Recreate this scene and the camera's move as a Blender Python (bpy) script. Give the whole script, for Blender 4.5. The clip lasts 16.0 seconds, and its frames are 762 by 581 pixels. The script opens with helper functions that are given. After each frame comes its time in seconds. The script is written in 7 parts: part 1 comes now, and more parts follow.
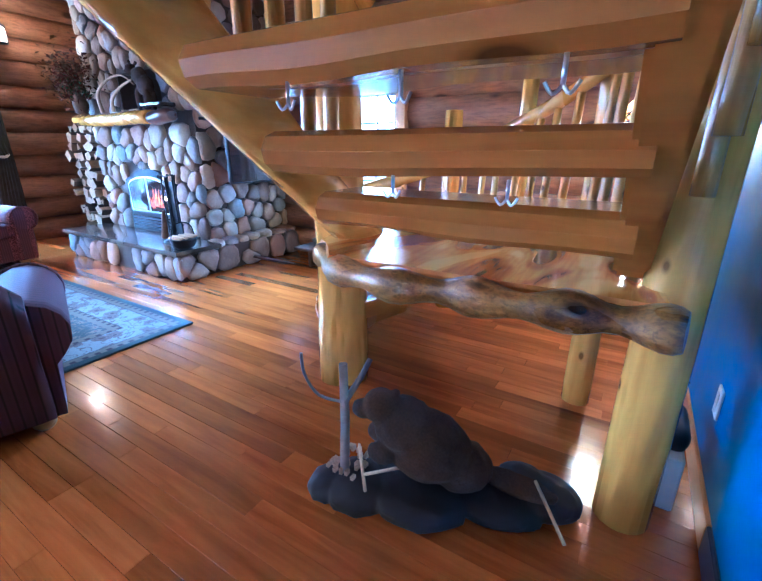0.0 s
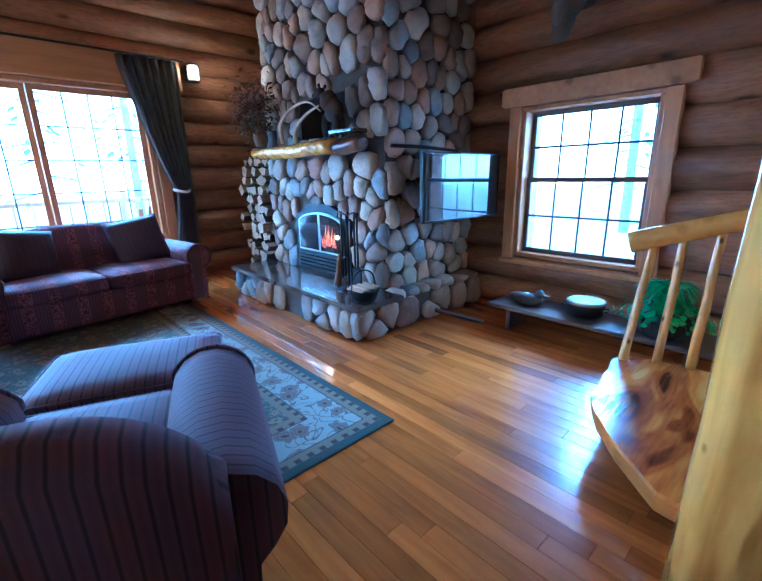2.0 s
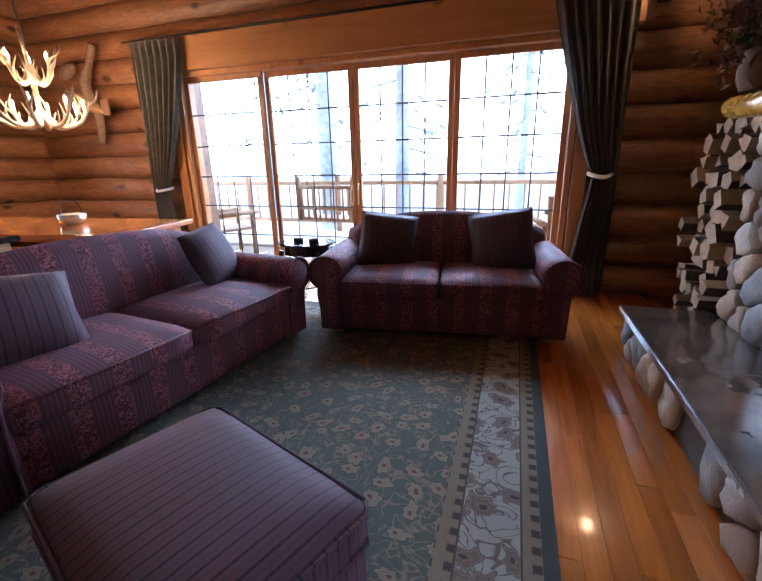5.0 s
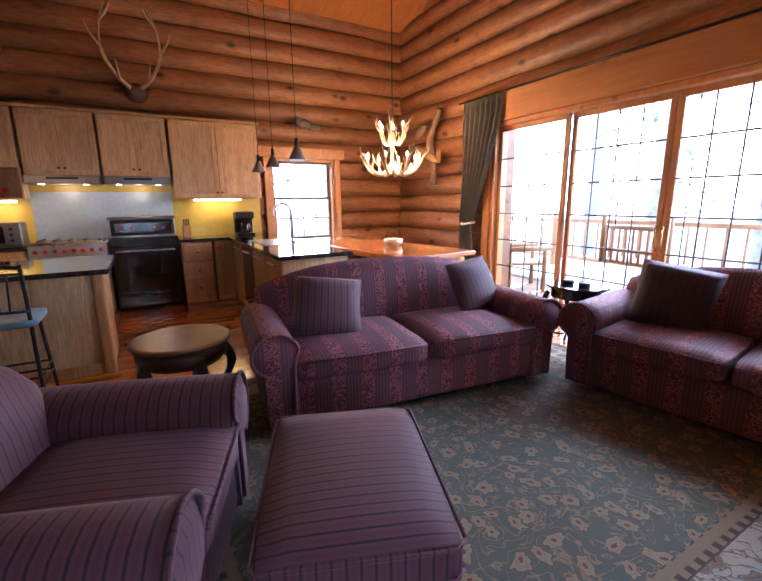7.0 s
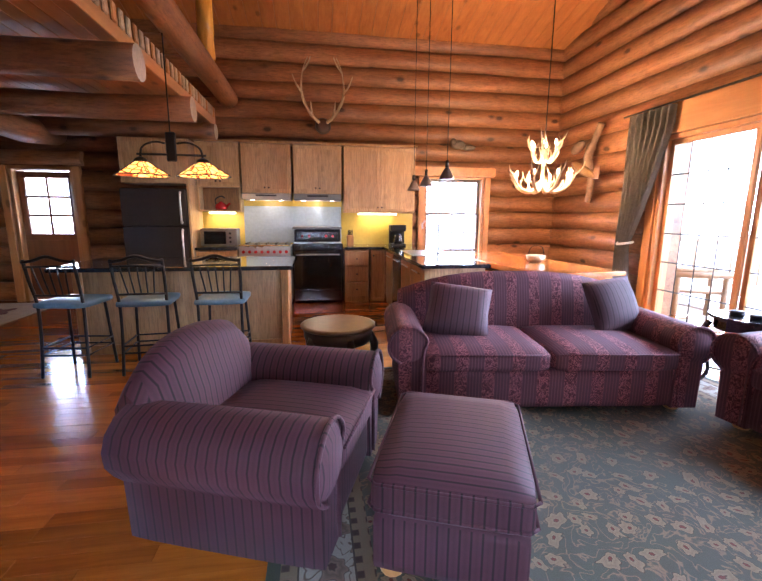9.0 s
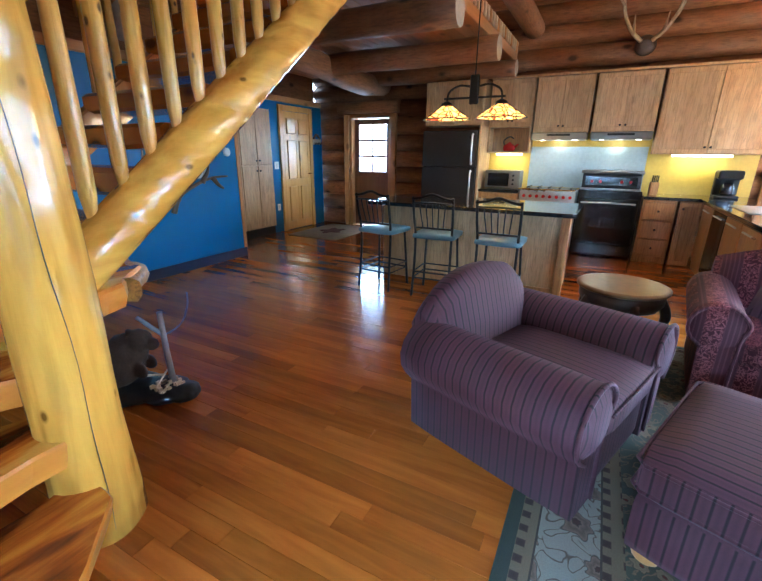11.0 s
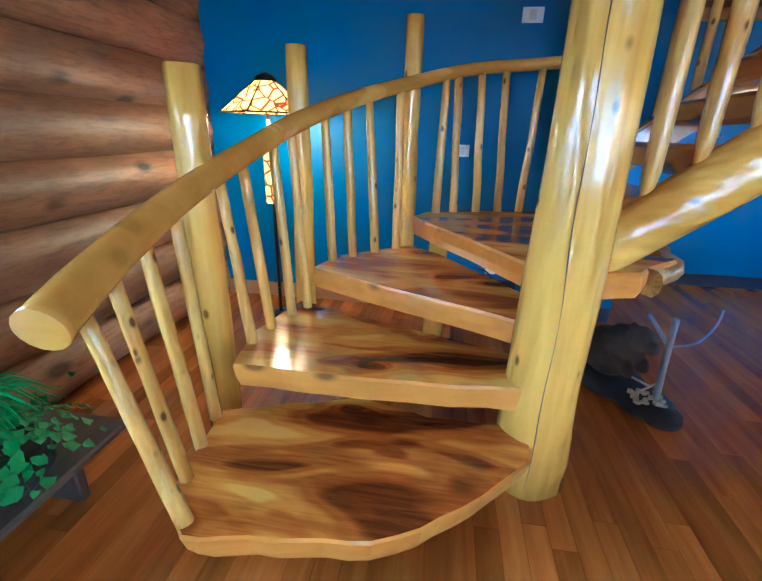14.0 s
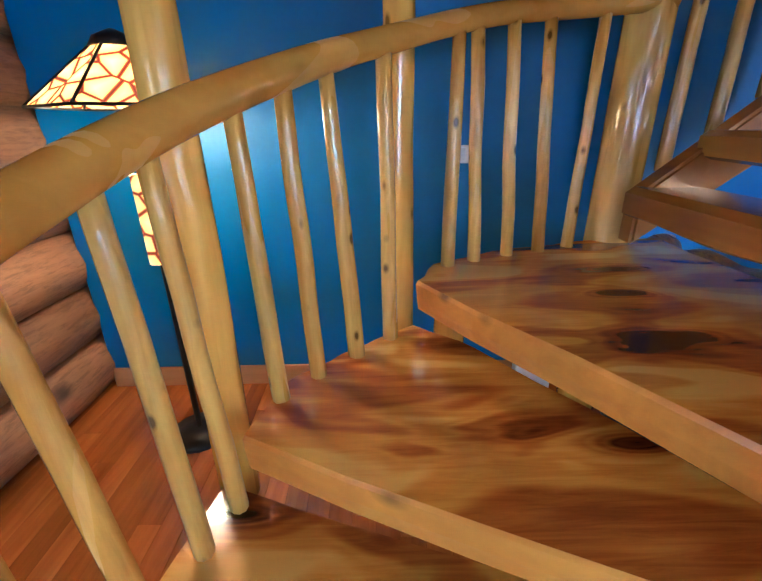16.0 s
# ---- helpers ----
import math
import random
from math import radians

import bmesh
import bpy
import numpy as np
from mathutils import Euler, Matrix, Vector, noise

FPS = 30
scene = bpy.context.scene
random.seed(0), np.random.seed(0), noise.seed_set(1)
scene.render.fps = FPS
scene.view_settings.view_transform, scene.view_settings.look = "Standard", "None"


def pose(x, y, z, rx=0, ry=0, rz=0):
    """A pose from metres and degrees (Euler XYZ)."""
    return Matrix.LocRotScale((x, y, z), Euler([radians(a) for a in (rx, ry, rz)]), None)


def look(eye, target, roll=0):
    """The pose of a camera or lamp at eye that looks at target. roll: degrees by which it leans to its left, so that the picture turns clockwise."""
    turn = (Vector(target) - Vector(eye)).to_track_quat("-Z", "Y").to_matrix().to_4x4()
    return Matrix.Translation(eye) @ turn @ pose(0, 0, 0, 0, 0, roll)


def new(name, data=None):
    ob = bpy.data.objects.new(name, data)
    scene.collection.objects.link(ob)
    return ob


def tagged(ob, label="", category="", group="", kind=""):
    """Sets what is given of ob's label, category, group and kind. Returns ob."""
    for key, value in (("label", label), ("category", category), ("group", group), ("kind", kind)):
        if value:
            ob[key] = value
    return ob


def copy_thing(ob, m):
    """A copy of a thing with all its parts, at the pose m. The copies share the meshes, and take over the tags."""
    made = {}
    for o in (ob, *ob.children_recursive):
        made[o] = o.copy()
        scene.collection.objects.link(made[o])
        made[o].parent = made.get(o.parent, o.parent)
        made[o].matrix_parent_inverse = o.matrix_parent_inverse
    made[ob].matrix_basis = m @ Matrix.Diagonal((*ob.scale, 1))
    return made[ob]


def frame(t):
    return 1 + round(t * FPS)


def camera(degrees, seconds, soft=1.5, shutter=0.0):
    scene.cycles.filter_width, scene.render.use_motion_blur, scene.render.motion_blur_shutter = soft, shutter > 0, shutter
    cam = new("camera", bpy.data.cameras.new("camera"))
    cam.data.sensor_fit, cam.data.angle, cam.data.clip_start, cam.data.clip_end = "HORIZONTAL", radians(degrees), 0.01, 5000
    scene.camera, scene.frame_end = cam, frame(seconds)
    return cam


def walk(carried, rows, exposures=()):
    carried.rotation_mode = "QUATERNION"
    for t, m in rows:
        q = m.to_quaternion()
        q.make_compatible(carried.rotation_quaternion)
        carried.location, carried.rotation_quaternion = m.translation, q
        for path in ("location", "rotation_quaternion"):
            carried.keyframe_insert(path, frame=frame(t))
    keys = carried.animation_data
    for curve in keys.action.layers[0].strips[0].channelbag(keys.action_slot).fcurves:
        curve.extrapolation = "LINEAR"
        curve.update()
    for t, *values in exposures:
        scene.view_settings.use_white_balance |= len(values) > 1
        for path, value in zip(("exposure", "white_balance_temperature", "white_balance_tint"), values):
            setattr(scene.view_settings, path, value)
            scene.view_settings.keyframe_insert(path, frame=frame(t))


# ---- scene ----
cam = camera(85.6, 16.0)
PATH = [
    (0, (-0.124, 1.122, 1.184), (1.487, 2.110, 0.530), 0.2),
    (0.5, (-0.081, 1.373, 1.210), (1.365, 2.609, 0.592), -0.7),
    (1, (-0.013, 1.680, 1.204), (1.283, 3.090, 0.626), -0.7),
    (1.5, (0.061, 2.021, 1.187), (1.368, 3.423, 0.613), -0.7),
    (2, (0.170, 2.329, 1.224), (1.474, 3.746, 0.683), -1.1),
    (2.5, (0.327, 2.630, 1.218), (1.616, 4.080, 0.735), -1.5),
    (3, (0.485, 2.913, 1.224), (1.691, 4.436, 0.751), -1.7),
    (3.5, (0.717, 3.16, 1.243), (1.685, 4.85, 0.785), -1.6),
    (4, (0.948, 3.435, 1.239), (1.511, 5.296, 0.768), -1.4),
    (4.5, (1.123, 3.606, 1.201), (1.093, 5.53, 0.657), -1.8),
    (5, (1.251, 3.744, 1.225), (0.654, 5.557, 0.629), -1.2),
    (5.2, (1.279, 3.796, 1.205), (0.5, 5.545, 0.627), -1.1),
    (7.5, (1.753, 3.895, 1.297), (-0.05, 4.65, 0.877), -0.8),
    (8, (1.863, 3.871, 1.316), (-0.011, 4.433, 0.905), -0.7),
    (8.2, (1.896, 3.886, 1.308), (-0.006, 4.369, 0.92), -0.4),
    (10.3, (2.059, 3.805, 1.252), (0.143, 3.587, 0.720), 1.0),
    (10.5, (2.039, 3.863, 1.285), (0.170, 3.458, 0.701), 0.8),
    (11, (2.063, 3.787, 1.293), (0.379, 2.908, 0.664), 0.6),
    (11.5, (2.022, 3.706, 1.288), (0.603, 2.445, 0.658), 0.8),
    (12, (1.987, 3.665, 1.288), (0.900, 2.114, 0.644), 0.8),
    (12.5, (1.890, 3.696, 1.279), (1.257, 1.913, 0.631), 0.1),
    (13, (1.841, 3.738, 1.268), (1.566, 1.871, 0.605), 0.8),
    (13.5, (1.843, 3.741, 1.254), (1.866, 1.864, 0.563), 1.7),
    (14, (1.879, 3.678, 1.241), (2.154, 1.831, 0.523), 1.5),
    (14.5, (1.968, 3.496, 1.236), (2.379, 1.686, 0.491), 1.2),
    (15, (2.030, 3.251, 1.222), (2.423, 1.439, 0.474), -0.6),
    (15.5, (2.069, 2.952, 1.284), (2.406, 1.144, 0.498), -1.7),
    (16, (2.164, 2.619, 1.266), (2.153, 0.765, 0.516), -1.0),
]
EXPOSURES = [(0.0, 2.15, 3600, 6), (0.5, 1.85, 3150, 2), (1.0, 1.55, 3050, 2), (1.5, 1.5, 3100, 0), (2.5, 0.9, 3900, -5), (4.0, 0.7, 4400, 8), (5.0, 0.2, 5400, 17), (7.5, 0.85, 5950, 29), (8.2, 1.12, 6050, 32), (10.5, 1.38, 5050, 0), (12.2, 1.55, 4550, -4), (14.0, 1.42, 4150, -8), (14.5, 1.38, 4200, -5), (16.0, 1.3, 4600, 6)]
walk(cam, [(t, look(eye, target, roll)) for t, eye, target, roll in PATH], EXPOSURES)


# ---- light ----
world = bpy.data.worlds.new("world")
scene.world = world
world.use_nodes = True
_wn = world.node_tree
_bg = _wn.nodes["Background"]
_sky = _wn.nodes.new("ShaderNodeTexSky")
_sky.sky_type, _sky.sun_disc = "NISHITA", False
_sky.sun_elevation, _sky.sun_rotation = radians(32), radians(150)
_wn.links.new(_sky.outputs[0], _bg.inputs[0])
_bg.inputs[1].default_value = 0.15


def lamp(name, kind, m, watts, colour, size=0.1, size_y=None):
    data = bpy.data.lights.new(name, kind)
    data.energy, data.color = watts, colour
    if kind == "AREA":
        data.size = size
        if size_y:
            data.shape, data.size_y = "RECTANGLE", size_y
    elif kind == "SUN":
        data.angle = radians(size)
    else:
        data.shadow_soft_size = size
    ob = new(name, data)
    ob.matrix_world = m
    return ob


SUN = lamp("sun", "SUN", look((0, 0, 10), (4, 7, 3.4)), 2.5, (1.0, 0.95, 0.88), 0.6)
# unseen area lamps added outside, tilted down to send snowy sky daylight through the openings
lamp("patio_daylight", "AREA", look((-0.35, 13.5, 5.4), (-0.35, 5.0, 0.6)), 1800, (0.66, 0.83, 1.0), 7.0, 2.6)
lamp("window_daylight", "AREA", look((9.0, 3.8, 4.4), (2.4, 3.6, 0.4)), 600, (0.62, 0.81, 1.0), 3.2, 2.0)
lamp("sink_daylight", "AREA", look((-9.5, 6.1, 4.4), (-3.5, 6.1, 0.5)), 250, (0.75, 0.88, 1.0), 2.6, 1.8)


# ---- materials ----
def nodes_of(name):
    m = bpy.data.materials.new(name)
    m.use_nodes = True
    t = m.node_tree
    return m, t, t.nodes["Principled BSDF"], t.links


def ramp(t, stops):
    r = t.nodes.new("ShaderNodeValToRGB")
    el = r.color_ramp.elements
    while len(el) < len(stops):
        el.new(0.5)
    for e, (p, c) in zip(el, stops):
        e.position, e.color = p, (*c, 1)
    return r


def coords(t, scale=(1, 1, 1), out="Object", rot=(0, 0, 0)):
    c = t.nodes.new("ShaderNodeTexCoord")
    mp = t.nodes.new("ShaderNodeMapping")
    mp.inputs["Scale"].default_value = scale
    mp.inputs["Rotation"].default_value = rot
    t.links.new(c.outputs[out], mp.inputs[0])
    return mp.outputs[0]


def tex_noise(t, vec, scale, detail=4.0, rough=0.55, dist=0.0):
    n = t.nodes.new("ShaderNodeTexNoise")
    n.inputs["Scale"].default_value, n.inputs["Detail"].default_value = scale, detail
    n.inputs["Roughness"].default_value, n.inputs["Distortion"].default_value = rough, dist
    t.links.new(vec, n.inputs["Vector"])
    return n.outputs["Fac"]


def math_node(t, op, a, b=None):
    n = t.nodes.new("ShaderNodeMath")
    n.operation = op
    for i, v in enumerate((a, b)):
        if v is None:
            continue
        if isinstance(v, (int, float)):
            n.inputs[i].default_value = v
        else:
            t.links.new(v, n.inputs[i])
    return n.outputs[0]


def mix_col(t, fac, a, b, mode="MIX"):
    n = t.nodes.new("ShaderNodeMix")
    n.data_type, n.blend_type = "RGBA", mode
    for sock, v in ((n.inputs[0], fac), (n.inputs[6], a), (n.inputs[7], b)):
        if isinstance(v, (int, float)):
            sock.default_value = v
        elif isinstance(v, tuple):
            sock.default_value = (*v, 1)
        else:
            t.links.new(v, sock)
    return n.outputs[2]


def bump(t, p, h, strength=0.3, dist=0.01):
    b = t.nodes.new("ShaderNodeBump")
    b.inputs["Strength"].default_value, b.inputs["Distance"].default_value = strength, dist
    t.links.new(h, b.inputs["Height"])
    t.links.new(b.outputs[0], p.inputs["Normal"])


def vary(t, col, amount=0.35):
    """Each object a little lighter or darker."""
    info = t.nodes.new("ShaderNodeObjectInfo")
    k = math_node(t, "ADD", math_node(t, "MULTIPLY", info.outputs["Random"], amount), 1 - amount / 2)
    h = t.nodes.new("ShaderNodeHueSaturation")
    t.links.new(k, h.inputs["Value"])
    t.links.new(col, h.inputs["Color"])
    return h.outputs[0]


def wood(name, dark, light, axis="x", grain=14, rough=0.3, knots=0.5, coat=0.0, spread=0.3, shift=True, knot_scale=5.0, streak=0.0, facet=0.0, along=0.09):
    """Grain along one axis of the object, knots, and a tone of its own per piece."""
    m, t, p, L = nodes_of(name)
    s = {"x": (along, 1, 1), "y": (1, along, 1), "z": (1, 1, along)}[axis]
    c = t.nodes.new("ShaderNodeTexCoord")
    vec = c.outputs["Object"]
    if shift:
        info = t.nodes.new("ShaderNodeObjectInfo")
        add = t.nodes.new("ShaderNodeVectorMath")
        add.operation = "ADD"
        mul = t.nodes.new("ShaderNodeVectorMath")
        mul.operation = "SCALE"
        mul.inputs[0].default_value = (17.0, 11.0, 23.0)
        L.new(info.outputs["Random"], mul.inputs["Scale"])
        L.new(vec, add.inputs[0])
        L.new(mul.outputs[0], add.inputs[1])
        vec = add.outputs[0]
    mp = t.nodes.new("ShaderNodeMapping")
    mp.inputs["Scale"].default_value = s
    L.new(vec, mp.inputs[0])
    fine = tex_noise(t, mp.outputs[0], grain * 3, 6, 0.6, 0.6)
    broad = tex_noise(t, mp.outputs[0], grain * 0.5, 3, 0.5, 1.2)
    f = math_node(t, "ADD", math_node(t, "MULTIPLY", fine, 0.45), math_node(t, "MULTIPLY", broad, 0.6))
    r = ramp(t, [(0.32, dark), (0.52, tuple((a + b) / 2 for a, b in zip(dark, light))), (0.72, light)])
    L.new(f, r.inputs[0])
    col = r.outputs[0]
    if knots:
        mk = t.nodes.new("ShaderNodeMapping")
        mk.inputs["Scale"].default_value = {"x": (0.55, 1, 1), "y": (1, 0.55, 1), "z": (1, 1, 0.55)}[axis]
        L.new(vec, mk.inputs[0])
        v = t.nodes.new("ShaderNodeTexVoronoi")
        v.inputs["Scale"].default_value = knot_scale
        L.new(mk.outputs[0], v.inputs["Vector"])
        kr = ramp(t, [(0.11, (1, 1, 1)), (0.16, (0.45, 0.45, 0.45)), (0.23, (0, 0, 0))])
        L.new(v.outputs["Distance"], kr.inputs[0])
        some = t.nodes.new("ShaderNodeSeparateColor")
        L.new(v.outputs["Color"], some.inputs[0])
        gate = math_node(t, "MULTIPLY", math_node(t, "GREATER_THAN", some.outputs[0], 0.85 if 8 < knot_scale < 17 else 0.45), knots)
        col = mix_col(t, math_node(t, "MULTIPLY", kr.outputs[0], gate), col, tuple(x * 0.22 for x in dark))
    if streak:
        lines = tex_noise(t, mp.outputs[0], grain * 11, 5, 0.7, 0.3)
        lr = ramp(t, [(0.40, (1, 1, 1)), (0.49, (0.25, 0.25, 0.25)), (0.56, (0, 0, 0))])
        L.new(lines, lr.inputs[0])
        col = mix_col(t, math_node(t, "MULTIPLY", lr.outputs[0], streak), col, tuple(x * 0.35 for x in dark))
        stain = tex_noise(t, vec, 2.3, 5, 0.65, 0.8)
        sr = ramp(t, [(0.36, (1, 1, 1)), (0.5, (0.3, 0.3, 0.3)), (0.62, (0, 0, 0))])
        L.new(stain, sr.inputs[0])
        col = mix_col(t, math_node(t, "MULTIPLY", sr.outputs[0], streak * 0.7), col, tuple(x * 0.75 for x in dark))
    col = vary(t, col, spread)
    L.new(col, p.inputs["Base Color"])
    rr = math_node(t, "ADD", math_node(t, "MULTIPLY", broad, 0.2), rough - 0.1)
    L.new(rr, p.inputs["Roughness"])
    p.inputs["Coat Weight"].default_value = coat
    p.inputs["Coat Roughness"].default_value = 0.12
    if facet:
        mf = t.nodes.new("ShaderNodeMapping")
        mf.inputs["Scale"].default_value = {"x": (0.3, 1, 1), "y": (1, 0.3, 1), "z": (1, 1, 0.3)}[axis]
        L.new(vec, mf.inputs[0])
        vf = t.nodes.new("ShaderNodeTexVoronoi")
        vf.feature = "SMOOTH_F1"
        vf.inputs["Scale"].default_value = 17.0
        L.new(mf.outputs[0], vf.inputs["Vector"])
        both = math_node(t, "ADD", math_node(t, "MULTIPLY", fine, 0.15), math_node(t, "MULTIPLY", vf.outputs["Distance"], facet))
        bump(t, p, both, 0.8, 0.017)
    elif streak:
        bump(t, p, math_node(t, "ADD", fine, math_node(t, "MULTIPLY", lines, 0.8)), 0.5, 0.006)
    else:
        bump(t, p, fine, 0.12, 0.004)
    return m


def plain(name, colour, rough=0.5, metal=0.0, noise_scale=25.0, amount=0.12, bumpy=0.1, coat=0.0):
    m, t, p, L = nodes_of(name)
    n = tex_noise(t, coords(t), noise_scale, 5)
    n2 = tex_noise(t, coords(t), noise_scale * 0.11, 3)
    f = math_node(t, "ADD", math_node(t, "MULTIPLY", n, 0.5), math_node(t, "MULTIPLY", n2, 0.5))
    r = ramp(t, [(0.3, tuple(max(0, c * (1 - amount)) for c in colour)), (0.7, tuple(min(1, c * (1 + amount)) for c in colour))])
    L.new(f, r.inputs[0])
    L.new(r.outputs[0], p.inputs["Base Color"])
    rr = math_node(t, "ADD", math_node(t, "MULTIPLY", n2, 0.16), max(0.02, rough - 0.08))
    L.new(rr, p.inputs["Roughness"])
    p.inputs["Metallic"].default_value = metal
    p.inputs["Coat Weight"].default_value = coat
    if bumpy:
        bump(t, p, n, bumpy, 0.003)
    return m


def glow(name, colour, strength):
    m, t, p, L = nodes_of(name)
    p.inputs["Base Color"].default_value = (*colour, 1)
    p.inputs["Emission Color"].default_value = (*colour, 1)
    p.inputs["Emission Strength"].default_value = strength
    return m


def glass(name, tint=(1, 1, 1), rough=0.0):
    m, t, p, L = nodes_of(name)
    p.inputs["Base Color"].default_value = (*tint, 1)
    p.inputs["Transmission Weight"].default_value = 1.0
    p.inputs["Roughness"].default_value = rough
    p.inputs["IOR"].default_value = 1.1
    return m


LOG_X = wood("log_wood_x", (0.16, 0.066, 0.026), (0.43, 0.205, 0.085), "x", 5, 0.5, 1.0, 0.0, 0.5, True, 4.6, 0.4, 0.0, 0.16)
LOG_Y = wood("log_wood_y", (0.16, 0.066, 0.026), (0.43, 0.205, 0.085), "y", 5, 0.5, 1.0, 0.0, 0.5, True, 4.6, 0.4, 0.0, 0.16)
LOG_END = plain("log_end_grain", (0.42, 0.36, 0.28), 0.7, 0, 40, 0.2)
POST_Z = wood("peeled_pine_z", (0.54, 0.225, 0.018), (0.92, 0.54, 0.09), "z", 6, 0.2, 0.85, 0.6, 0.12, True, 15.0, 0.0, 2.2)
POST_X = wood("peeled_pine_x", (0.54, 0.225, 0.018), (0.92, 0.54, 0.09), "x", 6, 0.2, 0.85, 0.6, 0.12, True, 15.0, 0.0, 2.2)
POLE_Z = wood("slim_pole_pine", (0.46, 0.20, 0.022), (0.84, 0.50, 0.095), "z", 14, 0.28, 0.95, 0.4, 0.25, True, 19.0, 0.0, 0.6)
RAIL_WOOD = wood("rail_wood", (0.48, 0.20, 0.02), (0.68, 0.34, 0.05), "x", 5, 0.25, 0.3, 0.4, 0.1, True, 6.0)


def slab_wood(name):
    """Varnished slab: honey sapwood, red-brown heart with growth lines, ringed dark knots."""
    m, t, p, L = nodes_of(name)
    info = t.nodes.new("ShaderNodeObjectInfo")
    c = t.nodes.new("ShaderNodeTexCoord")
    mul = t.nodes.new("ShaderNodeVectorMath")
    mul.operation = "SCALE"
    mul.inputs[0].default_value = (13.0, 7.0, 3.0)
    L.new(info.outputs["Random"], mul.inputs["Scale"])
    add = t.nodes.new("ShaderNodeVectorMath")
    L.new(c.outputs["Object"], add.inputs[0])
    L.new(mul.outputs[0], add.inputs[1])
    mp = t.nodes.new("ShaderNodeMapping")
    mp.inputs["Scale"].default_value = (0.6, 1.8, 1.0)
    mp.inputs["Rotation"].default_value = (0, 0, 0.25)
    L.new(add.outputs[0], mp.inputs[0])
    heart = tex_noise(t, mp.outputs[0], 2.3, 2, 0.5, 0.9)
    v = t.nodes.new("ShaderNodeTexVoronoi")
    v.inputs["Scale"].default_value = 2.7
    L.new(mp.outputs[0], v.inputs["Vector"])
    dist = v.outputs["Distance"]
    near = ramp(t, [(0.05, (1, 1, 1)), (0.2, (0.3, 0.3, 0.3)), (0.36, (0, 0, 0))])
    L.new(dist, near.inputs[0])
    core = ramp(t, [(0.05, (1, 1, 1)), (0.09, (0.45, 0.45, 0.45)), (0.1, (0.8, 0.8, 0.8)), (0.125, (0, 0, 0))])
    L.new(dist, core.inputs[0])
    # growth lines bend round the knots
    phase = math_node(t, "ADD", math_node(t, "MULTIPLY", heart, 60.0), math_node(t, "MULTIPLY", near.outputs[0], 22.0))
    lines = math_node(t, "ADD", math_node(t, "MULTIPLY", math_node(t, "SINE", phase), 0.5), 0.5)
    st = t.nodes.new("ShaderNodeMapping")
    st.inputs["Scale"].default_value = (0.08, 1.0, 1.0)
    L.new(add.outputs[0], st.inputs[0])
    grain = tex_noise(t, st.outputs[0], 55, 5, 0.65, 0.8)
    f = math_node(t, "ADD", heart, math_node(t, "MULTIPLY", near.outputs[0], 0.18))
    f = math_node(t, "ADD", f, math_node(t, "MULTIPLY", lines, 0.045))
    f = math_node(t, "ADD", f, math_node(t, "MULTIPLY", grain, 0.17))
    f = math_node(t, "SUBTRACT", f, 0.06)
    r = ramp(t, [(0.42, (0.82, 0.45, 0.075)), (0.50, (0.70, 0.30, 0.03)), (0.57, (0.52, 0.17, 0.016)), (0.65, (0.30, 0.07, 0.008)), (0.74, (0.10, 0.022, 0.004)), (0.85, (0.02, 0.007, 0.003))])
    L.new(f, r.inputs[0])
    col = mix_col(t, math_node(t, "MULTIPLY", core.outputs[0], 0.9), r.outputs[0], (0.016, 0.006, 0.003))
    L.new(col, p.inputs["Base Color"])
    p.inputs["Roughness"].default_value = 0.2
    p.inputs["Coat Weight"].default_value = 0.4
    p.inputs["Coat Roughness"].default_value = 0.07
    bump(t, p, grain, 0.06, 0.003)
    return m


BENCHWOOD = wood("old_board", (0.045, 0.032, 0.026), (0.12, 0.085, 0.065), "y", 7, 0.35, 0.4, 0.2, 0.1)
SLAB = slab_wood("figured_slab")
SLAB_EDGE = wood("slab_edge", (0.45, 0.13, 0.012), (0.74, 0.31, 0.038), "x", 5, 0.3, 0.8, 0.3, 0.2, True, 7.0)
TREAD_Y = wood("varnished_plank", (0.28, 0.082, 0.009), (0.50, 0.19, 0.022), "y", 4, 0.25, 0.9, 0.4, 0.15)
FLOOR_WOOD = wood("strip_floor_wood", (0.21, 0.047, 0.005), (0.54, 0.17, 0.021), "y", 9, 0.2, 0.0, 0.38, 0.6)
FLOOR_WOOD.node_tree.nodes["Principled BSDF"].inputs["Coat Roughness"].default_value = 0.05
def island_floor():
    """The same boards for the joined strips: each strip has its own tone."""
    m = FLOOR_WOOD.copy()
    m.name = "strip_floor_wood_joined"
    t = m.node_tree
    g = t.nodes.new("ShaderNodeNewGeometry")
    for n in [n for n in t.nodes if n.type == "OBJECT_INFO"]:
        for l in list(n.outputs["Random"].links):
            t.links.new(g.outputs["Random Per Island"], l.to_socket)
    return m


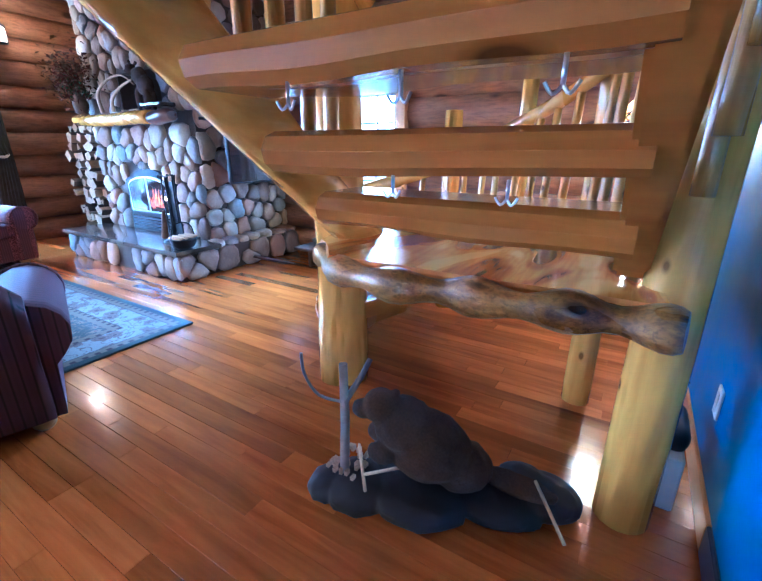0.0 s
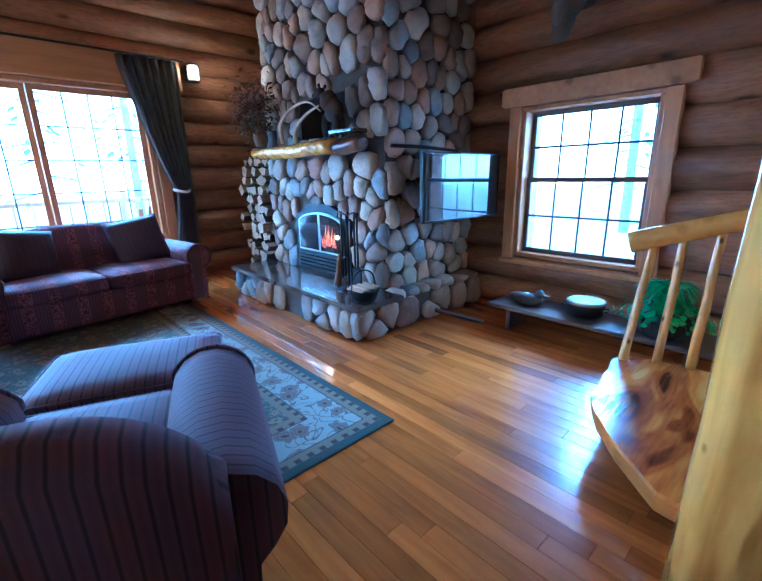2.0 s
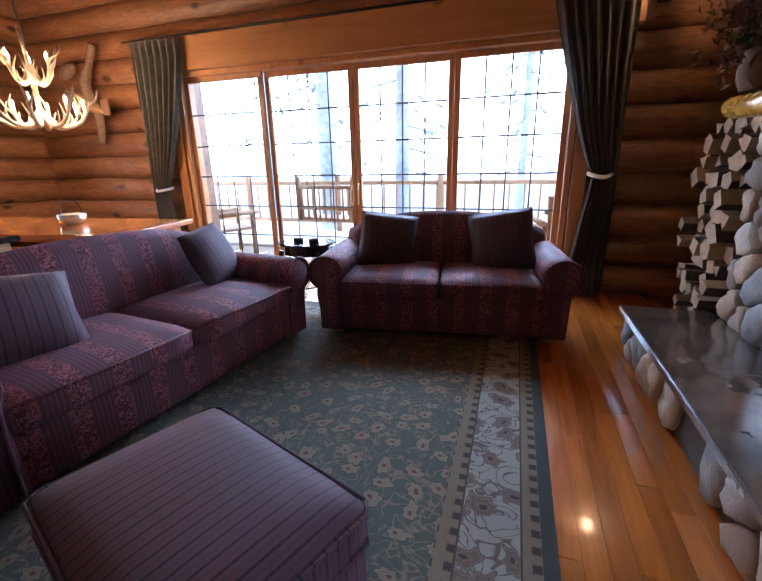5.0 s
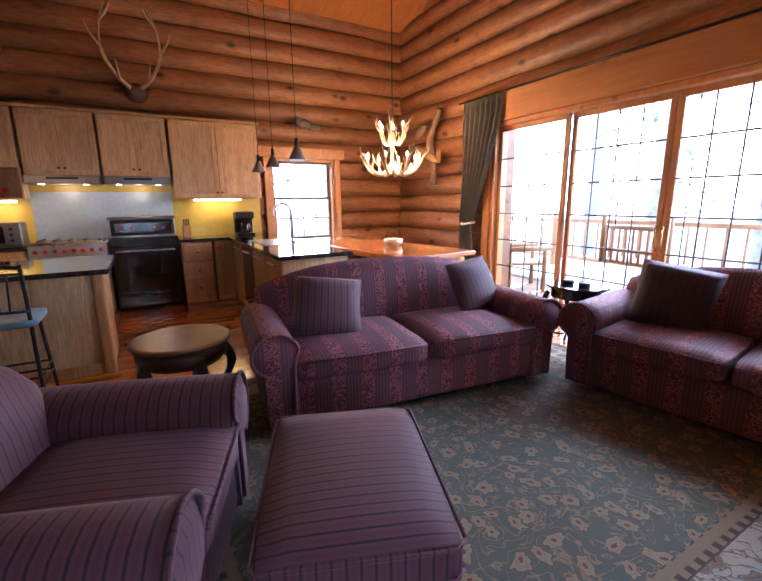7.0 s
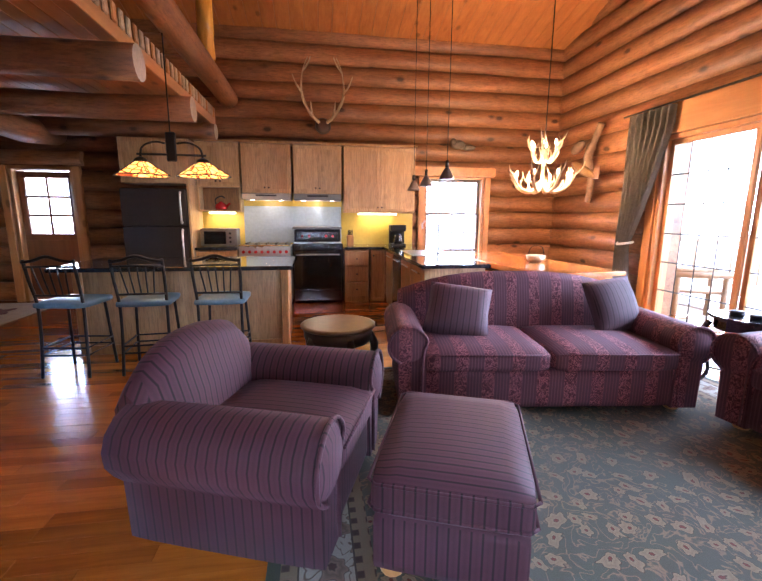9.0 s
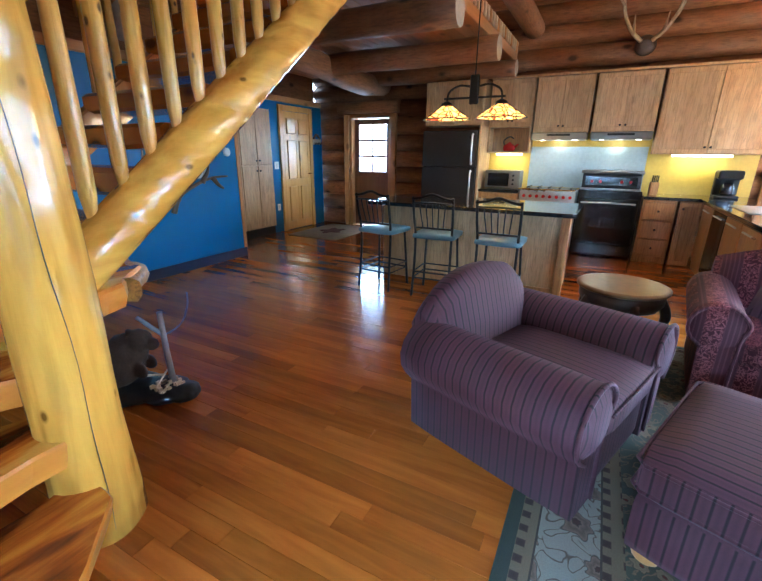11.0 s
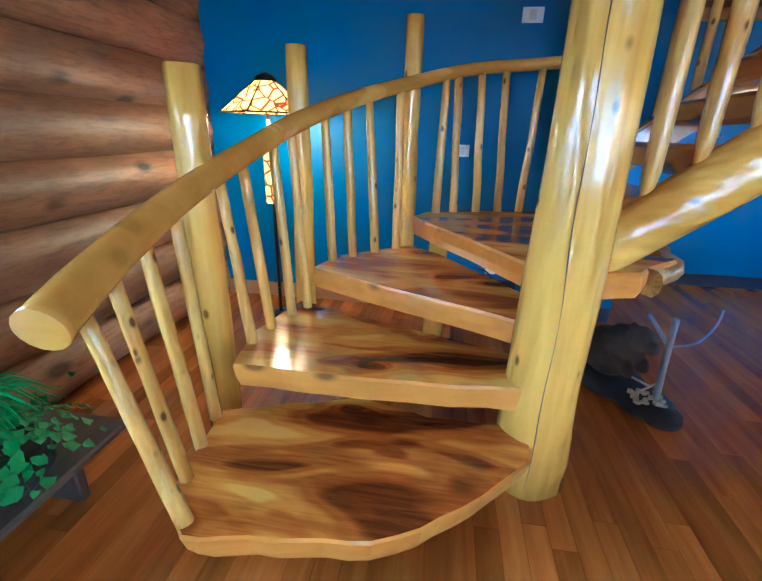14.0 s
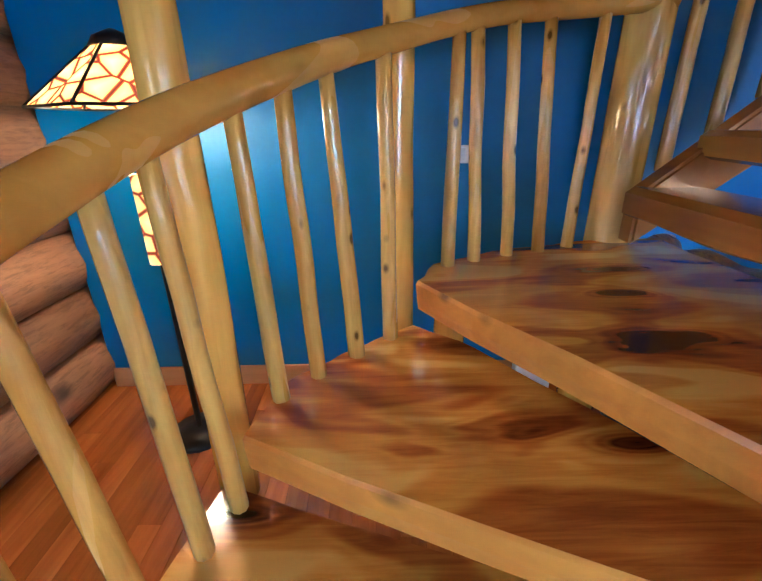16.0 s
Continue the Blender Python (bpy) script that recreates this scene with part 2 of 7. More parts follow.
FLOOR_ISLAND = island_floor()
CEIL_WOOD = wood("ceiling_board_wood", (0.34, 0.12, 0.03), (0.55, 0.24, 0.07), "x", 8, 0.45, 0.6, 0.0, 0.2)
TRIM = wood("pine_trim", (0.36, 0.15, 0.045), (0.58, 0.29, 0.10), "x", 8, 0.4, 0.6, 0.1, 0.2)
TRIM_Z = wood("pine_trim_z", (0.36, 0.15, 0.045), (0.58, 0.29, 0.10), "z", 8, 0.4, 0.6, 0.1, 0.2)
HICKORY = wood("pale_hickory", (0.40, 0.235, 0.10), (0.68, 0.47, 0.25), "z", 6, 0.4, 0.3, 0.1, 0.25, True, 6.0, 0.42)
HICKORY_DARK = wood("honey_hickory", (0.32, 0.145, 0.045), (0.54, 0.29, 0.105), "z", 6, 0.4, 0.3, 0.1, 0.25, True, 6.0, 0.42)
DOOR_PINE = wood("door_pine", (0.55, 0.27, 0.06), (0.75, 0.43, 0.12), "z", 7, 0.35, 0.5, 0.2, 0.1)
TABLE_WOOD = wood("table_wood", (0.38, 0.10, 0.02), (0.58, 0.21, 0.05), "x", 7, 0.2, 0.3, 0.5, 0.1)
BLUE = plain("blue_wall_paint", (0.005, 0.125, 0.34), 0.5, 0, 60, 0.08, 0.08)
NAVY = plain("navy_baseboard", (0.012, 0.02, 0.055), 0.4)
GROUT = plain("dark_mortar", (0.09, 0.075, 0.06), 0.9, 0, 30, 0.3, 0.5)
WHITE = plain("white_plastic", (0.75, 0.74, 0.70), 0.4, 0, 30, 0.03, 0)
BLACK = plain("black_iron", (0.012, 0.012, 0.014), 0.45, 0.3)
BLACK_GLOSS = plain("black_enamel", (0.008, 0.008, 0.009), 0.15, 0, 20, 0.1, 0, 0.5)
STEEL = plain("brushed_steel", (0.55, 0.56, 0.57), 0.3, 1.0)
DARK_STEEL = plain("dark_fridge_steel", (0.055, 0.045, 0.04), 0.3, 0.5)
BRASS = plain("brass", (0.7, 0.5, 0.22), 0.25, 1.0)
GRANITE = plain("dark_granite", (0.022, 0.024, 0.028), 0.1, 0, 180, 0.8, 0.0, 0.5)
SNOW = plain("snow", (0.86, 0.88, 0.92), 0.8, 0, 3, 0.04, 0.4)
PANE = glass("window_glass")
NIGHT_BLUE = plain("blue_vinyl", (0.10, 0.19, 0.25), 0.4)
BONE = plain("antler_bone", (0.50, 0.38, 0.24), 0.5, 0, 30, 0.3, 0.2)
DARK_FUR = plain("dark_fur", (0.045, 0.024, 0.013), 0.9, 0, 120, 0.6, 0.8)


# ---- mesh tools ----
def part(name, bm, material, parent=None, label="", smooth=False):
    me = bpy.data.meshes.new(name)
    bm.normal_update()
    bm.to_mesh(me)
    bm.free()
    for mat in material if isinstance(material, (list, tuple)) else [material]:
        me.materials.append(mat)
    if smooth:
        for f in me.polygons:
            f.use_smooth = True
    ob = new(name, me)
    if parent is not None:
        ob.parent = parent
    if label:
        ob["label"] = label
    return ob


def thing(name, label, category, at=(0, 0, 0), turn=0.0, group=""):
    ob = new(name)
    ob.matrix_basis = pose(*at, 0, 0, turn)
    ob.empty_display_size = 0.1
    return tagged(ob, label, category, group)


def box(bm, x0, x1, y0, y1, z0, z1, bev=0.0, seg=1):
    vs = bmesh.ops.create_cube(bm, size=1.0)["verts"]
    for v in vs:
        v.co = Vector(((x0 + x1) / 2 + v.co.x * (x1 - x0), (y0 + y1) / 2 + v.co.y * (y1 - y0), (z0 + z1) / 2 + v.co.z * (z1 - z0)))
    if bev:
        es = {e for v in vs for e in v.link_edges}
        bmesh.ops.bevel(bm, geom=list(es), offset=bev, segments=seg, affect="EDGES", profile=0.5)
    return bm


def cube(x0, x1, y0, y1, z0, z1, bev=0.0, seg=1):
    return box(bmesh.new(), x0, x1, y0, y1, z0, z1, bev, seg)


def tube(bm, pts, radii, seg=10, wob=0.0, seed=0.0, caps=True, mat=0, cap_mat=None, flat=1.0):
    """A round bar along a line of points; wob roughens its radius."""
    pts = [Vector(p) for p in pts]
    if isinstance(radii, (int, float)):
        radii = [radii] * len(pts)
    rings = []
    d0 = (pts[1] - pts[0]).normalized()
    up = Vector((0, 0, 1)) if abs(d0.z) < 0.9 else Vector((0, 1, 0))
    a = d0.cross(up).normalized()
    for i, p in enumerate(pts):
        d = (pts[min(i + 1, len(pts) - 1)] - pts[max(i - 1, 0)]).normalized()
        a = (a - d * a.dot(d)).normalized()
        b = d.cross(a)
        ring = []
        for k in range(seg):
            w = 2 * math.pi * k / seg
            r = radii[i]
            if wob:
                r *= 1 + wob * noise.noise(Vector((p.x * 2.1 + seed, p.y * 2.1 + math.cos(w) * 0.9, p.z * 2.1 + math.sin(w) * 0.9 + seed)))
            ring.append(bm.verts.new(p + a * math.cos(w) * r + b * math.sin(w) * r * flat))
        rings.append(ring)
    for r0, r1 in zip(rings, rings[1:]):
        for k in range(seg):
            f = bm.faces.new((r0[k], r0[(k + 1) % seg], r1[(k + 1) % seg], r1[k]))
            f.smooth, f.material_index = True, mat
    if caps:
        for ring in (rings[0][::-1], rings[-1]):
            f = bm.faces.new(ring)
            f.material_index = mat if cap_mat is None else cap_mat
    return bm


def curve_pts(pts, n=6):
    """A smooth line through the points."""
    pts = [Vector(p) for p in pts]
    out = []
    for i in range(len(pts) - 1):
        p0, p1, p2, p3 = pts[max(i - 1, 0)], pts[i], pts[i + 1], pts[min(i + 2, len(pts) - 1)]
        for k in range(n):
            u = k / n
            out.append(0.5 * (2 * p1 + (p2 - p0) * u + (2 * p0 - 5 * p1 + 4 * p2 - p3) * u * u + (3 * p1 - p0 - 3 * p2 + p3) * u ** 3))
    out.append(pts[-1])
    return out


def prism(poly, z0, z1, bev=0.0, mats=False):
    bm = bmesh.new()
    lo = [bm.verts.new((x, y, z0)) for x, y in poly]
    hi = [bm.verts.new((x, y, z1)) for x, y in poly]
    bm.faces.new(lo[::-1])
    bm.faces.new(hi)
    n = len(poly)
    for i in range(n):
        bm.faces.new((lo[i], lo[(i + 1) % n], hi[(i + 1) % n], hi[i]))
    bmesh.ops.recalc_face_normals(bm, faces=bm.faces)
    if bev:
        bmesh.ops.bevel(bm, geom=[e for e in bm.edges if abs(e.verts[0].co.z - e.verts[1].co.z) < 1e-5], offset=bev, segments=2, affect="EDGES")
    return bm


def lathe(bm, profile, seg=20, at=(0, 0, 0)):
    rings = []
    for r, z in profile:
        rings.append([bm.verts.new((at[0] + r * math.cos(2 * math.pi * k / seg), at[1] + r * math.sin(2 * math.pi * k / seg), at[2] + z)) for k in range(seg)])
    for r0, r1 in zip(rings, rings[1:]):
        for k in range(seg):
            f = bm.faces.new((r0[k], r0[(k + 1) % seg], r1[(k + 1) % seg], r1[k]))
            f.smooth = True
    bm.faces.new(rings[0][::-1])
    bm.faces.new(rings[-1])
    return bm


def cushion(x0, x1, y0, y1, z0, z1, r=0.06, puff=0.02):
    """A soft box with rounded edges and a swollen middle."""
    bm = bmesh.new()
    vs = bmesh.ops.create_cube(bm, size=1.0)["verts"]
    es = list({e for v in vs for e in v.link_edges})
    bmesh.ops.subdivide_edges(bm, edges=es, cuts=5, use_grid_fill=True)
    sx, sy, sz = x1 - x0, y1 - y0, z1 - z0
    c = Vector(((x0 + x1) / 2, (y0 + y1) / 2, (z0 + z1) / 2))
    for v in bm.verts:
        u = v.co * 2
        q = Vector((u.x * sx / 2, u.y * sy / 2, u.z * sz / 2))
        inner = Vector((max(-sx / 2 + r, min(sx / 2 - r, q.x)), max(-sy / 2 + r, min(sy / 2 - r, q.y)), max(-sz / 2 + r, min(sz / 2 - r, q.z))))
        d = q - inner
        if d.length > 1e-6:
            q = inner + d.normalized() * r
        w = (1 - u.x ** 2) * (1 - u.y ** 2)
        q.z += puff * w * (1 if u.z > 0 else -1) if abs(u.z) > 0.9 else 0
        v.co = c + q
    for f in bm.faces:
        f.smooth = True
    return bm


# ---- the room ----
EAST, NORTH, WEST = 3.56, 7.88, -4.72
NEAR_BLUE, FAR_BLUE, BACK_BLUE = 0.76, -0.28, -1.05
JOG, BLUE_END = 0.66, -1.85
RIDGE_X, RIDGE_Z, EAVE_Z = -0.55, 5.0, 3.95


def structure(name, label, bm, material, smooth=False):
    return tagged(part(name, bm, material, None, label, smooth), label, "", "", "structure")


structure("floor", "glossy reddish oak strip floor", cube(WEST - 0.3, EAST + 0.3, -1.4, NORTH + 0.3, -0.2, -0.012), FLOOR_WOOD)
FLOOR = bpy.data.objects["floor"]


def cut(lo, hi, gaps):
    """The stretches of lo..hi that lie outside the gaps."""
    out, at = [], lo
    for a, b in sorted(gaps):
        if a > at:
            out.append((at, min(a, hi)))
        at = max(at, b)
    if at < hi:
        out.append((at, hi))
    return out


def log_wall(name, axis, face, lo, hi, z1, openings, side, label, z0=0.0, pitch=0.272):
    """Stacked round logs. openings: (from, to, bottom, top) along the wall; side: +1 if the room lies towards larger values."""
    bm = bmesh.new()
    back = (face - side * 0.34, face - side * 0.16)
    zs = sorted({z0, z1, *[v for o in openings for v in o[2:] if z0 < v < z1]})
    for a, b in zip(zs, zs[1:]):
        gaps = [(o[0], o[1]) for o in openings if o[2] <= a + 1e-4 and o[3] >= b - 1e-4]
        for u, v in cut(lo, hi, gaps):
            if axis == "x":
                box(bm, u, v, min(back), max(back), a, b)
            else:
                box(bm, min(back), max(back), u, v, a, b)
    wall = structure(name, label, bm, LOG_X if axis == "x" else LOG_Y)
    n = int((z1 - z0) / pitch)
    for i in range(n + 1):
        z = z0 + (i + 0.5) * pitch
        if z > z1 + 0.1:
            break
        gaps = [(o[0], o[1]) for o in openings if z > o[2] - 0.06 and z < o[3] + 0.06]
        for u, v in cut(lo, hi, gaps):
            k = max(3, int((v - u) / 0.35))
            c = face - side * 0.14
            pts, rad = [], []
            for j in range(k + 1):
                w = u + (v - u) * j / k
                dz = 0.016 * noise.noise(Vector((w * 0.7, i * 3.7, face)))
                pts.append((w, c, z + dz) if axis == "x" else (c, w, z + dz))
                rad.append(0.152 + 0.016 * noise.noise(Vector((w * 0.9, i * 5.1, face + 9))))
            part("log", tube(bmesh.new(), pts, rad, 14, 0.08, i * 1.3), LOG_X if axis == "x" else LOG_Y, wall)
    return wall


PATIO = (-2.42, 1.68, 0.0, 2.2)
WIN = (3.2, 4.22, 0.5, 1.74)
SINK = (5.6, 6.62, 0.66, 1.92)
ENTRY = (-0.42, 0.42, 0.0, 1.95)
log_wall("wall_north", "x", NORTH, WEST - 0.34, EAST + 0.34, 4.9, [PATIO], -1, "log wall of stacked round brown logs with a wide patio door")
log_wall("wall_east", "y", EAST, -1.2, NORTH + 0.34, 3.9, [WIN], -1, "log wall of stacked round brown logs with a window")
log_wall("wall_west", "y", WEST, -1.2, NORTH + 0.34, 3.9, [SINK, ENTRY], 1, "log wall of stacked round brown logs behind the kitchen")

structure("wall_south_near", "blue painted wall beside the stairs", cube(JOG, EAST, NEAR_BLUE - 0.15, NEAR_BLUE, 0, 2.08), BLUE)
structure("wall_south_jog", "blue painted wall corner", cube(JOG, JOG + 0.15, FAR_BLUE, NEAR_BLUE - 0.15, 0, 2.08), BLUE)
structure("wall_south_far", "blue painted wall along the hall", cube(BLUE_END, JOG + 0.15, FAR_BLUE - 0.15, FAR_BLUE, 0, 2.08), BLUE)
structure("wall_south_return", "blue painted wall end", cube(BLUE_END, BLUE_END + 0.15, BACK_BLUE, FAR_BLUE - 0.15, 0, 2.08), BLUE)
structure("wall_south_back", "blue painted wall with a door", cube(WEST, BLUE_END + 0.15, BACK_BLUE - 0.15, BACK_BLUE, 0, 2.08), BLUE)
structure("wall_south_upper", "log wall above the blue walls", cube(WEST, EAST, -1.4, -1.2, 0, 4.9), LOG_X)
for nm, a in (("near", (JOG, EAST, NEAR_BLUE - 0.15, NEAR_BLUE + 0.015)), ("far", (BLUE_END, JOG, FAR_BLUE - 0.15, FAR_BLUE + 0.015)), ("back", (WEST, BLUE_END, BACK_BLUE - 0.15, BACK_BLUE + 0.015))):
    structure("trim_" + nm, "pine cap board on the blue wall", cube(*a, 2.083, 2.17, 0.01), TRIM)
structure("baseboard_far", "navy painted baseboard", cube(BLUE_END - 0.012, JOG, FAR_BLUE, FAR_BLUE + 0.014, 0, 0.11, 0.004), NAVY)
structure("baseboard_near", "navy painted baseboard", cube(JOG, 1.2, NEAR_BLUE, NEAR_BLUE + 0.014, 0, 0.11, 0.004), NAVY)
structure("baseboard_near_east", "pine baseboard", cube(1.2, EAST, NEAR_BLUE, NEAR_BLUE + 0.014, 0, 0.11, 0.004), TRIM)

bm = bmesh.new()
for xa, za, xb, zb in ((WEST - 0.3, EAVE_Z - 0.08, RIDGE_X, RIDGE_Z), (RIDGE_X, RIDGE_Z, EAST + 0.3, EAVE_Z - 0.08)):
    vs = [bm.verts.new(c) for c in ((xa, -1.4, za), (xb, -1.4, zb), (xb, NORTH + 0.3, zb), (xa, NORTH + 0.3, za), (xa, -1.4, za + 0.15), (xb, -1.4, zb + 0.15), (xb, NORTH + 0.3, zb + 0.15), (xa, NORTH + 0.3, za + 0.15))]
    for q in ((0, 3, 2, 1), (4, 5, 6, 7), (0, 1, 5, 4), (1, 2, 6, 5), (2, 3, 7, 6), (3, 0, 4, 7)):
        bm.faces.new([vs[i] for i in q])
    n = 46
    for i in range(n):
        y = -1.2 + i * (NORTH + 1.2) / n
        tube(bm, [(xa, y, za + 0.003), (xb, y, zb + 0.003)], 0.009, 4)
structure("ceiling", "sloping orange pine board ceiling", bm, CEIL_WOOD)

# loft over the kitchen and the hall
LOFT_Y, LOFT_X = 2.38, -0.75
bm = cube(WEST, LOFT_X, -1.2, LOFT_Y, 2.58, 2.72)
for i in range(26):
    y = -1.1 + i * 0.134
    tube(bm, [(WEST, y, 2.582), (LOFT_X, y, 2.582)], 0.007, 4)
structure("ceiling_loft", "orange pine boards under the loft", bm, CEIL_WOOD)
structure("trim_loft", "orange fascia board of the loft edge", cube(WEST, LOFT_X, LOFT_Y, LOFT_Y + 0.03, 2.56, 2.74, 0.006), TRIM)


# ---- stairs ----
NEWEL = (1.585, 2.405)
stairs = thing("staircase", "winding log staircase with varnished slab treads and peeled pine posts", "staircase", (-0.1, -0.06, 0))


def rough_poly(pts, n=5, amp=0.012, seed=0.0):
    """Edges of a slab with a gently uneven line."""
    out = []
    for i, a in enumerate(pts):
        b = pts[(i + 1) % len(pts)]
        for k in range(n):
            u = k / n
            x, y = a[0] + (b[0] - a[0]) * u, a[1] + (b[1] - a[1]) * u
            if k:
                x += amp * noise.noise(Vector((x * 6, y * 6, seed)))
                y += amp * noise.noise(Vector((x * 6, y * 6, seed + 7)))
            out.append((x, y))
    return out


def slab(poly, z, thick, seed, lean=0.0):
    """A live-edge slab: the underside is drawn in, so that its edge leans."""
    pts = rough_poly(poly, 4, 0.018, seed)
    bm = bmesh.new()
    cx, cy = sum(p[0] for p in pts) / len(pts), sum(p[1] for p in pts) / len(pts)
    rings = []
    for dz, k in ((0, 0.988), (-0.012, 1.0), (-thick * 0.6, 1.0 - lean * 0.5), (-thick, 0.985 - lean)):
        ring = []
        for i, (x, y) in enumerate(pts):
            j = 0.012 * noise.noise(Vector((x * 9, y * 9, dz * 20 + seed))) if dz < -0.02 else 0
            ring.append(bm.verts.new((cx + (x - cx) * (k + j), cy + (y - cy) * (k + j), z + dz)))
        rings.append(ring)
    bm.faces.new(rings[0])
    bm.faces.new(rings[-1][::-1])
    for a, b in zip(rings, rings[1:]):
        for i in range(len(pts)):
            f = bm.faces.new((a[i], b[i], b[(i + 1) % len(pts)], a[(i + 1) % len(pts)]))
            f.material_index = 1
    bmesh.ops.recalc_face_normals(bm, faces=bm.faces)
    return bm


TREADS = [
    (0.24, [(1.63, 2.6), (1.86, 2.83), (2.1, 2.98), (2.36, 3.02), (2.6, 3.05), (2.72, 2.9), (2.76, 2.55), (2.5, 2.45), (2.25, 2.36), (1.98, 2.44), (1.6, 2.42)], 0.05),
    (0.44, [(1.6, 2.5), (2.2, 2.53), (2.7, 2.53), (2.75, 2.3), (2.66, 1.9), (2.4, 2.0), (1.55, 2.3)], 0.03),
    (0.64, [(1.6, 2.43), (2.57, 1.96), (2.53, 1.78), (2.38, 1.62), (2.15, 1.44), (1.98, 1.6), (1.5, 2.3)], 0.0),
    (0.82, [(1.6, 2.4), (2.15, 1.5), (2.08, 1.34), (1.84, 1.2), (1.5, 1.09), (1.14, 1.06), (1.1, 2.1), (1.3, 2.3)], 0.0),
]
for i, (z, poly, lean) in enumerate(TREADS):
    part("tread", slab(poly, z, 0.095, i * 3.1, lean), [SLAB, SLAB_EDGE], stairs)
BARK_EDGE = wood("mottled_live_edge", (0.05, 0.018, 0.007), (0.62, 0.30, 0.05), "y", 9, 0.3, 0.9, 0.4, 0.1, True, 9.0, 0.5, 0.0, 0.5)
edge = curve_pts([(1.1, 1.03, 0.775), (1.12, 1.2, 0.765), (1.07, 1.4, 0.775), (1.1, 1.62, 0.765), (1.06, 1.84, 0.775), (1.12, 2.05, 0.77), (1.26, 2.24, 0.775)], 6)
part("live_edge", tube(bmesh.new(), edge, [0.048 + 0.012 * math.sin(i * 0.9) for i in range(len(edge))], 12, 0.5, 3.0), BARK_EDGE, stairs, "bark-stained live edge of the landing slab")
RUN, RISE = 0.25, 0.2
for k in range(1, 9):
    xr = 1.28 - 0.22 * k
    z = 0.855 + 0.187 * k
    bm = bmesh.new()
    n = 12
    prof = [(0.0, -0.05), (0.02, -0.015), (0.06, 0.0), (0.27, 0.0), (0.3, -0.02), (0.3, -0.09), (0.27, -0.105), (0.04, -0.105), (0.01, -0.085)]
    rings = []
    for j in range(n + 1):
        y = 1.17 + 0.94 * j / n
        rings.append([bm.verts.new((xr + px * 1.0, y, z + pz * (1 + 0.18 * noise.noise(Vector((y * 2.5, k * 3.3, pz * 9)))))) for px, pz in prof])
    for a, b in zip(rings, rings[1:]):
        for j in range(len(prof)):
            bm.faces.new((a[j], a[(j + 1) % len(prof)], b[(j + 1) % len(prof)], b[j]))
    bm.faces.new(rings[0][::-1])
    bm.faces.new(rings[-1])
    bmesh.ops.recalc_face_normals(bm, faces=bm.faces)
    part("tread", bm, TREAD_Y, stairs)
    if k in (2, 3, 4):
        for y in (1.3, 1.56, 1.82) if k == 3 else ((1.42, 1.7) if k == 2 else (1.35, 1.8)):
            hk = bmesh.new()
            zz, xx = z - 0.107, xr + 0.035
            tube(hk, [(xx, y, zz), (xx, y, zz - 0.045)], 0.004, 6)
            for sg in (-1, 1):
                tube(hk, curve_pts([(xx, y, zz - 0.04), (xx - 0.006, y + sg * 0.012, zz - 0.052), (xx - 0.008, y + sg * 0.024, zz - 0.036)], 4), 0.003, 6)
            part("coat_hook", hk, STEEL, stairs, "small chrome double coat hook")

nz = (0, 0.12, 0.3, 0.45, 0.6, 0.75, 0.9, 1.05, 1.2, 1.4, 1.6, 1.8, 2.0, 2.5, 3.2)
part("newel_post", tube(bmesh.new(), [(NEWEL[0] + 0.004 * math.sin(z * 4), NEWEL[1], z) for z in nz], [0.136 - 0.018 * z for z in nz], 26, 0.09, 4), POST_Z, stairs)
pts = [(NEWEL[0] + (0.1358 - 0.018 * z) * math.cos(1.3 + 0.09 * math.sin(z * 3) + 0.03 * math.sin(z * 11)), NEWEL[1] + (0.1358 - 0.018 * z) * math.sin(1.3 + 0.09 * math.sin(z * 3) + 0.03 * math.sin(z * 11)), z) for z in [0.05 + 0.08 * i for i in range(28)]]
part("drying_crack", tube(bmesh.new(), pts, [0.0006 + 0.0012 * abs(math.sin(i * 0.4)) for i in range(28)], 4), BENCHWOOD, stairs, "dark drying crack in the post")
SLOPE = Vector((-RUN, 0, RISE)).normalized()
s0 = Vector((1.5, 2.235, 0.82))
ds = [-0.1 + 0.3 * i for i in range(13)]
part("stringer", tube(bmesh.new(), [s0 + SLOPE * d for d in ds], [0.092 + 0.015 * min(1, max(0, d)) for d in ds], 20, 0.08, 2), POST_X, stairs)
bm = bmesh.new()
a, b = Vector((1.33, 1.165, 0.86)), Vector((-0.95, 1.165, 0.86 + 2.28 * RISE / RUN))
up = Vector((0, 0, 0.16))
vs = [bm.verts.new(p + o + Vector((0, w, 0))) for w in (-0.045, 0.045) for p, o in ((a, -up * 0.2), (b, -up), (b, up), (a, up))]
for q in ((0, 1, 2, 3), (7, 6, 5, 4), (0, 4, 5, 1), (1, 5, 6, 2), (2, 6, 7, 3), (3, 7, 4, 0)):
    bm.faces.new([vs[i] for i in q])
bmesh.ops.bevel(bm, geom=list(bm.edges), offset=0.012, segments=2, affect="EDGES")
part("wall_stringer", bm, TREAD_Y, stairs)


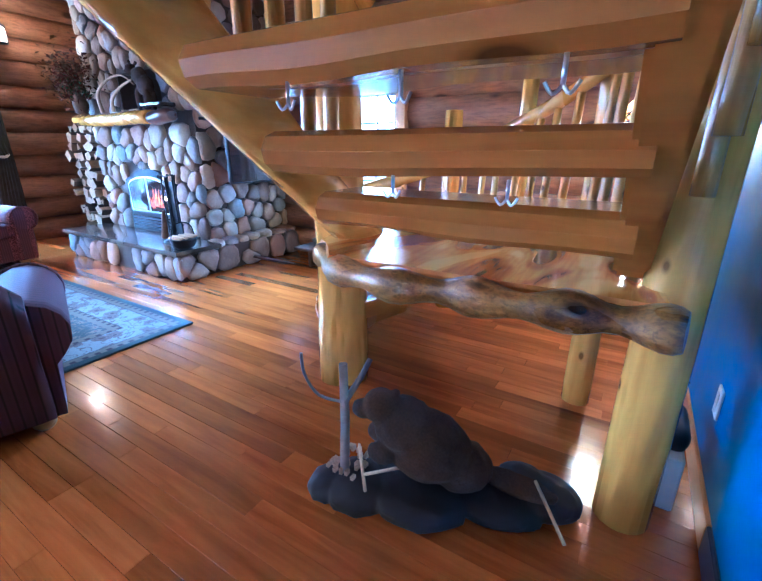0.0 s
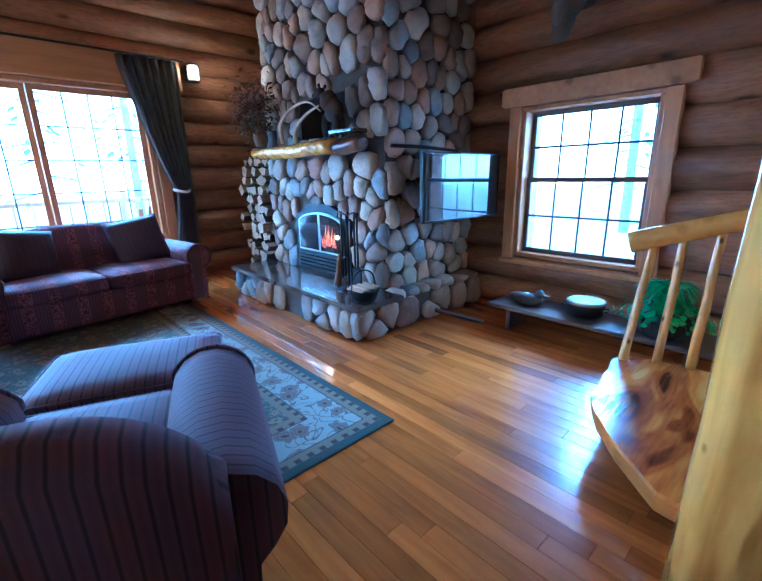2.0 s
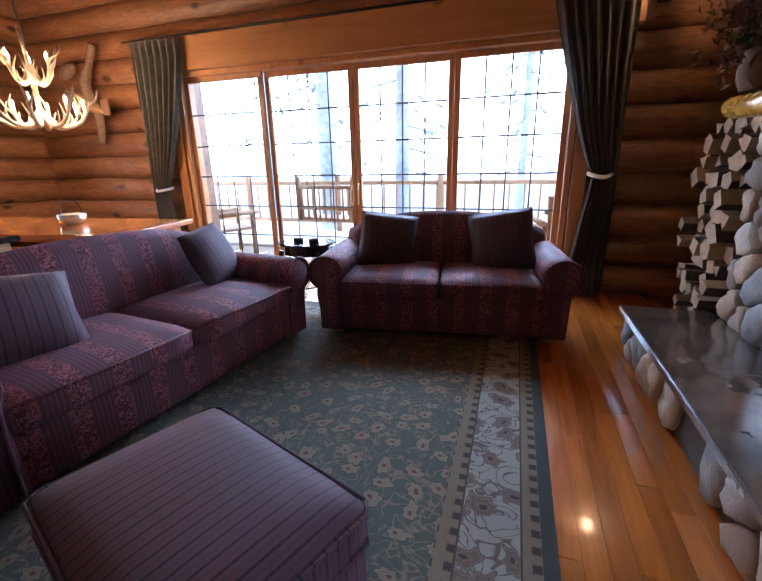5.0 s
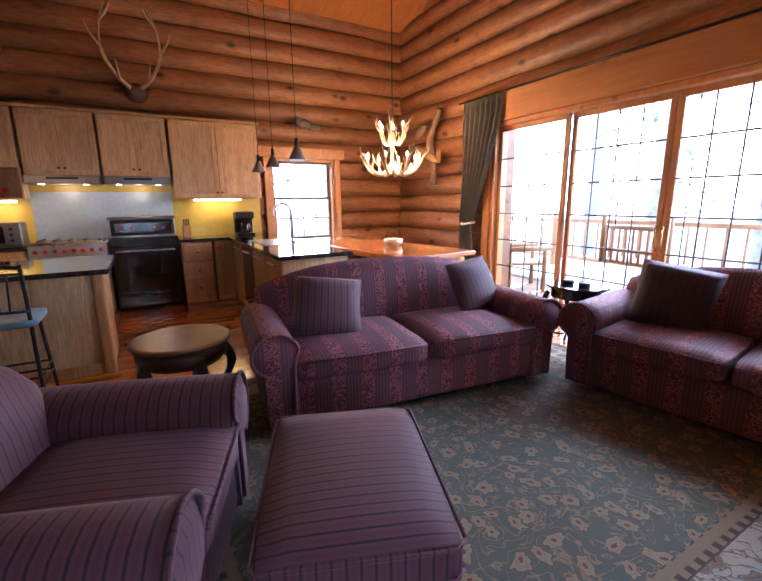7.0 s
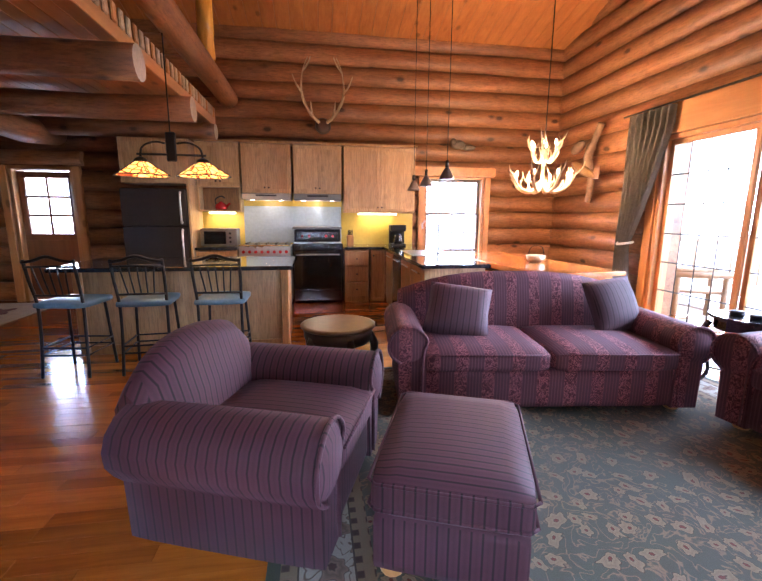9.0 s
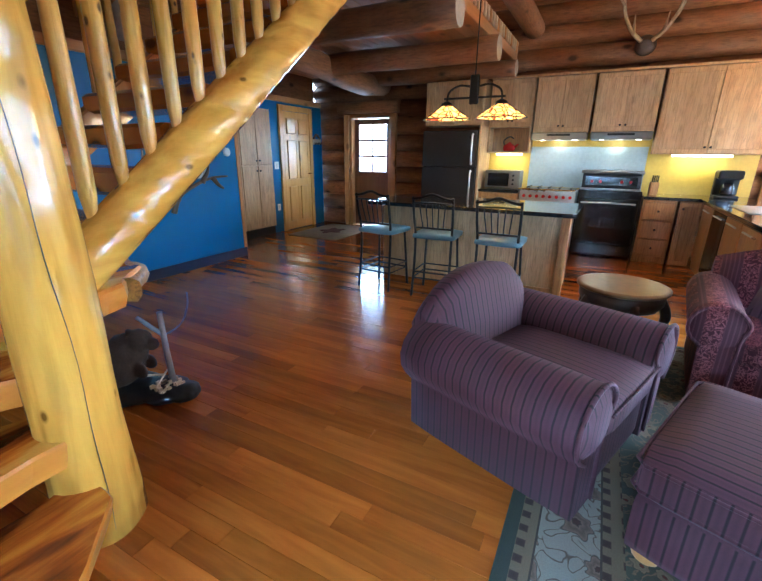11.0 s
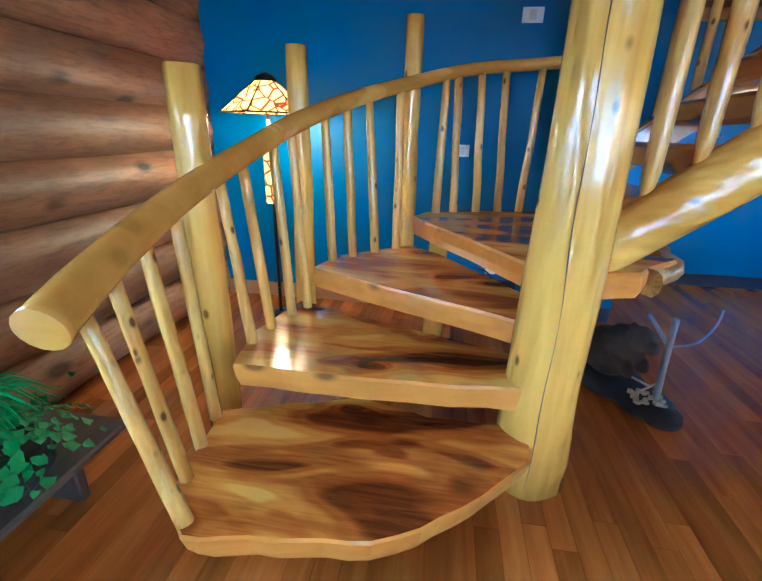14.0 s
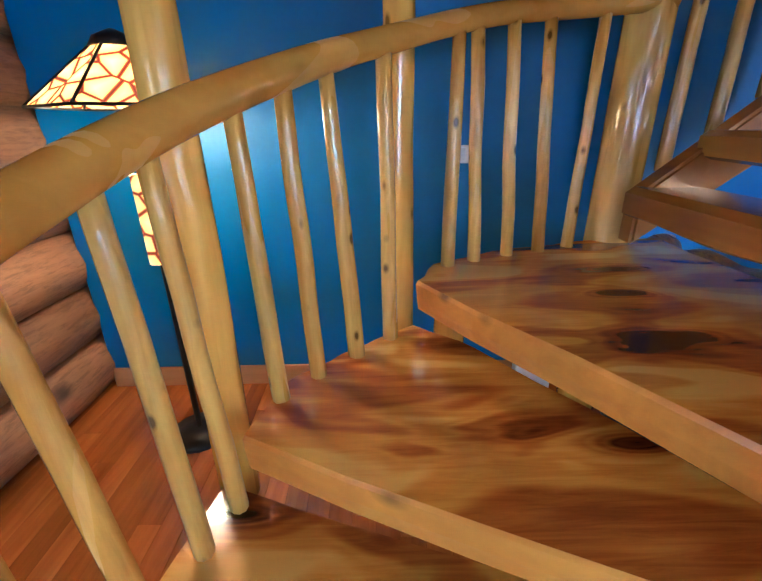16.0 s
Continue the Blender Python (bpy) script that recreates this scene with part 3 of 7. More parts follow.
def pole(name, p0, p1, r0, r1, seed, seg=10, wob=0.16, mat=None):
    n = 9
    p0, p1 = Vector(p0), Vector(p1)
    pts = []
    for i in range(n + 1):
        u = i / n
        o = Vector((noise.noise(Vector((u * 3, seed, 1))), noise.noise(Vector((u * 3, seed, 5))), 0)) * 0.006 * math.sin(math.pi * u)
        pts.append(p0 + (p1 - p0) * u + o)
    rad = [r0 + (r1 - r0) * i / n for i in range(n + 1)]
    return part(name, tube(bmesh.new(), pts, rad, seg, wob, seed), mat or (POLE_Z if r0 < 0.035 else POST_Z), stairs)


# outer posts, the curved rail and its balusters
for i, (x, y, z0, z1, r) in enumerate(((2.855, 2.36, 0.0, 1.43, 0.063), (2.657, 1.82, 0.33, 1.575, 0.048), (2.195, 1.37, 0.54, 1.78, 0.047), (1.33, 1.05, 0.0, 2.9, 0.08), (2.0, 1.28, 0.0, 0.72, 0.06))):
    pole("post", (x, y, z0), (x, y, z1), r * 1.08, r * 0.95, i * 2.3, 18, 0.07)
RAIL = [(2.775, 3.1, 0.845), (2.8, 2.95, 0.895), (2.815, 2.72, 0.97), (2.81, 2.45, 1.055), (2.73, 2.16, 1.17), (2.61, 1.92, 1.28), (2.42, 1.65, 1.39), (2.19, 1.45, 1.475), (1.9, 1.26, 1.56), (1.58, 1.14, 1.6), (1.28, 1.09, 1.63)]
rp = curve_pts(RAIL, 5)
bm = tube(bmesh.new(), rp, [0.058 - 0.026 * min(1, i / (len(rp) * 0.7)) for i in range(len(rp))], 16, 0.07, 3)
part("handrail", bm, RAIL_WOOD, stairs, "smooth bent pine handrail")


def rail_z(x, y):
    p = min(rp, key=lambda q: (q.x - x) ** 2 + (q.y - y) ** 2)
    return p


BAL = [(2.6, 3.01, 0.2), (2.69, 2.87, 0.22), (2.73, 2.73, 0.23), (2.76, 2.58, 0.23), (2.7, 2.36, 0.43), (2.68, 2.22, 0.43), (2.64, 2.08, 0.43), (2.6, 1.97, 0.43), (2.51, 1.83, 0.63), (2.43, 1.73, 0.63), (2.33, 1.63, 0.63), (2.23, 1.53, 0.63), (2.03, 1.36, 0.81), (1.93, 1.31, 0.81), (1.8, 1.255, 0.81), (1.67, 1.21, 0.81), (1.54, 1.16, 0.81)]
for i, (x, y, z) in enumerate(BAL):
    q = rail_z(x, y) if i else rail_z(2.79, 3.0)
    pole("baluster", (x, y, z), (q.x, q.y, q.z - 0.02), 0.023, 0.02, i * 1.7)
for i in range(12):
    d = 0.22 + 0.17 * i
    p = s0 + SLOPE * d + Vector((0, 0, 0.095))
    h = 0.86
    tube_pts = [p + Vector((0, 0, v)) for v in (-0.02, 0.03, 0.09, 0.3, 0.6, h)]
    part("baluster", tube(bmesh.new(), tube_pts, [0.012, 0.02, 0.028, 0.03, 0.029, 0.024], 10, 0.12, i), POLE_Z, stairs)
part("handrail", tube(bmesh.new(), [s0 + SLOPE * d + Vector((0, 0, 0.97)) for d in ds], 0.04, 12, 0.08, 5), POST_X, stairs)
for i in range(9):
    d = 0.1 + 0.2 * i
    p = Vector((1.25, 1.06, 1.02)) + SLOPE * d
    pole("baluster", p, p + Vector((0, 0, 0.72)), 0.025, 0.022, 40 + i)
part("handrail", tube(bmesh.new(), [Vector((1.28, 1.06, 1.7)) + SLOPE * d for d in ds], 0.035, 12, 0.08, 8), POST_X, stairs)

# ---- hearth and chimney ----
STONE_TONES = []
for nm, dk, lt in (("tan_stone", (0.24, 0.155, 0.095), (0.46, 0.325, 0.21)), ("grey_stone", (0.20, 0.20, 0.20), (0.42, 0.41, 0.38)), ("blue_grey_stone", (0.16, 0.175, 0.185), (0.33, 0.345, 0.345)), ("rust_stone", (0.26, 0.14, 0.08), (0.42, 0.25, 0.15)), ("cream_stone", (0.36, 0.30, 0.22), (0.56, 0.49, 0.38)), ("brown_stone", (0.14, 0.10, 0.075), (0.30, 0.22, 0.16))):
    m, t, p, L = nodes_of(nm)
    c = coords(t)
    f1 = tex_noise(t, c, 9, 5, 0.6)
    f2 = tex_noise(t, c, 70, 4, 0.7)
    r = ramp(t, [(0.3, dk), (0.7, lt)])
    L.new(math_node(t, "ADD", math_node(t, "MULTIPLY", f1, 0.7), math_node(t, "MULTIPLY", f2, 0.3)), r.inputs[0])
    L.new(vary(t, r.outputs[0], 0.5), p.inputs["Base Color"])
    p.inputs["Roughness"].default_value = 0.5
    bump(t, p, math_node(t, "ADD", math_node(t, "MULTIPLY", f1, 2.2), math_node(t, "MULTIPLY", f2, 0.8)), 0.7, 0.012)
    STONE_TONES.append(m)
chimney = thing("stone_fireplace", "tall chimney breast faced with rounded river stones", "fireplace", (0, 0, 0))
CX, CY0, CY1 = 2.5, 4.78, 6.56
bm = bmesh.new()
box(bm, CX, EAST - 0.02, CY0, 5.18, 0, 4.6)
box(bm, CX, EAST - 0.02, 5.95, CY1, 0, 4.6)
box(bm, CX, EAST - 0.02, 5.18, 5.95, 0, 1.56)
box(bm, CX, EAST - 0.02, 5.18, 5.95, 1.9, 4.6)
box(bm, 2.95, EAST - 0.02, 5.18, 5.95, 1.56, 1.9)
part("chimney_core", bm, GROUT, chimney, "dark mortar between the stones")
STONE_COUNT = 0


def clip(poly, a, n):
    out = []
    for i, p in enumerate(poly):
        q = poly[(i + 1) % len(poly)]
        dp, dq = (p[0] - a[0]) * n[0] + (p[1] - a[1]) * n[1], (q[0] - a[0]) * n[0] + (q[1] - a[1]) * n[1]
        if dp <= 0:
            out.append(p)
        if dp * dq < 0:
            u = dp / (dp - dq)
            out.append((p[0] + (q[0] - p[0]) * u, p[1] + (q[1] - p[1]) * u))
    return out


def river_stones(u0, u1, v0, v1, du, dv, place, parent, seed, holes=(), bulge=0.062):
    """Rounded stones that fill a rectangle; place(u, v, d) gives the point d proud of the face."""
    rnd = random.Random(seed)
    seeds = []
    rows, cols = max(1, round((v1 - v0) / dv)), max(1, round((u1 - u0) / du))
    for j in range(rows):
        for i in range(cols):
            u = u0 + (i + 0.5 + (0.25 if j % 2 else -0.25) + rnd.uniform(-0.3, 0.3)) * (u1 - u0) / cols
            v = v0 + (j + 0.5 + rnd.uniform(-0.36, 0.36)) * (v1 - v0) / rows
            if rnd.random() > 0.17:
                seeds.append((u, v))
    seeds = [q for q in seeds if not any(h[0] - 0.02 < q[0] < h[1] + 0.02 and h[2] - 0.02 < q[1] < h[3] + 0.02 for h in holes)]
    for k, (u, v) in enumerate(seeds):
        poly = [(max(u0 - 0.02, u - du), max(v0, v - dv)), (min(u1 + 0.02, u + du), max(v0, v - dv)), (min(u1 + 0.02, u + du), min(v1, v + dv)), (max(u0 - 0.02, u - du), min(v1, v + dv))]
        for q in seeds:
            if q != (u, v) and abs(q[0] - u) < 2.2 * du and abs(q[1] - v) < 2.2 * dv:
                mid = ((u + q[0]) / 2, (v + q[1]) / 2)
                poly = clip(poly, mid, (q[0] - u, q[1] - v))
        for h in holes:
            if h[0] < max(p[0] for p in poly) and h[1] > min(p[0] for p in poly) and h[2] < max(p[1] for p in poly) and h[3] > min(p[1] for p in poly):
                if u < h[0]:
                    poly = clip(poly, (h[0], 0), (1, 0))
                elif u > h[1]:
                    poly = clip(poly, (h[1], 0), (-1, 0))
                elif v < h[2]:
                    poly = clip(poly, (0, h[2]), (0, 1))
                else:
                    poly = clip(poly, (0, h[3]), (0, -1))
        if len(poly) < 3:
            continue
        c = (sum(p[0] for p in poly) / len(poly), sum(p[1] for p in poly) / len(poly))
        ring = []
        for i in range(12):
            w = 2 * math.pi * i / 12
            d = (math.cos(w), math.sin(w))
            far = 9.0
            for a, b in zip(poly, poly[1:] + poly[:1]):
                ex, ey = b[0] - a[0], b[1] - a[1]
                den = d[0] * ey - d[1] * ex
                if abs(den) > 1e-9:
                    s = ((a[0] - c[0]) * ey - (a[1] - c[1]) * ex) / den
                    if s > 0:
                        far = min(far, s)
            ring.append(far)
        ring = [0.5 * ring[i] + 0.25 * (ring[i - 1] + ring[(i + 1) % 12]) if ring[i] > 0.5 * (ring[i - 1] + ring[(i + 1) % 12]) else ring[i] for i in range(12)]
        ring = [x * (1 + rnd.uniform(-0.10, 0.06)) for x in ring]
        size = sum(ring) / 12
        if size < 0.02:
            continue
        deep = min(bulge, size * 0.75) * rnd.uniform(0.75, 1.2)
        bm = bmesh.new()
        loops = []
        tip = (rnd.uniform(-0.3, 0.3) * size, rnd.uniform(-0.3, 0.3) * size)
        for s, d in ((0.97, -0.03), (1.04, 0.32), (0.99, 0.74), (0.78, 0.97)):
            loops.append([bm.verts.new(place(c[0] + tip[0] * (1 - s) + math.cos(2 * math.pi * i / 12) * ring[i] * s * 0.97, c[1] + tip[1] * (1 - s) + math.sin(2 * math.pi * i / 12) * ring[i] * s * 0.97, d * deep * (1 + 0.42 * noise.noise(Vector((c[0] * 9 + math.cos(i * 0.52) * 1.3, c[1] * 9 + math.sin(i * 0.52) * 1.3, s * 3)))))) for i in range(12)])
        for a, b in zip(loops, loops[1:]):
            for i in range(12):
                bm.faces.new((a[i], a[(i + 1) % 12], b[(i + 1) % 12], b[i]))
        top = bm.verts.new(place(c[0] + tip[0], c[1] + tip[1], deep))
        for i in range(12):
            bm.faces.new((loops[-1][i], loops[-1][(i + 1) % 12], top))
        bmesh.ops.recalc_face_normals(bm, faces=bm.faces)
        part("stone", bm, rnd.choice(STONE_TONES + [STONE_TONES[0], STONE_TONES[4], STONE_TONES[0], STONE_TONES[4]]), parent, "", True)


FIRE_HOLES = [(5.21, 6.07, 0.28, 0.84), (5.34, 5.94, 0.84, 0.95), (5.18, 5.95, 1.56, 1.9), (4.7, 6.6, 1.41, 1.49)]
river_stones(CY0 - 0.02, CY1, 0.28, 3.0, 0.142, 0.178, lambda u, v, d: (CX - d, u, v), chimney, 5, FIRE_HOLES)
river_stones(CY0 - 0.02, CY1, 3.0, 4.4, 0.165, 0.215, lambda u, v, d: (CX - d, u, v), chimney, 6)
river_stones(CX, EAST, 0.1, 2.8, 0.15, 0.18, lambda u, v, d: (u, CY0 - d, v), chimney, 8)
river_stones(CX, EAST, 2.8, 4.2, 0.17, 0.22, lambda u, v, d: (u, CY0 - d, v), chimney, 9)
hearth = thing("raised_hearth", "raised hearth of river stones with a dark slate top", "hearth", (0, 0, 0))
HX, HY0 = 1.99, 4.56
part("hearth_core", cube(HX + 0.03, EAST - 0.03, HY0 + 0.03, CY1 + 0.1, 0, 0.255), GROUT, hearth, "dark mortar between the stones")
river_stones(HY0, CY1 + 0.1, 0.0, 0.26, 0.13, 0.25, lambda u, v, d: (HX + 0.03 - d, u, v), hearth, 11, (), 0.05)
river_stones(HX, EAST, 0.0, 0.26, 0.15, 0.25, lambda u, v, d: (u, HY0 + 0.03 - d, v), hearth, 12, (), 0.055)
river_stones(2.42, EAST, HY0, CY0 - 0.03, 0.16, 0.2, lambda u, v, d: (u, v, 0.25 + d), hearth, 13, (), 0.06)
SLATE = plain("dark_slate", (0.075, 0.055, 0.04), 0.18, 0, 9, 0.9, 0.2, 0.3)
part("slate_top", prism([(HX - 0.05, HY0 - 0.05), (2.42, HY0 - 0.05), (2.42, CY0 - 0.04), (CX + 0.005, CY0 - 0.04), (CX + 0.005, CY1 + 0.08), (HX - 0.05, CY1 + 0.08)], 0.262, 0.302, 0.006), SLATE, hearth, "polished dark slate slab")

mantel = part("mantel_beam", tube(bmesh.new(), [(2.3, y, 1.45 + 0.008 * math.sin(y * 5)) for y in (5.12, 5.25, 5.4, 5.8, 6.2, 6.5)], [0.082, 0.084, 0.085, 0.082, 0.08, 0.075], 14, 0.1, 6, True, 0, None, 0.75), POST_X)
part("burl_end", tube(bmesh.new(), [(2.31, y, 1.452 + 0.01 * math.sin(y * 17)) for y in (4.82, 4.86, 4.92, 5.0, 5.08, 5.13)], [0.05, 0.078, 0.086, 0.08, 0.084, 0.074], 14, 0.22, 9, True, 0, None, 0.75), wood("dark_burl", (0.05, 0.014, 0.006), (0.16, 0.055, 0.02), "y", 7, 0.3, 0.8, 0.2, 0.2), mantel, "dark red-brown burl end")
tagged(mantel, "half log mantel beam of peeled yellow pine", "mantel")

# wood stove insert
stove = thing("stove_insert", "black arched wood stove insert with lit fire", "stove", (0, 0, 0))
yc, w = 5.64, 0.44


def arch(y0, y1, z0, zs, rise, x, n=12):
    pts = [(x, y0, z0), (x, y1, z0)]
    for i in range(n + 1):
        u = i / n
        pts.append((x, y1 + (y0 - y1) * u, zs + rise * math.sin(math.pi * u)))
    return pts


def arch_plate(y0, y1, z0, zs, rise, x0, x1):
    bm = bmesh.new()
    f = [bm.verts.new(p) for p in arch(y0, y1, z0, zs, rise, x0)]
    b = [bm.verts.new(p) for p in arch(y0, y1, z0, zs, rise, x1)]
    bm.faces.new(f)
    bm.faces.new(b[::-1])
    for i in range(len(f)):
        bm.faces.new((f[i], f[(i + 1) % len(f)], b[(i + 1) % len(f)], b[i]))
    bmesh.ops.recalc_face_normals(bm, faces=bm.faces)
    return bm


part("surround", arch_plate(yc - w, yc + w, 0.305, 0.84, 0.13, CX - 0.05, CX + 0.02), BLACK, stove)
part("lower_grille", cube(CX - 0.075, CX - 0.052, yc - 0.38, yc + 0.38, 0.33, 0.5, 0.006), BLACK, stove)
for i in range(4):
    part("grille_bar", cube(CX - 0.085, CX - 0.076, yc - 0.36, yc + 0.36, 0.35 + i * 0.035, 0.362 + i * 0.035, 0.003), BLACK_GLOSS, stove)
FIRE = glow("fire", (1.0, 0.11, 0.008), 0.8)
_t = FIRE.node_tree
_r = ramp(_t, [(0.36, (0.05, 0.003, 0.0)), (0.5, (0.55, 0.04, 0.003)), (0.62, (1.0, 0.16, 0.012)), (0.75, (1.0, 0.4, 0.06))])
_t.links.new(tex_noise(_t, coords(_t, (1, 1, 0.5)), 22, 4, 0.6, 1.5), _r.inputs[0])
_t.links.new(_r.outputs[0], _t.nodes["Principled BSDF"].inputs["Emission Color"])
_t.nodes["Principled BSDF"].inputs["Base Color"].default_value = (0.05, 0.01, 0.003, 1)
MIRROR_GLASS = plain("stove_glass", (0.03, 0.03, 0.035), 0.06, 0, 20, 0.1, 0, 1.0)


def arch_half(y0, y1, z0, zs, rise, x0, x1, wide=0.37, n=10):
    """A plate between y0 and y1 whose top follows one arch over both doors."""
    ys = [y0 + (y1 - y0) * i / n for i in range(n + 1)]
    outline = [(y0, z0)] + [(y, zs + rise * math.sqrt(max(0.0, 1 - ((y - yc) / wide) ** 2))) for y in ys] + [(y1, z0)]
    bm = bmesh.new()
    f = [bm.verts.new((x0, y, z)) for y, z in outline]
    g = [bm.verts.new((x1, y, z)) for y, z in outline]
    bm.faces.new(f)
    bm.faces.new(g[::-1])
    for i in range(len(f)):
        bm.faces.new((f[i], f[(i + 1) % len(f)], g[(i + 1) % len(f)], g[i]))
    bmesh.ops.recalc_face_normals(bm, faces=bm.faces)
    return bm


for y0, y1 in ((yc + 0.004, yc + 0.36), (yc - 0.36, yc - 0.004)):
    d = part("stove_door", arch_half(y0, y1, 0.51, 0.77, 0.12, CX - 0.075, CX - 0.053), STEEL, stove, "chrome framed glass door")
    part("pane", arch_half(y0 + 0.016, y1 - 0.016, 0.528, 0.752, 0.12, CX - 0.079, CX - 0.0755), MIRROR_GLASS, d)
rnd = random.Random(3)
for i in range(13):
    y, ht, wd = yc - 0.31 + rnd.random() * 0.26, rnd.uniform(0.06, 0.19), rnd.uniform(0.012, 0.03)
    z = 0.555 + rnd.random() * 0.05
    fb = bmesh.new()
    edge_l, edge_r = [], []
    for k in range(9):
        u = k / 8
        sway = 0.016 * math.sin(u * 4 + i * 1.7) * u
        half = wd * (1 - u) ** 0.7 * (0.55 + 0.45 * math.sin(math.pi * min(1, u + 0.3)))
        edge_l.append(fb.verts.new((CX - 0.0815 - 0.0002 * i, y + sway - half - 0.0004, z + ht * u)))
        edge_r.append(fb.verts.new((CX - 0.0815 - 0.0002 * i, y + sway + half + 0.0004, z + ht * u)))
    for k in range(8):
        fb.faces.new((edge_l[k], edge_r[k], edge_r[k + 1], edge_l[k + 1]))
    part("flame", fb, FIRE, stove, "orange flame behind the glass")
lamp("fire_light", "POINT", pose(CX - 0.16, yc - 0.18, 0.66), 1.0, (1.0, 0.45, 0.15), 0.02)

# fire tools, kindling basket, mantel pieces
tools = thing("fire_tools", "black iron fireplace tool set on the hearth", "fire tools", (2.22, 4.95, 0.302))
part("base", lathe(bmesh.new(), [(0.1, 0), (0.1, 0.015), (0.02, 0.03)], 16), BLACK, tools)
part("stand", tube(bmesh.new(), [(0, 0, 0.02), (0, 0, 0.62)], 0.009, 8), BLACK, tools)
part("hook_arm", tube(bmesh.new(), curve_pts([(0, -0.12, 0.6), (0, -0.1, 0.64), (0, 0, 0.62), (0, 0.1, 0.64), (0, 0.12, 0.6)], 5), 0.007, 8), BLACK, tools)
for i, (dx, dy) in enumerate(((0.03, -0.09), (0.05, -0.03), (0.04, 0.04), (0.02, 0.1))):
    part("tool", tube(bmesh.new(), curve_pts([(dx, dy, 0.6), (dx + 0.01, dy, 0.64), (dx, dy, 0.55), (dx, dy, 0.3), (dx, dy, 0.08)], 4), [0.008] * 17, 8), BLACK, tools)
part("broom", tube(bmesh.new(), [(-0.02, 0.08, 0.3), (-0.02, 0.09, 0.25), (-0.02, 0.1, 0.16), (-0.025, 0.12, 0.03)], [0.012, 0.022, 0.026, 0.032], 10, 0.15), plain("brown_straw", (0.17, 0.075, 0.03), 0.8, 0, 60, 0.5, 0.6), tools, "straw hearth broom")
part("shovel", cube(0.0, 0.01, -0.16, -0.05, 0.05, 0.2, 0.01), BLACK, tools)
basket = thing("kindling_pot", "small black iron pot of kindling on the hearth", "pot", (2.1, 4.62, 0.302))
part("pot", lathe(bmesh.new(), [(0.06, 0), (0.1, 0.03), (0.12, 0.09), (0.125, 0.095), (0.1, 0.09), (0.02, 0.07)], 20), BLACK, basket)
for i in range(9):
    part("kindling", cube(-0.008 + (i - 4) * 0.021, 0.008 + (i - 4) * 0.021, -0.09, 0.09, 0.095 + 0.006 * (i % 3), 0.108 + 0.006 * (i % 3), 0.003), HICKORY, basket)
part("handle", tube(bmesh.new(), curve_pts([(-0.12, 0, 0.09), (-0.09, 0, 0.2), (0, 0, 0.24), (0.09, 0, 0.2), (0.12, 0, 0.09)], 5), 0.005, 6), BLACK, basket)


def sculpt(name, label, cat, balls, mat, amp=0.0):
    """One rounded body out of overlapping ellipsoids."""
    bm = bmesh.new()
    for c, r in balls:
        for v in bmesh.ops.create_icosphere(bm, subdivisions=3, radius=1.0)["verts"]:
            k = 1 + amp * noise.noise(v.co * 4 + Vector(c))
            v.co = Vector(c) + Vector((v.co.x * r[0], v.co.y * r[1], v.co.z * r[2])) * k
    ob = part(name, bm, mat, None, "", True)
    skin = ob.modifiers.new("skin", "REMESH")
    skin.mode, skin.voxel_size, skin.use_smooth_shade = "VOXEL", 0.008, True
    return tagged(ob, label, cat)


sculpt("bear_figurine", "small dark bear figurine standing on the mantel", "figurine", [((2.3, 5.15, 1.72), (0.06, 0.1, 0.09)), ((2.3, 5.22, 1.8), (0.06, 0.09, 0.08)), ((2.3, 5.34, 1.87), (0.045, 0.055, 0.045)), ((2.3, 5.4, 1.86), (0.022, 0.04, 0.022)), ((2.27, 5.3, 1.92), (0.015, 0.012, 0.018)), ((2.33, 5.3, 1.92), (0.015, 0.012, 0.018)), ((2.27, 5.1, 1.6), (0.03, 0.035, 0.09)), ((2.33, 5.1, 1.6), (0.03, 0.035, 0.09)), ((2.27, 5.24, 1.61), (0.025, 0.03, 0.1)), ((2.33, 5.24, 1.61), (0.025, 0.03, 0.1))], DARK_FUR, 0.1)
for nm, pts in (("a", [(2.27, 5.92, 1.525), (2.22, 5.85, 1.68), (2.26, 5.7, 1.8), (2.3, 5.52, 1.83), (2.32, 5.36, 1.74)]), ("b", [(2.24, 5.66, 1.52), (2.22, 5.6, 1.62), (2.25, 5.48, 1.72), (2.29, 5.34, 1.78)])):
    a = part("shed_antler", tube(bmesh.new(), curve_pts(pts, 6), [0.02 - 0.0006 * i for i in range((len(pts) - 1) * 6 + 1)], 9, 0.15, 2), BONE)
    tagged(a, "curved pale shed antler lying on the mantel", "antler", "mantel antlers")
ph = tagged(part("radio", cube(2.2, 2.36, 4.82, 5.12, 1.53, 1.565, 0.008), BLACK_GLOSS), "flat black box on the mantel", "box")

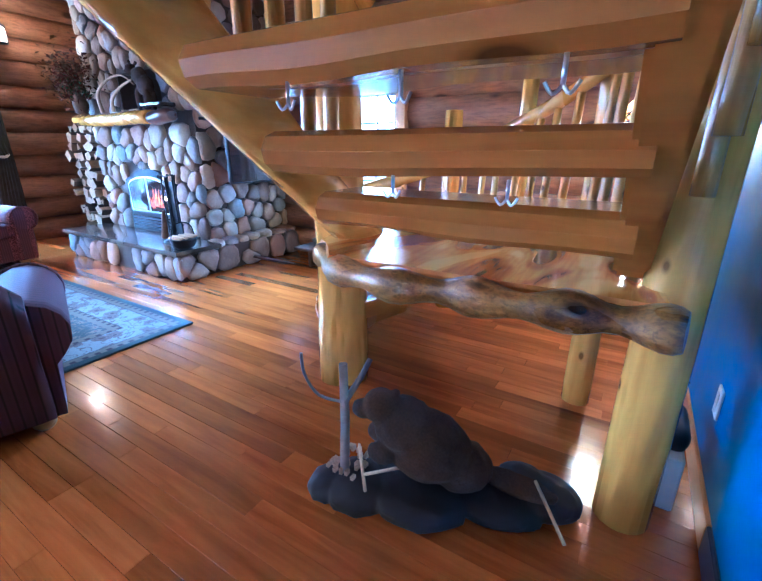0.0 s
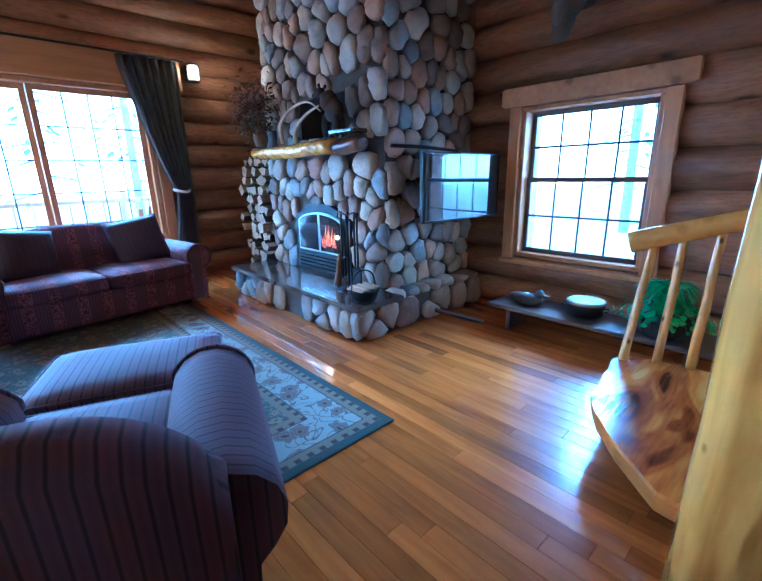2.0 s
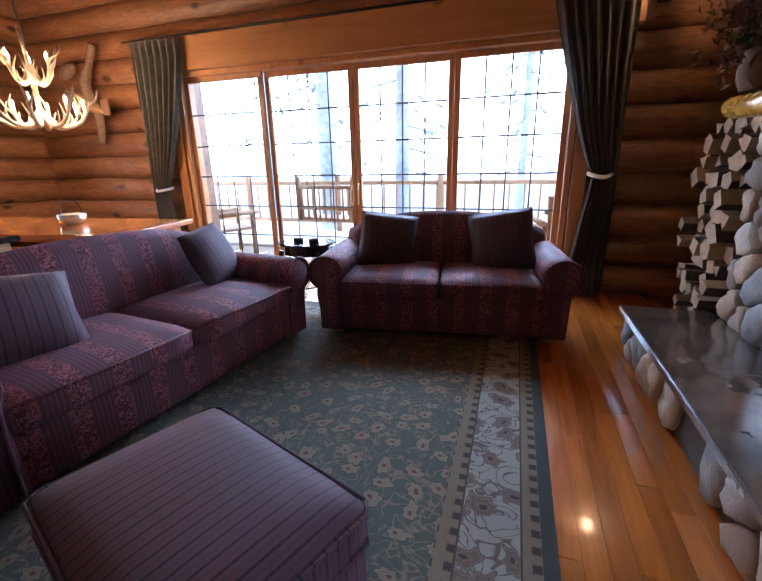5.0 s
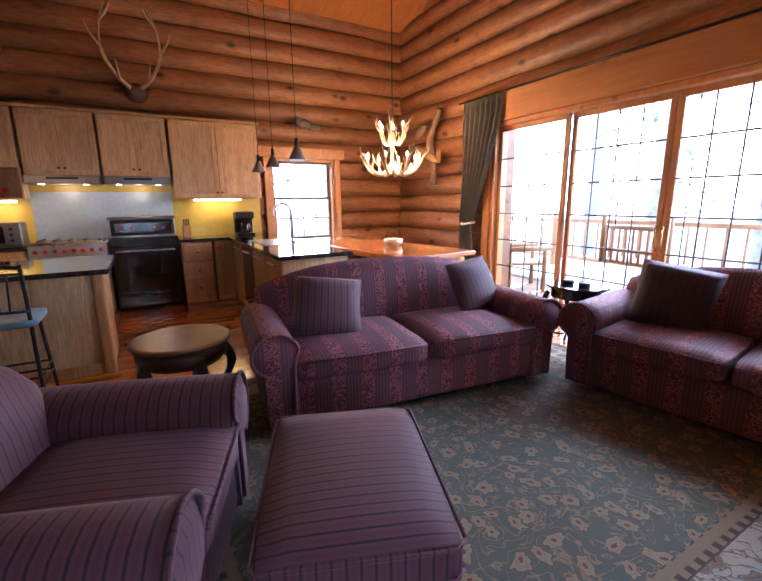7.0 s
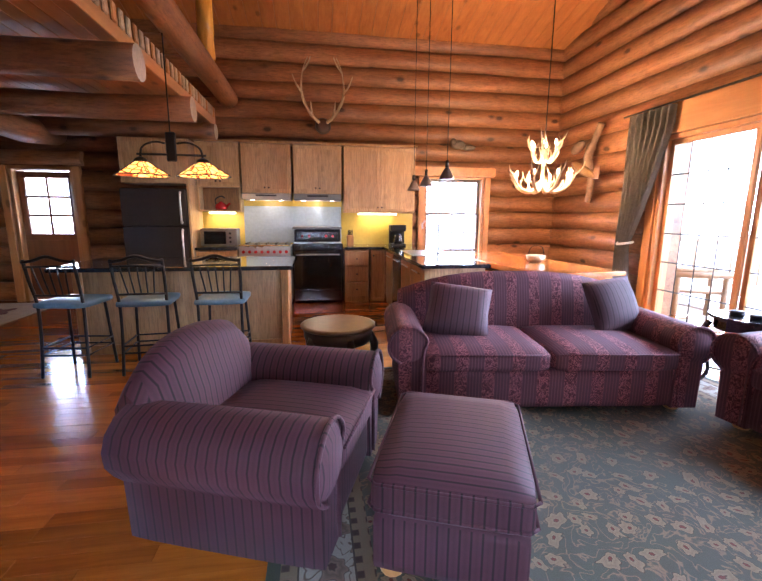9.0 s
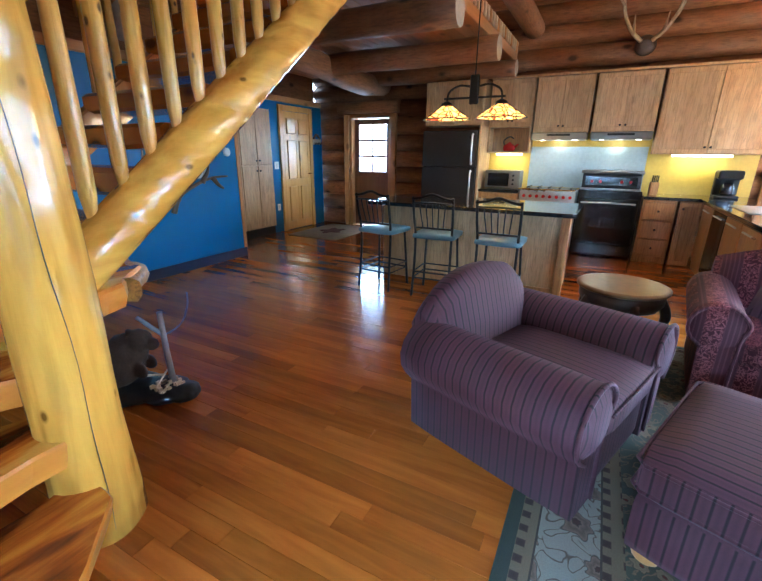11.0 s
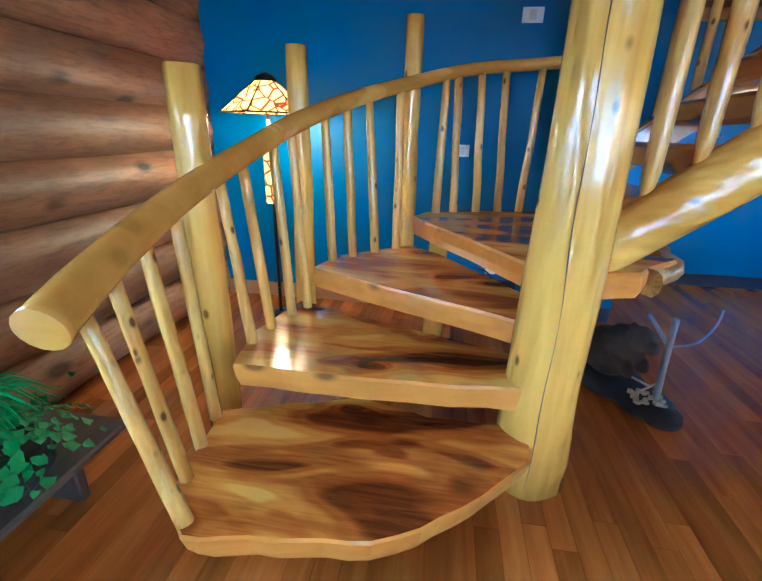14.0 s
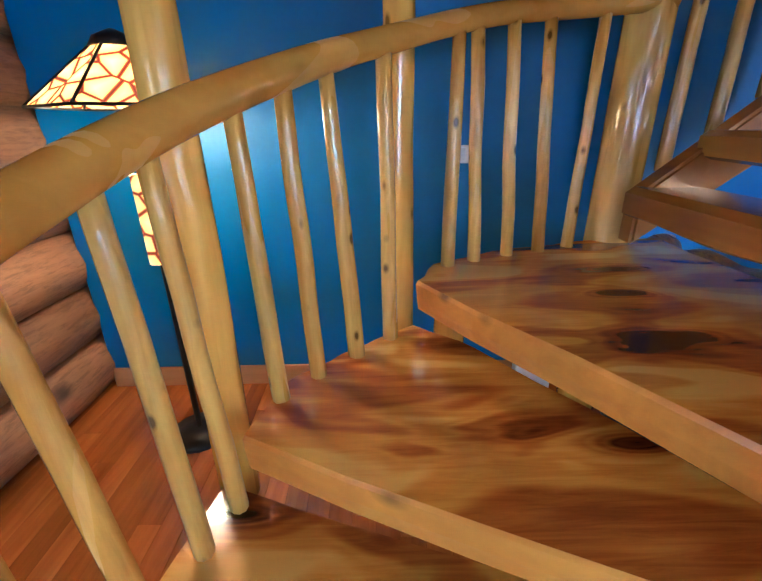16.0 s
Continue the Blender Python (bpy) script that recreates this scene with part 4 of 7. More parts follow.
# dried flowers
def leaf_cloud(rnd, n, centre, spread, size, bm):
    for i in range(n):
        c = Vector(centre) + Vector((rnd.gauss(0, spread[0]), rnd.gauss(0, spread[1]), rnd.gauss(0, spread[2])))
        a = Vector((rnd.uniform(-1, 1), rnd.uniform(-1, 1), rnd.uniform(-0.6, 1))).normalized()
        b = a.orthogonal().normalized()
        s = size * rnd.uniform(0.6, 1.3)
        vs = [bm.verts.new(c + a * s * p + b * s * q * 0.5 + a.cross(b) * s * 0.15 * abs(q)) for p, q in ((-1, 0), (0, -1), (1, 0), (0, 1))]
        bm.faces.new(vs)
    return bm


RED_LEAF = plain("dried_red_leaf", (0.10, 0.03, 0.025), 0.8, 0, 20, 0.5)
TAN_LEAF = plain("dried_tan_leaf", (0.16, 0.10, 0.06), 0.8, 0, 20, 0.5)
GREEN_LEAF = plain("green_leaf", (0.05, 0.27, 0.06), 0.5, 0, 20, 0.4)
DARK_LEAF = plain("dark_green_leaf", (0.03, 0.07, 0.025), 0.6, 0, 20, 0.4)
rnd = random.Random(21)
vase = thing("dried_bouquet", "dried flower bouquet in a wrapped vase on the mantel end", "dried flowers", (2.3, 6.4, 1.52))
part("vase", lathe(bmesh.new(), [(0.05, 0), (0.07, 0.05), (0.075, 0.1), (0.055, 0.16), (0.06, 0.18)], 16), TAN_LEAF, vase)
part("dark_foliage", leaf_cloud(rnd, 420, (0, 0.08, 0.36), (0.07, 0.15, 0.11), 0.028, bmesh.new()), RED_LEAF, vase)["kind"] = "stuff"
part("tan_sprays", leaf_cloud(rnd, 310, (0, 0.15, 0.42), (0.07, 0.2, 0.14), 0.03, bmesh.new()), TAN_LEAF, vase)["kind"] = "stuff"
part("green_sprays", leaf_cloud(rnd, 120, (0, 0.0, 0.26), (0.06, 0.12, 0.06), 0.025, bmesh.new()), DARK_LEAF, vase)
for i in range(14):
    part("stem", tube(bmesh.new(), curve_pts([(0, 0, 0.15), (rnd.gauss(0, 0.04), rnd.gauss(0.05, 0.08), 0.3), (rnd.gauss(0, 0.08), rnd.gauss(0.1, 0.17), 0.5)], 3), 0.003, 4), TAN_LEAF, vase)

# firewood stack between the chimney and the corner
BARK = plain("bark", (0.07, 0.05, 0.035), 0.9, 0, 30, 0.5, 0.8)
SPLIT = plain("split_wood", (0.34, 0.23, 0.13), 0.75, 0, 20, 0.45, 0.4)
rnd = random.Random(9)
stack = thing("firewood_stack", "tall stack of split firewood beside the chimney", "firewood", (0, 0, 0))
z = 0.03
row = 0
while z < 1.45:
    y = CY1 + 0.08 + (row % 2) * 0.04
    while y < 7.2:
        r = rnd.uniform(0.045, 0.08)
        n = rnd.choice((3, 4, 4, 5))
        ph0 = rnd.random() * 6
        x0 = 2.42 + rnd.uniform(-0.06, 0.06)
        bm = bmesh.new()
        ring0, ring1 = [], []
        for i in range(n):
            wv = ph0 + 2 * math.pi * i / n + rnd.uniform(-0.25, 0.25)
            yy, zz = max(CY1 + 0.02, y + math.cos(wv) * r), max(0.0, z + math.sin(wv) * r * 0.9)
            ring0.append(bm.verts.new((x0, yy, zz)))
            ring1.append(bm.verts.new((2.95, yy, zz)))
        bm.faces.new(ring0[::-1])
        bm.faces.new(ring1)
        for i in range(n):
            f = bm.faces.new((ring0[i], ring0[(i + 1) % n], ring1[(i + 1) % n], ring1[i]))
            f.material_index = 1 if i % 2 else 0
        bmesh.ops.recalc_face_normals(bm, faces=bm.faces)
        part("split_log", bm, [SPLIT, BARK], stack)
        y += r * 1.75
    z += 0.105
    row += 1

# ---- cloth ----
def striped_cloth(name, base, line, per_m=30.0, axis=0, floral=False):
    """Woven upholstery with narrow dark stripes; floral adds a broad band with a leafy figure."""
    m, t, p, L = nodes_of(name)
    c = t.nodes.new("ShaderNodeTexCoord")
    sep = t.nodes.new("ShaderNodeSeparateXYZ")
    L.new(c.outputs["Object"], sep.inputs[0])
    nrm = t.nodes.new("ShaderNodeSeparateXYZ")
    L.new(c.outputs["Normal"], nrm.inputs[0])
    flip = math_node(t, "GREATER_THAN", math_node(t, "ABSOLUTE", nrm.outputs[axis]), 0.72)
    pick = math_node(t, "ADD", math_node(t, "MULTIPLY", sep.outputs[axis], math_node(t, "SUBTRACT", 1.0, flip)), math_node(t, "MULTIPLY", sep.outputs[1 - axis], flip))
    wv = math_node(t, "FRACT", math_node(t, "MULTIPLY", math_node(t, "ADD", pick, 10.0), per_m))
    weave = tex_noise(t, coords(t), 260, 3)
    big = tex_noise(t, coords(t), 3, 3)
    if floral:
        band = ramp(t, [(0.0, (0, 0, 0)), (0.5, (0, 0, 0)), (0.56, (1, 1, 1)), (0.96, (1, 1, 1)), (1.0, (0, 0, 0))])
        L.new(wv, band.inputs[0])
        fine = math_node(t, "FRACT", math_node(t, "MULTIPLY", math_node(t, "ADD", pick, 10.0), per_m * 9))
        fr = ramp(t, [(0.0, (0, 0, 0)), (0.6, (0, 0, 0)), (0.7, (1, 1, 1)), (1.0, (1, 1, 1))])
        L.new(fine, fr.inputs[0])
        plainband = mix_col(t, math_node(t, "MULTIPLY", fr.outputs[0], 0.6), base, line)
        nz_ = tex_noise(t, coords(t, (1, 1, 1)), 30, 2, 0.4, 2.6)
        leaf = ramp(t, [(0.46, (0, 0, 0)), (0.5, (1, 1, 1)), (0.56, (1, 1, 1)), (0.6, (0, 0, 0))])
        L.new(nz_, leaf.inputs[0])
        figured = mix_col(t, leaf.outputs[0], (0.075, 0.012, 0.023), (0.33, 0.11, 0.12))
        col = mix_col(t, band.outputs[0], plainband, figured)
    else:
        st = ramp(t, [(0.0, (0.9, 0.9, 0.9)), (0.1, (0.9, 0.9, 0.9)), (0.2, (0, 0, 0)), (0.55, (0.25, 0.25, 0.25)), (0.9, (0, 0, 0)), (1.0, (0.9, 0.9, 0.9))])
        L.new(wv, st.inputs[0])
        col = mix_col(t, st.outputs[0], base, line)
    h = t.nodes.new("ShaderNodeHueSaturation")
    L.new(col, h.inputs["Color"])
    L.new(math_node(t, "ADD", math_node(t, "MULTIPLY", weave, 0.5), math_node(t, "ADD", math_node(t, "MULTIPLY", big, 0.3), 0.6)), h.inputs["Value"])
    L.new(h.outputs[0], p.inputs["Base Color"])
    p.inputs["Roughness"].default_value = 0.75
    p.inputs["Sheen Weight"].default_value = 0.05
    p.inputs["Sheen Roughness"].default_value = 0.4
    p.inputs["Sheen Tint"].default_value = (0.75, 0.6, 0.75, 1)
    bump(t, p, weave, 0.25, 0.002)
    return m


CHAIR_X = striped_cloth("plum_stripe_cloth", (0.080, 0.026, 0.040), (0.005, 0.002, 0.003), 27.0, 0)
CHAIR_Y = striped_cloth("plum_stripe_cloth_along", (0.080, 0.026, 0.040), (0.005, 0.002, 0.003), 27.0, 1)
SOFA_X = striped_cloth("burgundy_figured_cloth", (0.085, 0.027, 0.042), (0.17, 0.065, 0.085), 5.6, 0, True)
PILLOW = striped_cloth("dusty_plum_pillow", (0.085, 0.041, 0.056), (0.025, 0.011, 0.016), 24.0, 0)
DARKPLUM = striped_cloth("dark_plum_pillow", (0.05, 0.028, 0.045), (0.03, 0.016, 0.028), 22.0, 0)
FOOT = wood("bun_foot_wood", (0.4, 0.2, 0.06), (0.6, 0.34, 0.12), "z", 8, 0.35, 0.0, 0.2, 0.1)


def extrude_y(profile, y0, y1, n=6, puff=0.0):
    """A rounded bar whose section in x and z is given, running along y."""
    bm = bmesh.new()
    rings = []
    cx = sum(p[0] for p in profile) / len(profile)
    cz = sum(p[1] for p in profile) / len(profile)
    for j in range(n + 1):
        u = j / n
        k = 1 - puff * (2 * u - 1) ** 4
        rings.append([bm.verts.new((cx + (x - cx) * k, y0 + (y1 - y0) * u, cz + (z - cz) * k)) for x, z in profile])
    for a, b in zip(rings, rings[1:]):
        for i in range(len(profile)):
            f = bm.faces.new((a[i], a[(i + 1) % len(profile)], b[(i + 1) % len(profile)], b[i]))
            f.smooth = True
    bm.faces.new(rings[0][::-1])
    bm.faces.new(rings[-1])
    bmesh.ops.recalc_face_normals(bm, faces=bm.faces)
    return bm


def arm_profile(side, w, top, base_z, r):
    """A rolled arm: upright panel with a scroll that leans outwards."""
    pts = [(side * (w - 0.20), base_z), (side * (w - 0.03), base_z), (side * (w - 0.02), top - 2.0 * r)]
    cx, cz = side * (w - 0.04 - 0.35 * r), top - r
    for i in range(11):
        a = -0.75 + i * (math.pi + 1.2) / 10
        pts.append((cx + side * math.cos(a) * r * 1.05, cz + math.sin(a) * r))
    return pts


def couch(name, label, category, w, seats, at, turn, cloth, back_h, arm_h, cushion_cloth, depth=0.88, face=None, roll=0.1):
    """Rolled-arm seat; its front faces local -y. w: half the width."""
    ob = thing(name, label, category, at, turn)
    d = depth / 2
    face = face or cloth
    part("base", cushion(-w + 0.06, w - 0.06, -d + 0.06, d - 0.03, 0.05, 0.3, 0.03, 0), cloth, ob)
    part("skirt_panel", cushion(-w + 0.1, w - 0.1, -d + 0.035, -d + 0.1, 0.055, 0.31, 0.025, 0), face, ob)
    for s in (-1, 1):
        arm = part("arm", extrude_y(arm_profile(s, w, arm_h, 0.05, roll), -d + 0.02, d - 0.06, 8, 0.02), face, ob)
        bm = bmesh.new()
        cx, cz = s * (w - 0.04 - 0.35 * roll), arm_h - roll
        scroll = [(s * (w - 0.17), -d + 0.012, 0.08), (s * (w - 0.175), -d + 0.012, cz - 0.06)]
        scroll += [(cx + s * math.cos(a) * roll * 1.03, -d + 0.012, cz + math.sin(a) * roll) for a in (2.9, 2.4, 1.9, 1.4, 0.9, 0.4, -0.1, -0.6, -1.2)]
        tube(bm, curve_pts(scroll, 3), 0.009, 6)
        # gathered front panel inside the welt
        face_pts = [(cx + s * math.cos(a) * roll * 0.9, cz + math.sin(a) * roll * 0.88) for a in [2 * math.pi * k / 16 for k in range(16)]]
        disc = bmesh.new()
        rim = [disc.verts.new((x, -d + 0.018, z)) for x, z in face_pts]
        mid = [disc.verts.new((cx + (x - cx) * 0.7, -d + 0.0, cz + (z - cz) * 0.7)) for x, z in face_pts]
        for k in range(16):
            disc.faces.new((rim[k], rim[(k + 1) % 16], mid[(k + 1) % 16], mid[k])).smooth = True
        disc.faces.new(mid).smooth = True
        bmesh.ops.recalc_face_normals(disc, faces=disc.faces)
        part("scroll_panel", disc, face, arm)
        part("piping", bm, cloth, arm)
    # arched back
    bm = bmesh.new()
    n = 14
    rings = []
    for i in range(n + 1):
        u = -1 + 2 * i / n
        x = u * (w - 0.07)
        h = back_h - 0.16 * abs(u) ** 2.6
        sec = [(d - 0.24, 0.3), (d - 0.21, h * 0.7), (d - 0.16, h - 0.06), (d - 0.1, h - 0.005), (d - 0.03, h - 0.015), (d + 0.015, h - 0.08), (d, 0.4), (d - 0.02, 0.06), (d - 0.16, 0.06)]
        k = 0.05 * abs(u) ** 6
        rings.append([bm.verts.new((x, y + (k if j < 4 else -k * 0.4), z)) for j, (y, z) in enumerate(sec)])
    for a, b in zip(rings, rings[1:]):
        for i in range(9):
            f = bm.faces.new((a[i], a[(i + 1) % 9], b[(i + 1) % 9], b[i]))
            f.smooth = True
    bm.faces.new(rings[0])
    bm.faces.new(rings[-1][::-1])
    bmesh.ops.recalc_face_normals(bm, faces=bm.faces)
    part("backrest", bm, cloth, ob)
    sw = (2 * w - 0.34) / seats
    for i in range(seats):
        x0 = -w + 0.17 + i * sw
        c = part("seat_cushion", cushion(x0 + 0.005, x0 + sw - 0.005, -d - 0.0, d - 0.2, 0.3, 0.45, 0.05, 0.018), cushion_cloth, ob)
        bm = bmesh.new()
        tube(bm, [(x0 + 0.03, -d - 0.002, 0.425), (x0 + sw - 0.03, -d - 0.002, 0.425)], 0.006, 6)
        part("piping", bm, cloth, c)
    for x in (-w + 0.12, w - 0.12):
        for y in (-d + 0.12, d - 0.1):
            part("foot", lathe(bmesh.new(), [(0.03, 0), (0.045, 0.02), (0.045, 0.04), (0.035, 0.07)], 14, (x, y, 0)), FOOT, ob, "turned wooden bun foot")
    return ob


def throw_pillow(label, at, turn, tilt, size, mat, lean=0.0):
    bm = bmesh.new()
    n = 10
    grid = {}
    for sgn in (1, -1):
        for i in range(n + 1):
            for j in range(n + 1):
                u, v = -1 + 2 * i / n, -1 + 2 * j / n
                edge = (1 - u * u) * (1 - v * v)
                pin = 1 - 0.07 * (1 - abs(u * v))
                if sgn == -1 and (i in (0, n) or j in (0, n)):
                    grid[sgn, i, j] = grid[1, i, j]
                else:
                    grid[sgn, i, j] = bm.verts.new((u * size * (pin if abs(u) > 0.99 else 1), sgn * 0.085 * edge ** 0.45 + 0.012 * noise.noise(Vector((u * 2, v * 2, size + sgn))) * edge, v * size * 0.95))
        for i in range(n):
            for j in range(n):
                q = [grid[sgn, i, j], grid[sgn, i + 1, j], grid[sgn, i + 1, j + 1], grid[sgn, i, j + 1]]
                f = bm.faces.new(q if sgn == -1 else q[::-1])
                f.smooth = True
    ob = part("throw_pillow", bm, mat)
    ob.matrix_basis = pose(*at, 0, 0, turn) @ pose(0, 0, 0, tilt, lean, 0)
    return tagged(ob, label, "pillow", "throw pillows")


couch("armchair", "plum pinstriped armchair with rolled arms and arched back", "armchair", 0.47, 1, (0.19, 3.63, 0), 160, CHAIR_X, 0.79, 0.585, CHAIR_X, 0.86, CHAIR_Y, 0.145)
couch("sofa", "burgundy figured sofa with rolled arms and two seat cushions", "sofa", 1.0, 2, (-0.72, 5.37, 0), 83, SOFA_X, 0.86, 0.6, SOFA_X, 0.9, None, 0.12)
couch("loveseat", "dark burgundy loveseat with rolled arms before the patio door", "sofa", 0.88, 2, (0.73, 6.82, 0), 8, SOFA_X, 0.84, 0.6, SOFA_X, 0.86, None, 0.12)
throw_pillow("dusty plum striped pillow leaning on the sofa arm", (-0.80, 4.86, 0.61), 70, -44, 0.23, PILLOW, 6)
throw_pillow("dusty plum striped pillow leaning on the sofa back", (-0.74, 6.05, 0.63), 96, -24, 0.21, PILLOW, -6)
throw_pillow("dark plum pillow leaning on the loveseat back", (0.3, 6.83, 0.63), 20, -22, 0.23, DARKPLUM, 8)
throw_pillow("dark plum pillow leaning on the loveseat back", (1.16, 6.93, 0.64), -4, -20, 0.24, DARKPLUM, -10)
ottoman = thing("ottoman", "plum pinstriped ottoman on low wooden feet", "ottoman", (0.515, 4.40, 0), 158.8)
part("body", cushion(-0.36, 0.36, -0.265, 0.265, 0.05, 0.27, 0.02, 0), CHAIR_X, ottoman)
top = part("cushion", cushion(-0.375, 0.375, -0.278, 0.278, 0.265, 0.42, 0.045, 0.02), CHAIR_X, ottoman)
for z in (0.3, 0.395):
    bm = bmesh.new()
    e, f2 = 0.375, 0.278
    tube(bm, [(-e + .03, -f2, z), (e - .03, -f2, z), (e, -f2 + .03, z), (e, f2 - .03, z), (e - .03, f2, z), (-e + .03, f2, z), (-e, f2 - .03, z), (-e, -f2 + .03, z), (-e + .03, -f2, z)], 0.006, 6)
    part("piping", bm, CHAIR_Y, top)
for x in (-0.3, 0.3):
    for y in (-0.2, 0.2):
        part("foot", lathe(bmesh.new(), [(0.03, 0), (0.045, 0.02), (0.045, 0.04), (0.035, 0.07)], 14, (x, y, 0)), FOOT, ottoman, "turned wooden bun foot")

# ---- rug ----
RX0, RX1, RY0, RY1 = -2.75, 0.0, 0.0, 3.31


def rug_material():
    m, t, p, L = nodes_of("floral_wool")
    c = t.nodes.new("ShaderNodeTexCoord")
    sep = t.nodes.new("ShaderNodeSeparateXYZ")
    L.new(c.outputs["Object"], sep.inputs[0])
    ex = math_node(t, "MINIMUM", math_node(t, "SUBTRACT", sep.outputs[0], RX0), math_node(t, "SUBTRACT", RX1, sep.outputs[0]))
    ey = math_node(t, "MINIMUM", math_node(t, "SUBTRACT", sep.outputs[1], RY0), math_node(t, "SUBTRACT", RY1, sep.outputs[1]))
    e = math_node(t, "MINIMUM", ex, ey)
    wool = tex_noise(t, coords(t), 220, 3)

    def motifs(scale, petals, ground, cols, r0, dist=0.06):
        """Blossoms with petals, scattered on a ground, each with its own tint."""
        nzv = t.nodes.new("ShaderNodeTexNoise")
        nzv.inputs["Scale"].default_value = 4.0
        L.new(coords(t), nzv.inputs["Vector"])
        mixv = t.nodes.new("ShaderNodeVectorMath")
        mixv.operation = "MULTIPLY_ADD"
        L.new(nzv.outputs["Color"], mixv.inputs[0])
        mixv.inputs[1].default_value = (dist, dist, 0)
        L.new(coords(t, (1, 1, 0)), mixv.inputs[2])
        v = t.nodes.new("ShaderNodeTexVoronoi")
        v.voronoi_dimensions = "2D"
        v.inputs["Scale"].default_value = scale
        v.inputs["Randomness"].default_value = 0.7
        L.new(mixv.outputs[0], v.inputs["Vector"])
        d = t.nodes.new("ShaderNodeVectorMath")
        d.operation = "SUBTRACT"
        sc = t.nodes.new("ShaderNodeVectorMath")
        sc.operation = "SUBTRACT"
        L.new(mixv.outputs[0], sc.inputs[0])
        L.new(v.outputs["Position"], sc.inputs[1])
        s2 = t.nodes.new("ShaderNodeSeparateXYZ")
        L.new(sc.outputs[0], s2.inputs[0])
        ang = math_node(t, "ARCTAN2", s2.outputs[1], s2.outputs[0])
        pet = math_node(t, "ADD", math_node(t, "MULTIPLY", math_node(t, "COSINE", math_node(t, "MULTIPLY", ang, petals)), 0.13), 1.0)
        rr = math_node(t, "DIVIDE", v.outputs["Distance"], pet)
        r = ramp(t, [(0.0, cols[0]), (r0 * 0.22, cols[0]), (r0 * 0.26, cols[3]), (r0 * 0.34, cols[1]), (r0 * 0.6, cols[2]), (r0 * 0.92, cols[1]), (r0 * 0.98, cols[3]), (min(1, r0 * 1.06), ground)])
        L.new(rr, r.inputs[0])
        # curling stems between
        w = t.nodes.new("ShaderNodeTexNoise")
        w.inputs["Scale"].default_value, w.inputs["Detail"].default_value, w.inputs["Distortion"].default_value = scale * 0.9, 1.5, 2.4
        L.new(coords(t, (1, 1, 0)), w.inputs["Vector"])
        line = ramp(t, [(0.455, (0, 0, 0)), (0.48, (1, 1, 1)), (0.5, (1, 1, 1)), (0.525, (0, 0, 0))])
        L.new(w.outputs["Fac"], line.inputs[0])
        out = mix_col(t, math_node(t, "MULTIPLY", line.outputs[0], math_node(t, "GREATER_THAN", rr, r0 * 1.05)), r.outputs[0], cols[2])
        return out

    field = motifs(8.5, 6.0, (0.060, 0.070, 0.055), [(0.11, 0.03, 0.02), (0.20, 0.16, 0.10), (0.16, 0.12, 0.075), (0.05, 0.035, 0.025)], 0.27, 0.22)
    band = motifs(6.6, 6.0, (0.24, 0.235, 0.20), [(0.06, 0.03, 0.025), (0.17, 0.12, 0.09), (0.10, 0.075, 0.055), (0.05, 0.042, 0.035)], 0.30, 0.2)
    guard_v = t.nodes.new("ShaderNodeTexVoronoi")
    guard_v.voronoi_dimensions, guard_v.distance = "2D", "CHEBYCHEV"
    guard_v.inputs["Scale"].default_value, guard_v.inputs["Randomness"].default_value = 15.0, 0.0
    L.new(coords(t, (1, 1, 0)), guard_v.inputs["Vector"])
    gr = ramp(t, [(0.0, (0.035, 0.02, 0.018)), (0.2, (0.05, 0.03, 0.025)), (0.26, (0.15, 0.115, 0.07)), (1.0, (0.15, 0.125, 0.08))])
    L.new(guard_v.outputs["Distance"], gr.inputs[0])

    def step(edge):
        return math_node(t, "GREATER_THAN", e, edge)

    col = mix_col(t, step(0.05), (0.034, 0.042, 0.034), gr.outputs[0])
    col = mix_col(t, step(0.11), col, (0.05, 0.04, 0.032))
    col = mix_col(t, step(0.117), col, band)
    col = mix_col(t, step(0.315), col, (0.05, 0.04, 0.032))
    col = mix_col(t, step(0.322), col, gr.outputs[0])
    col = mix_col(t, step(0.39), col, field)
    h = t.nodes.new("ShaderNodeHueSaturation")
    L.new(col, h.inputs["Color"])
    L.new(math_node(t, "ADD", math_node(t, "MULTIPLY", wool, 0.6), 0.7), h.inputs["Value"])
    L.new(h.outputs[0], p.inputs["Base Color"])
    p.inputs["Roughness"].default_value = 0.95
    bump(t, p, wool, 0.5, 0.004)
    return m


tagged(part("rug", cube(RX0, RX1, RY0, RY1, 0.0, 0.014, 0.004), rug_material()), "grey-green floral wool rug with an ivory border", "rug").matrix_basis = pose(1.47, 3.66, 0, 0, 0, 0.4)

# ---- window, patio door, curtains ----
def sash_bars(bm, axis, fixed, u0, u1, z0, z1, nu, nz_, r=0.006):
    for i in range(1, nu):
        u = u0 + (u1 - u0) * i / nu
        a, b = ((u, fixed, z0), (u, fixed, z1)) if axis == "x" else ((fixed, u, z0), (fixed, u, z1))
        tube(bm, [a, b], r, 4)
    for i in range(1, nz_):
        z = z0 + (z1 - z0) * i / nz_
        a, b = ((u0, fixed, z), (u1, fixed, z)) if axis == "x" else ((fixed, u0, z), (fixed, u1, z))
        tube(bm, [a, b], r, 4)
    return bm


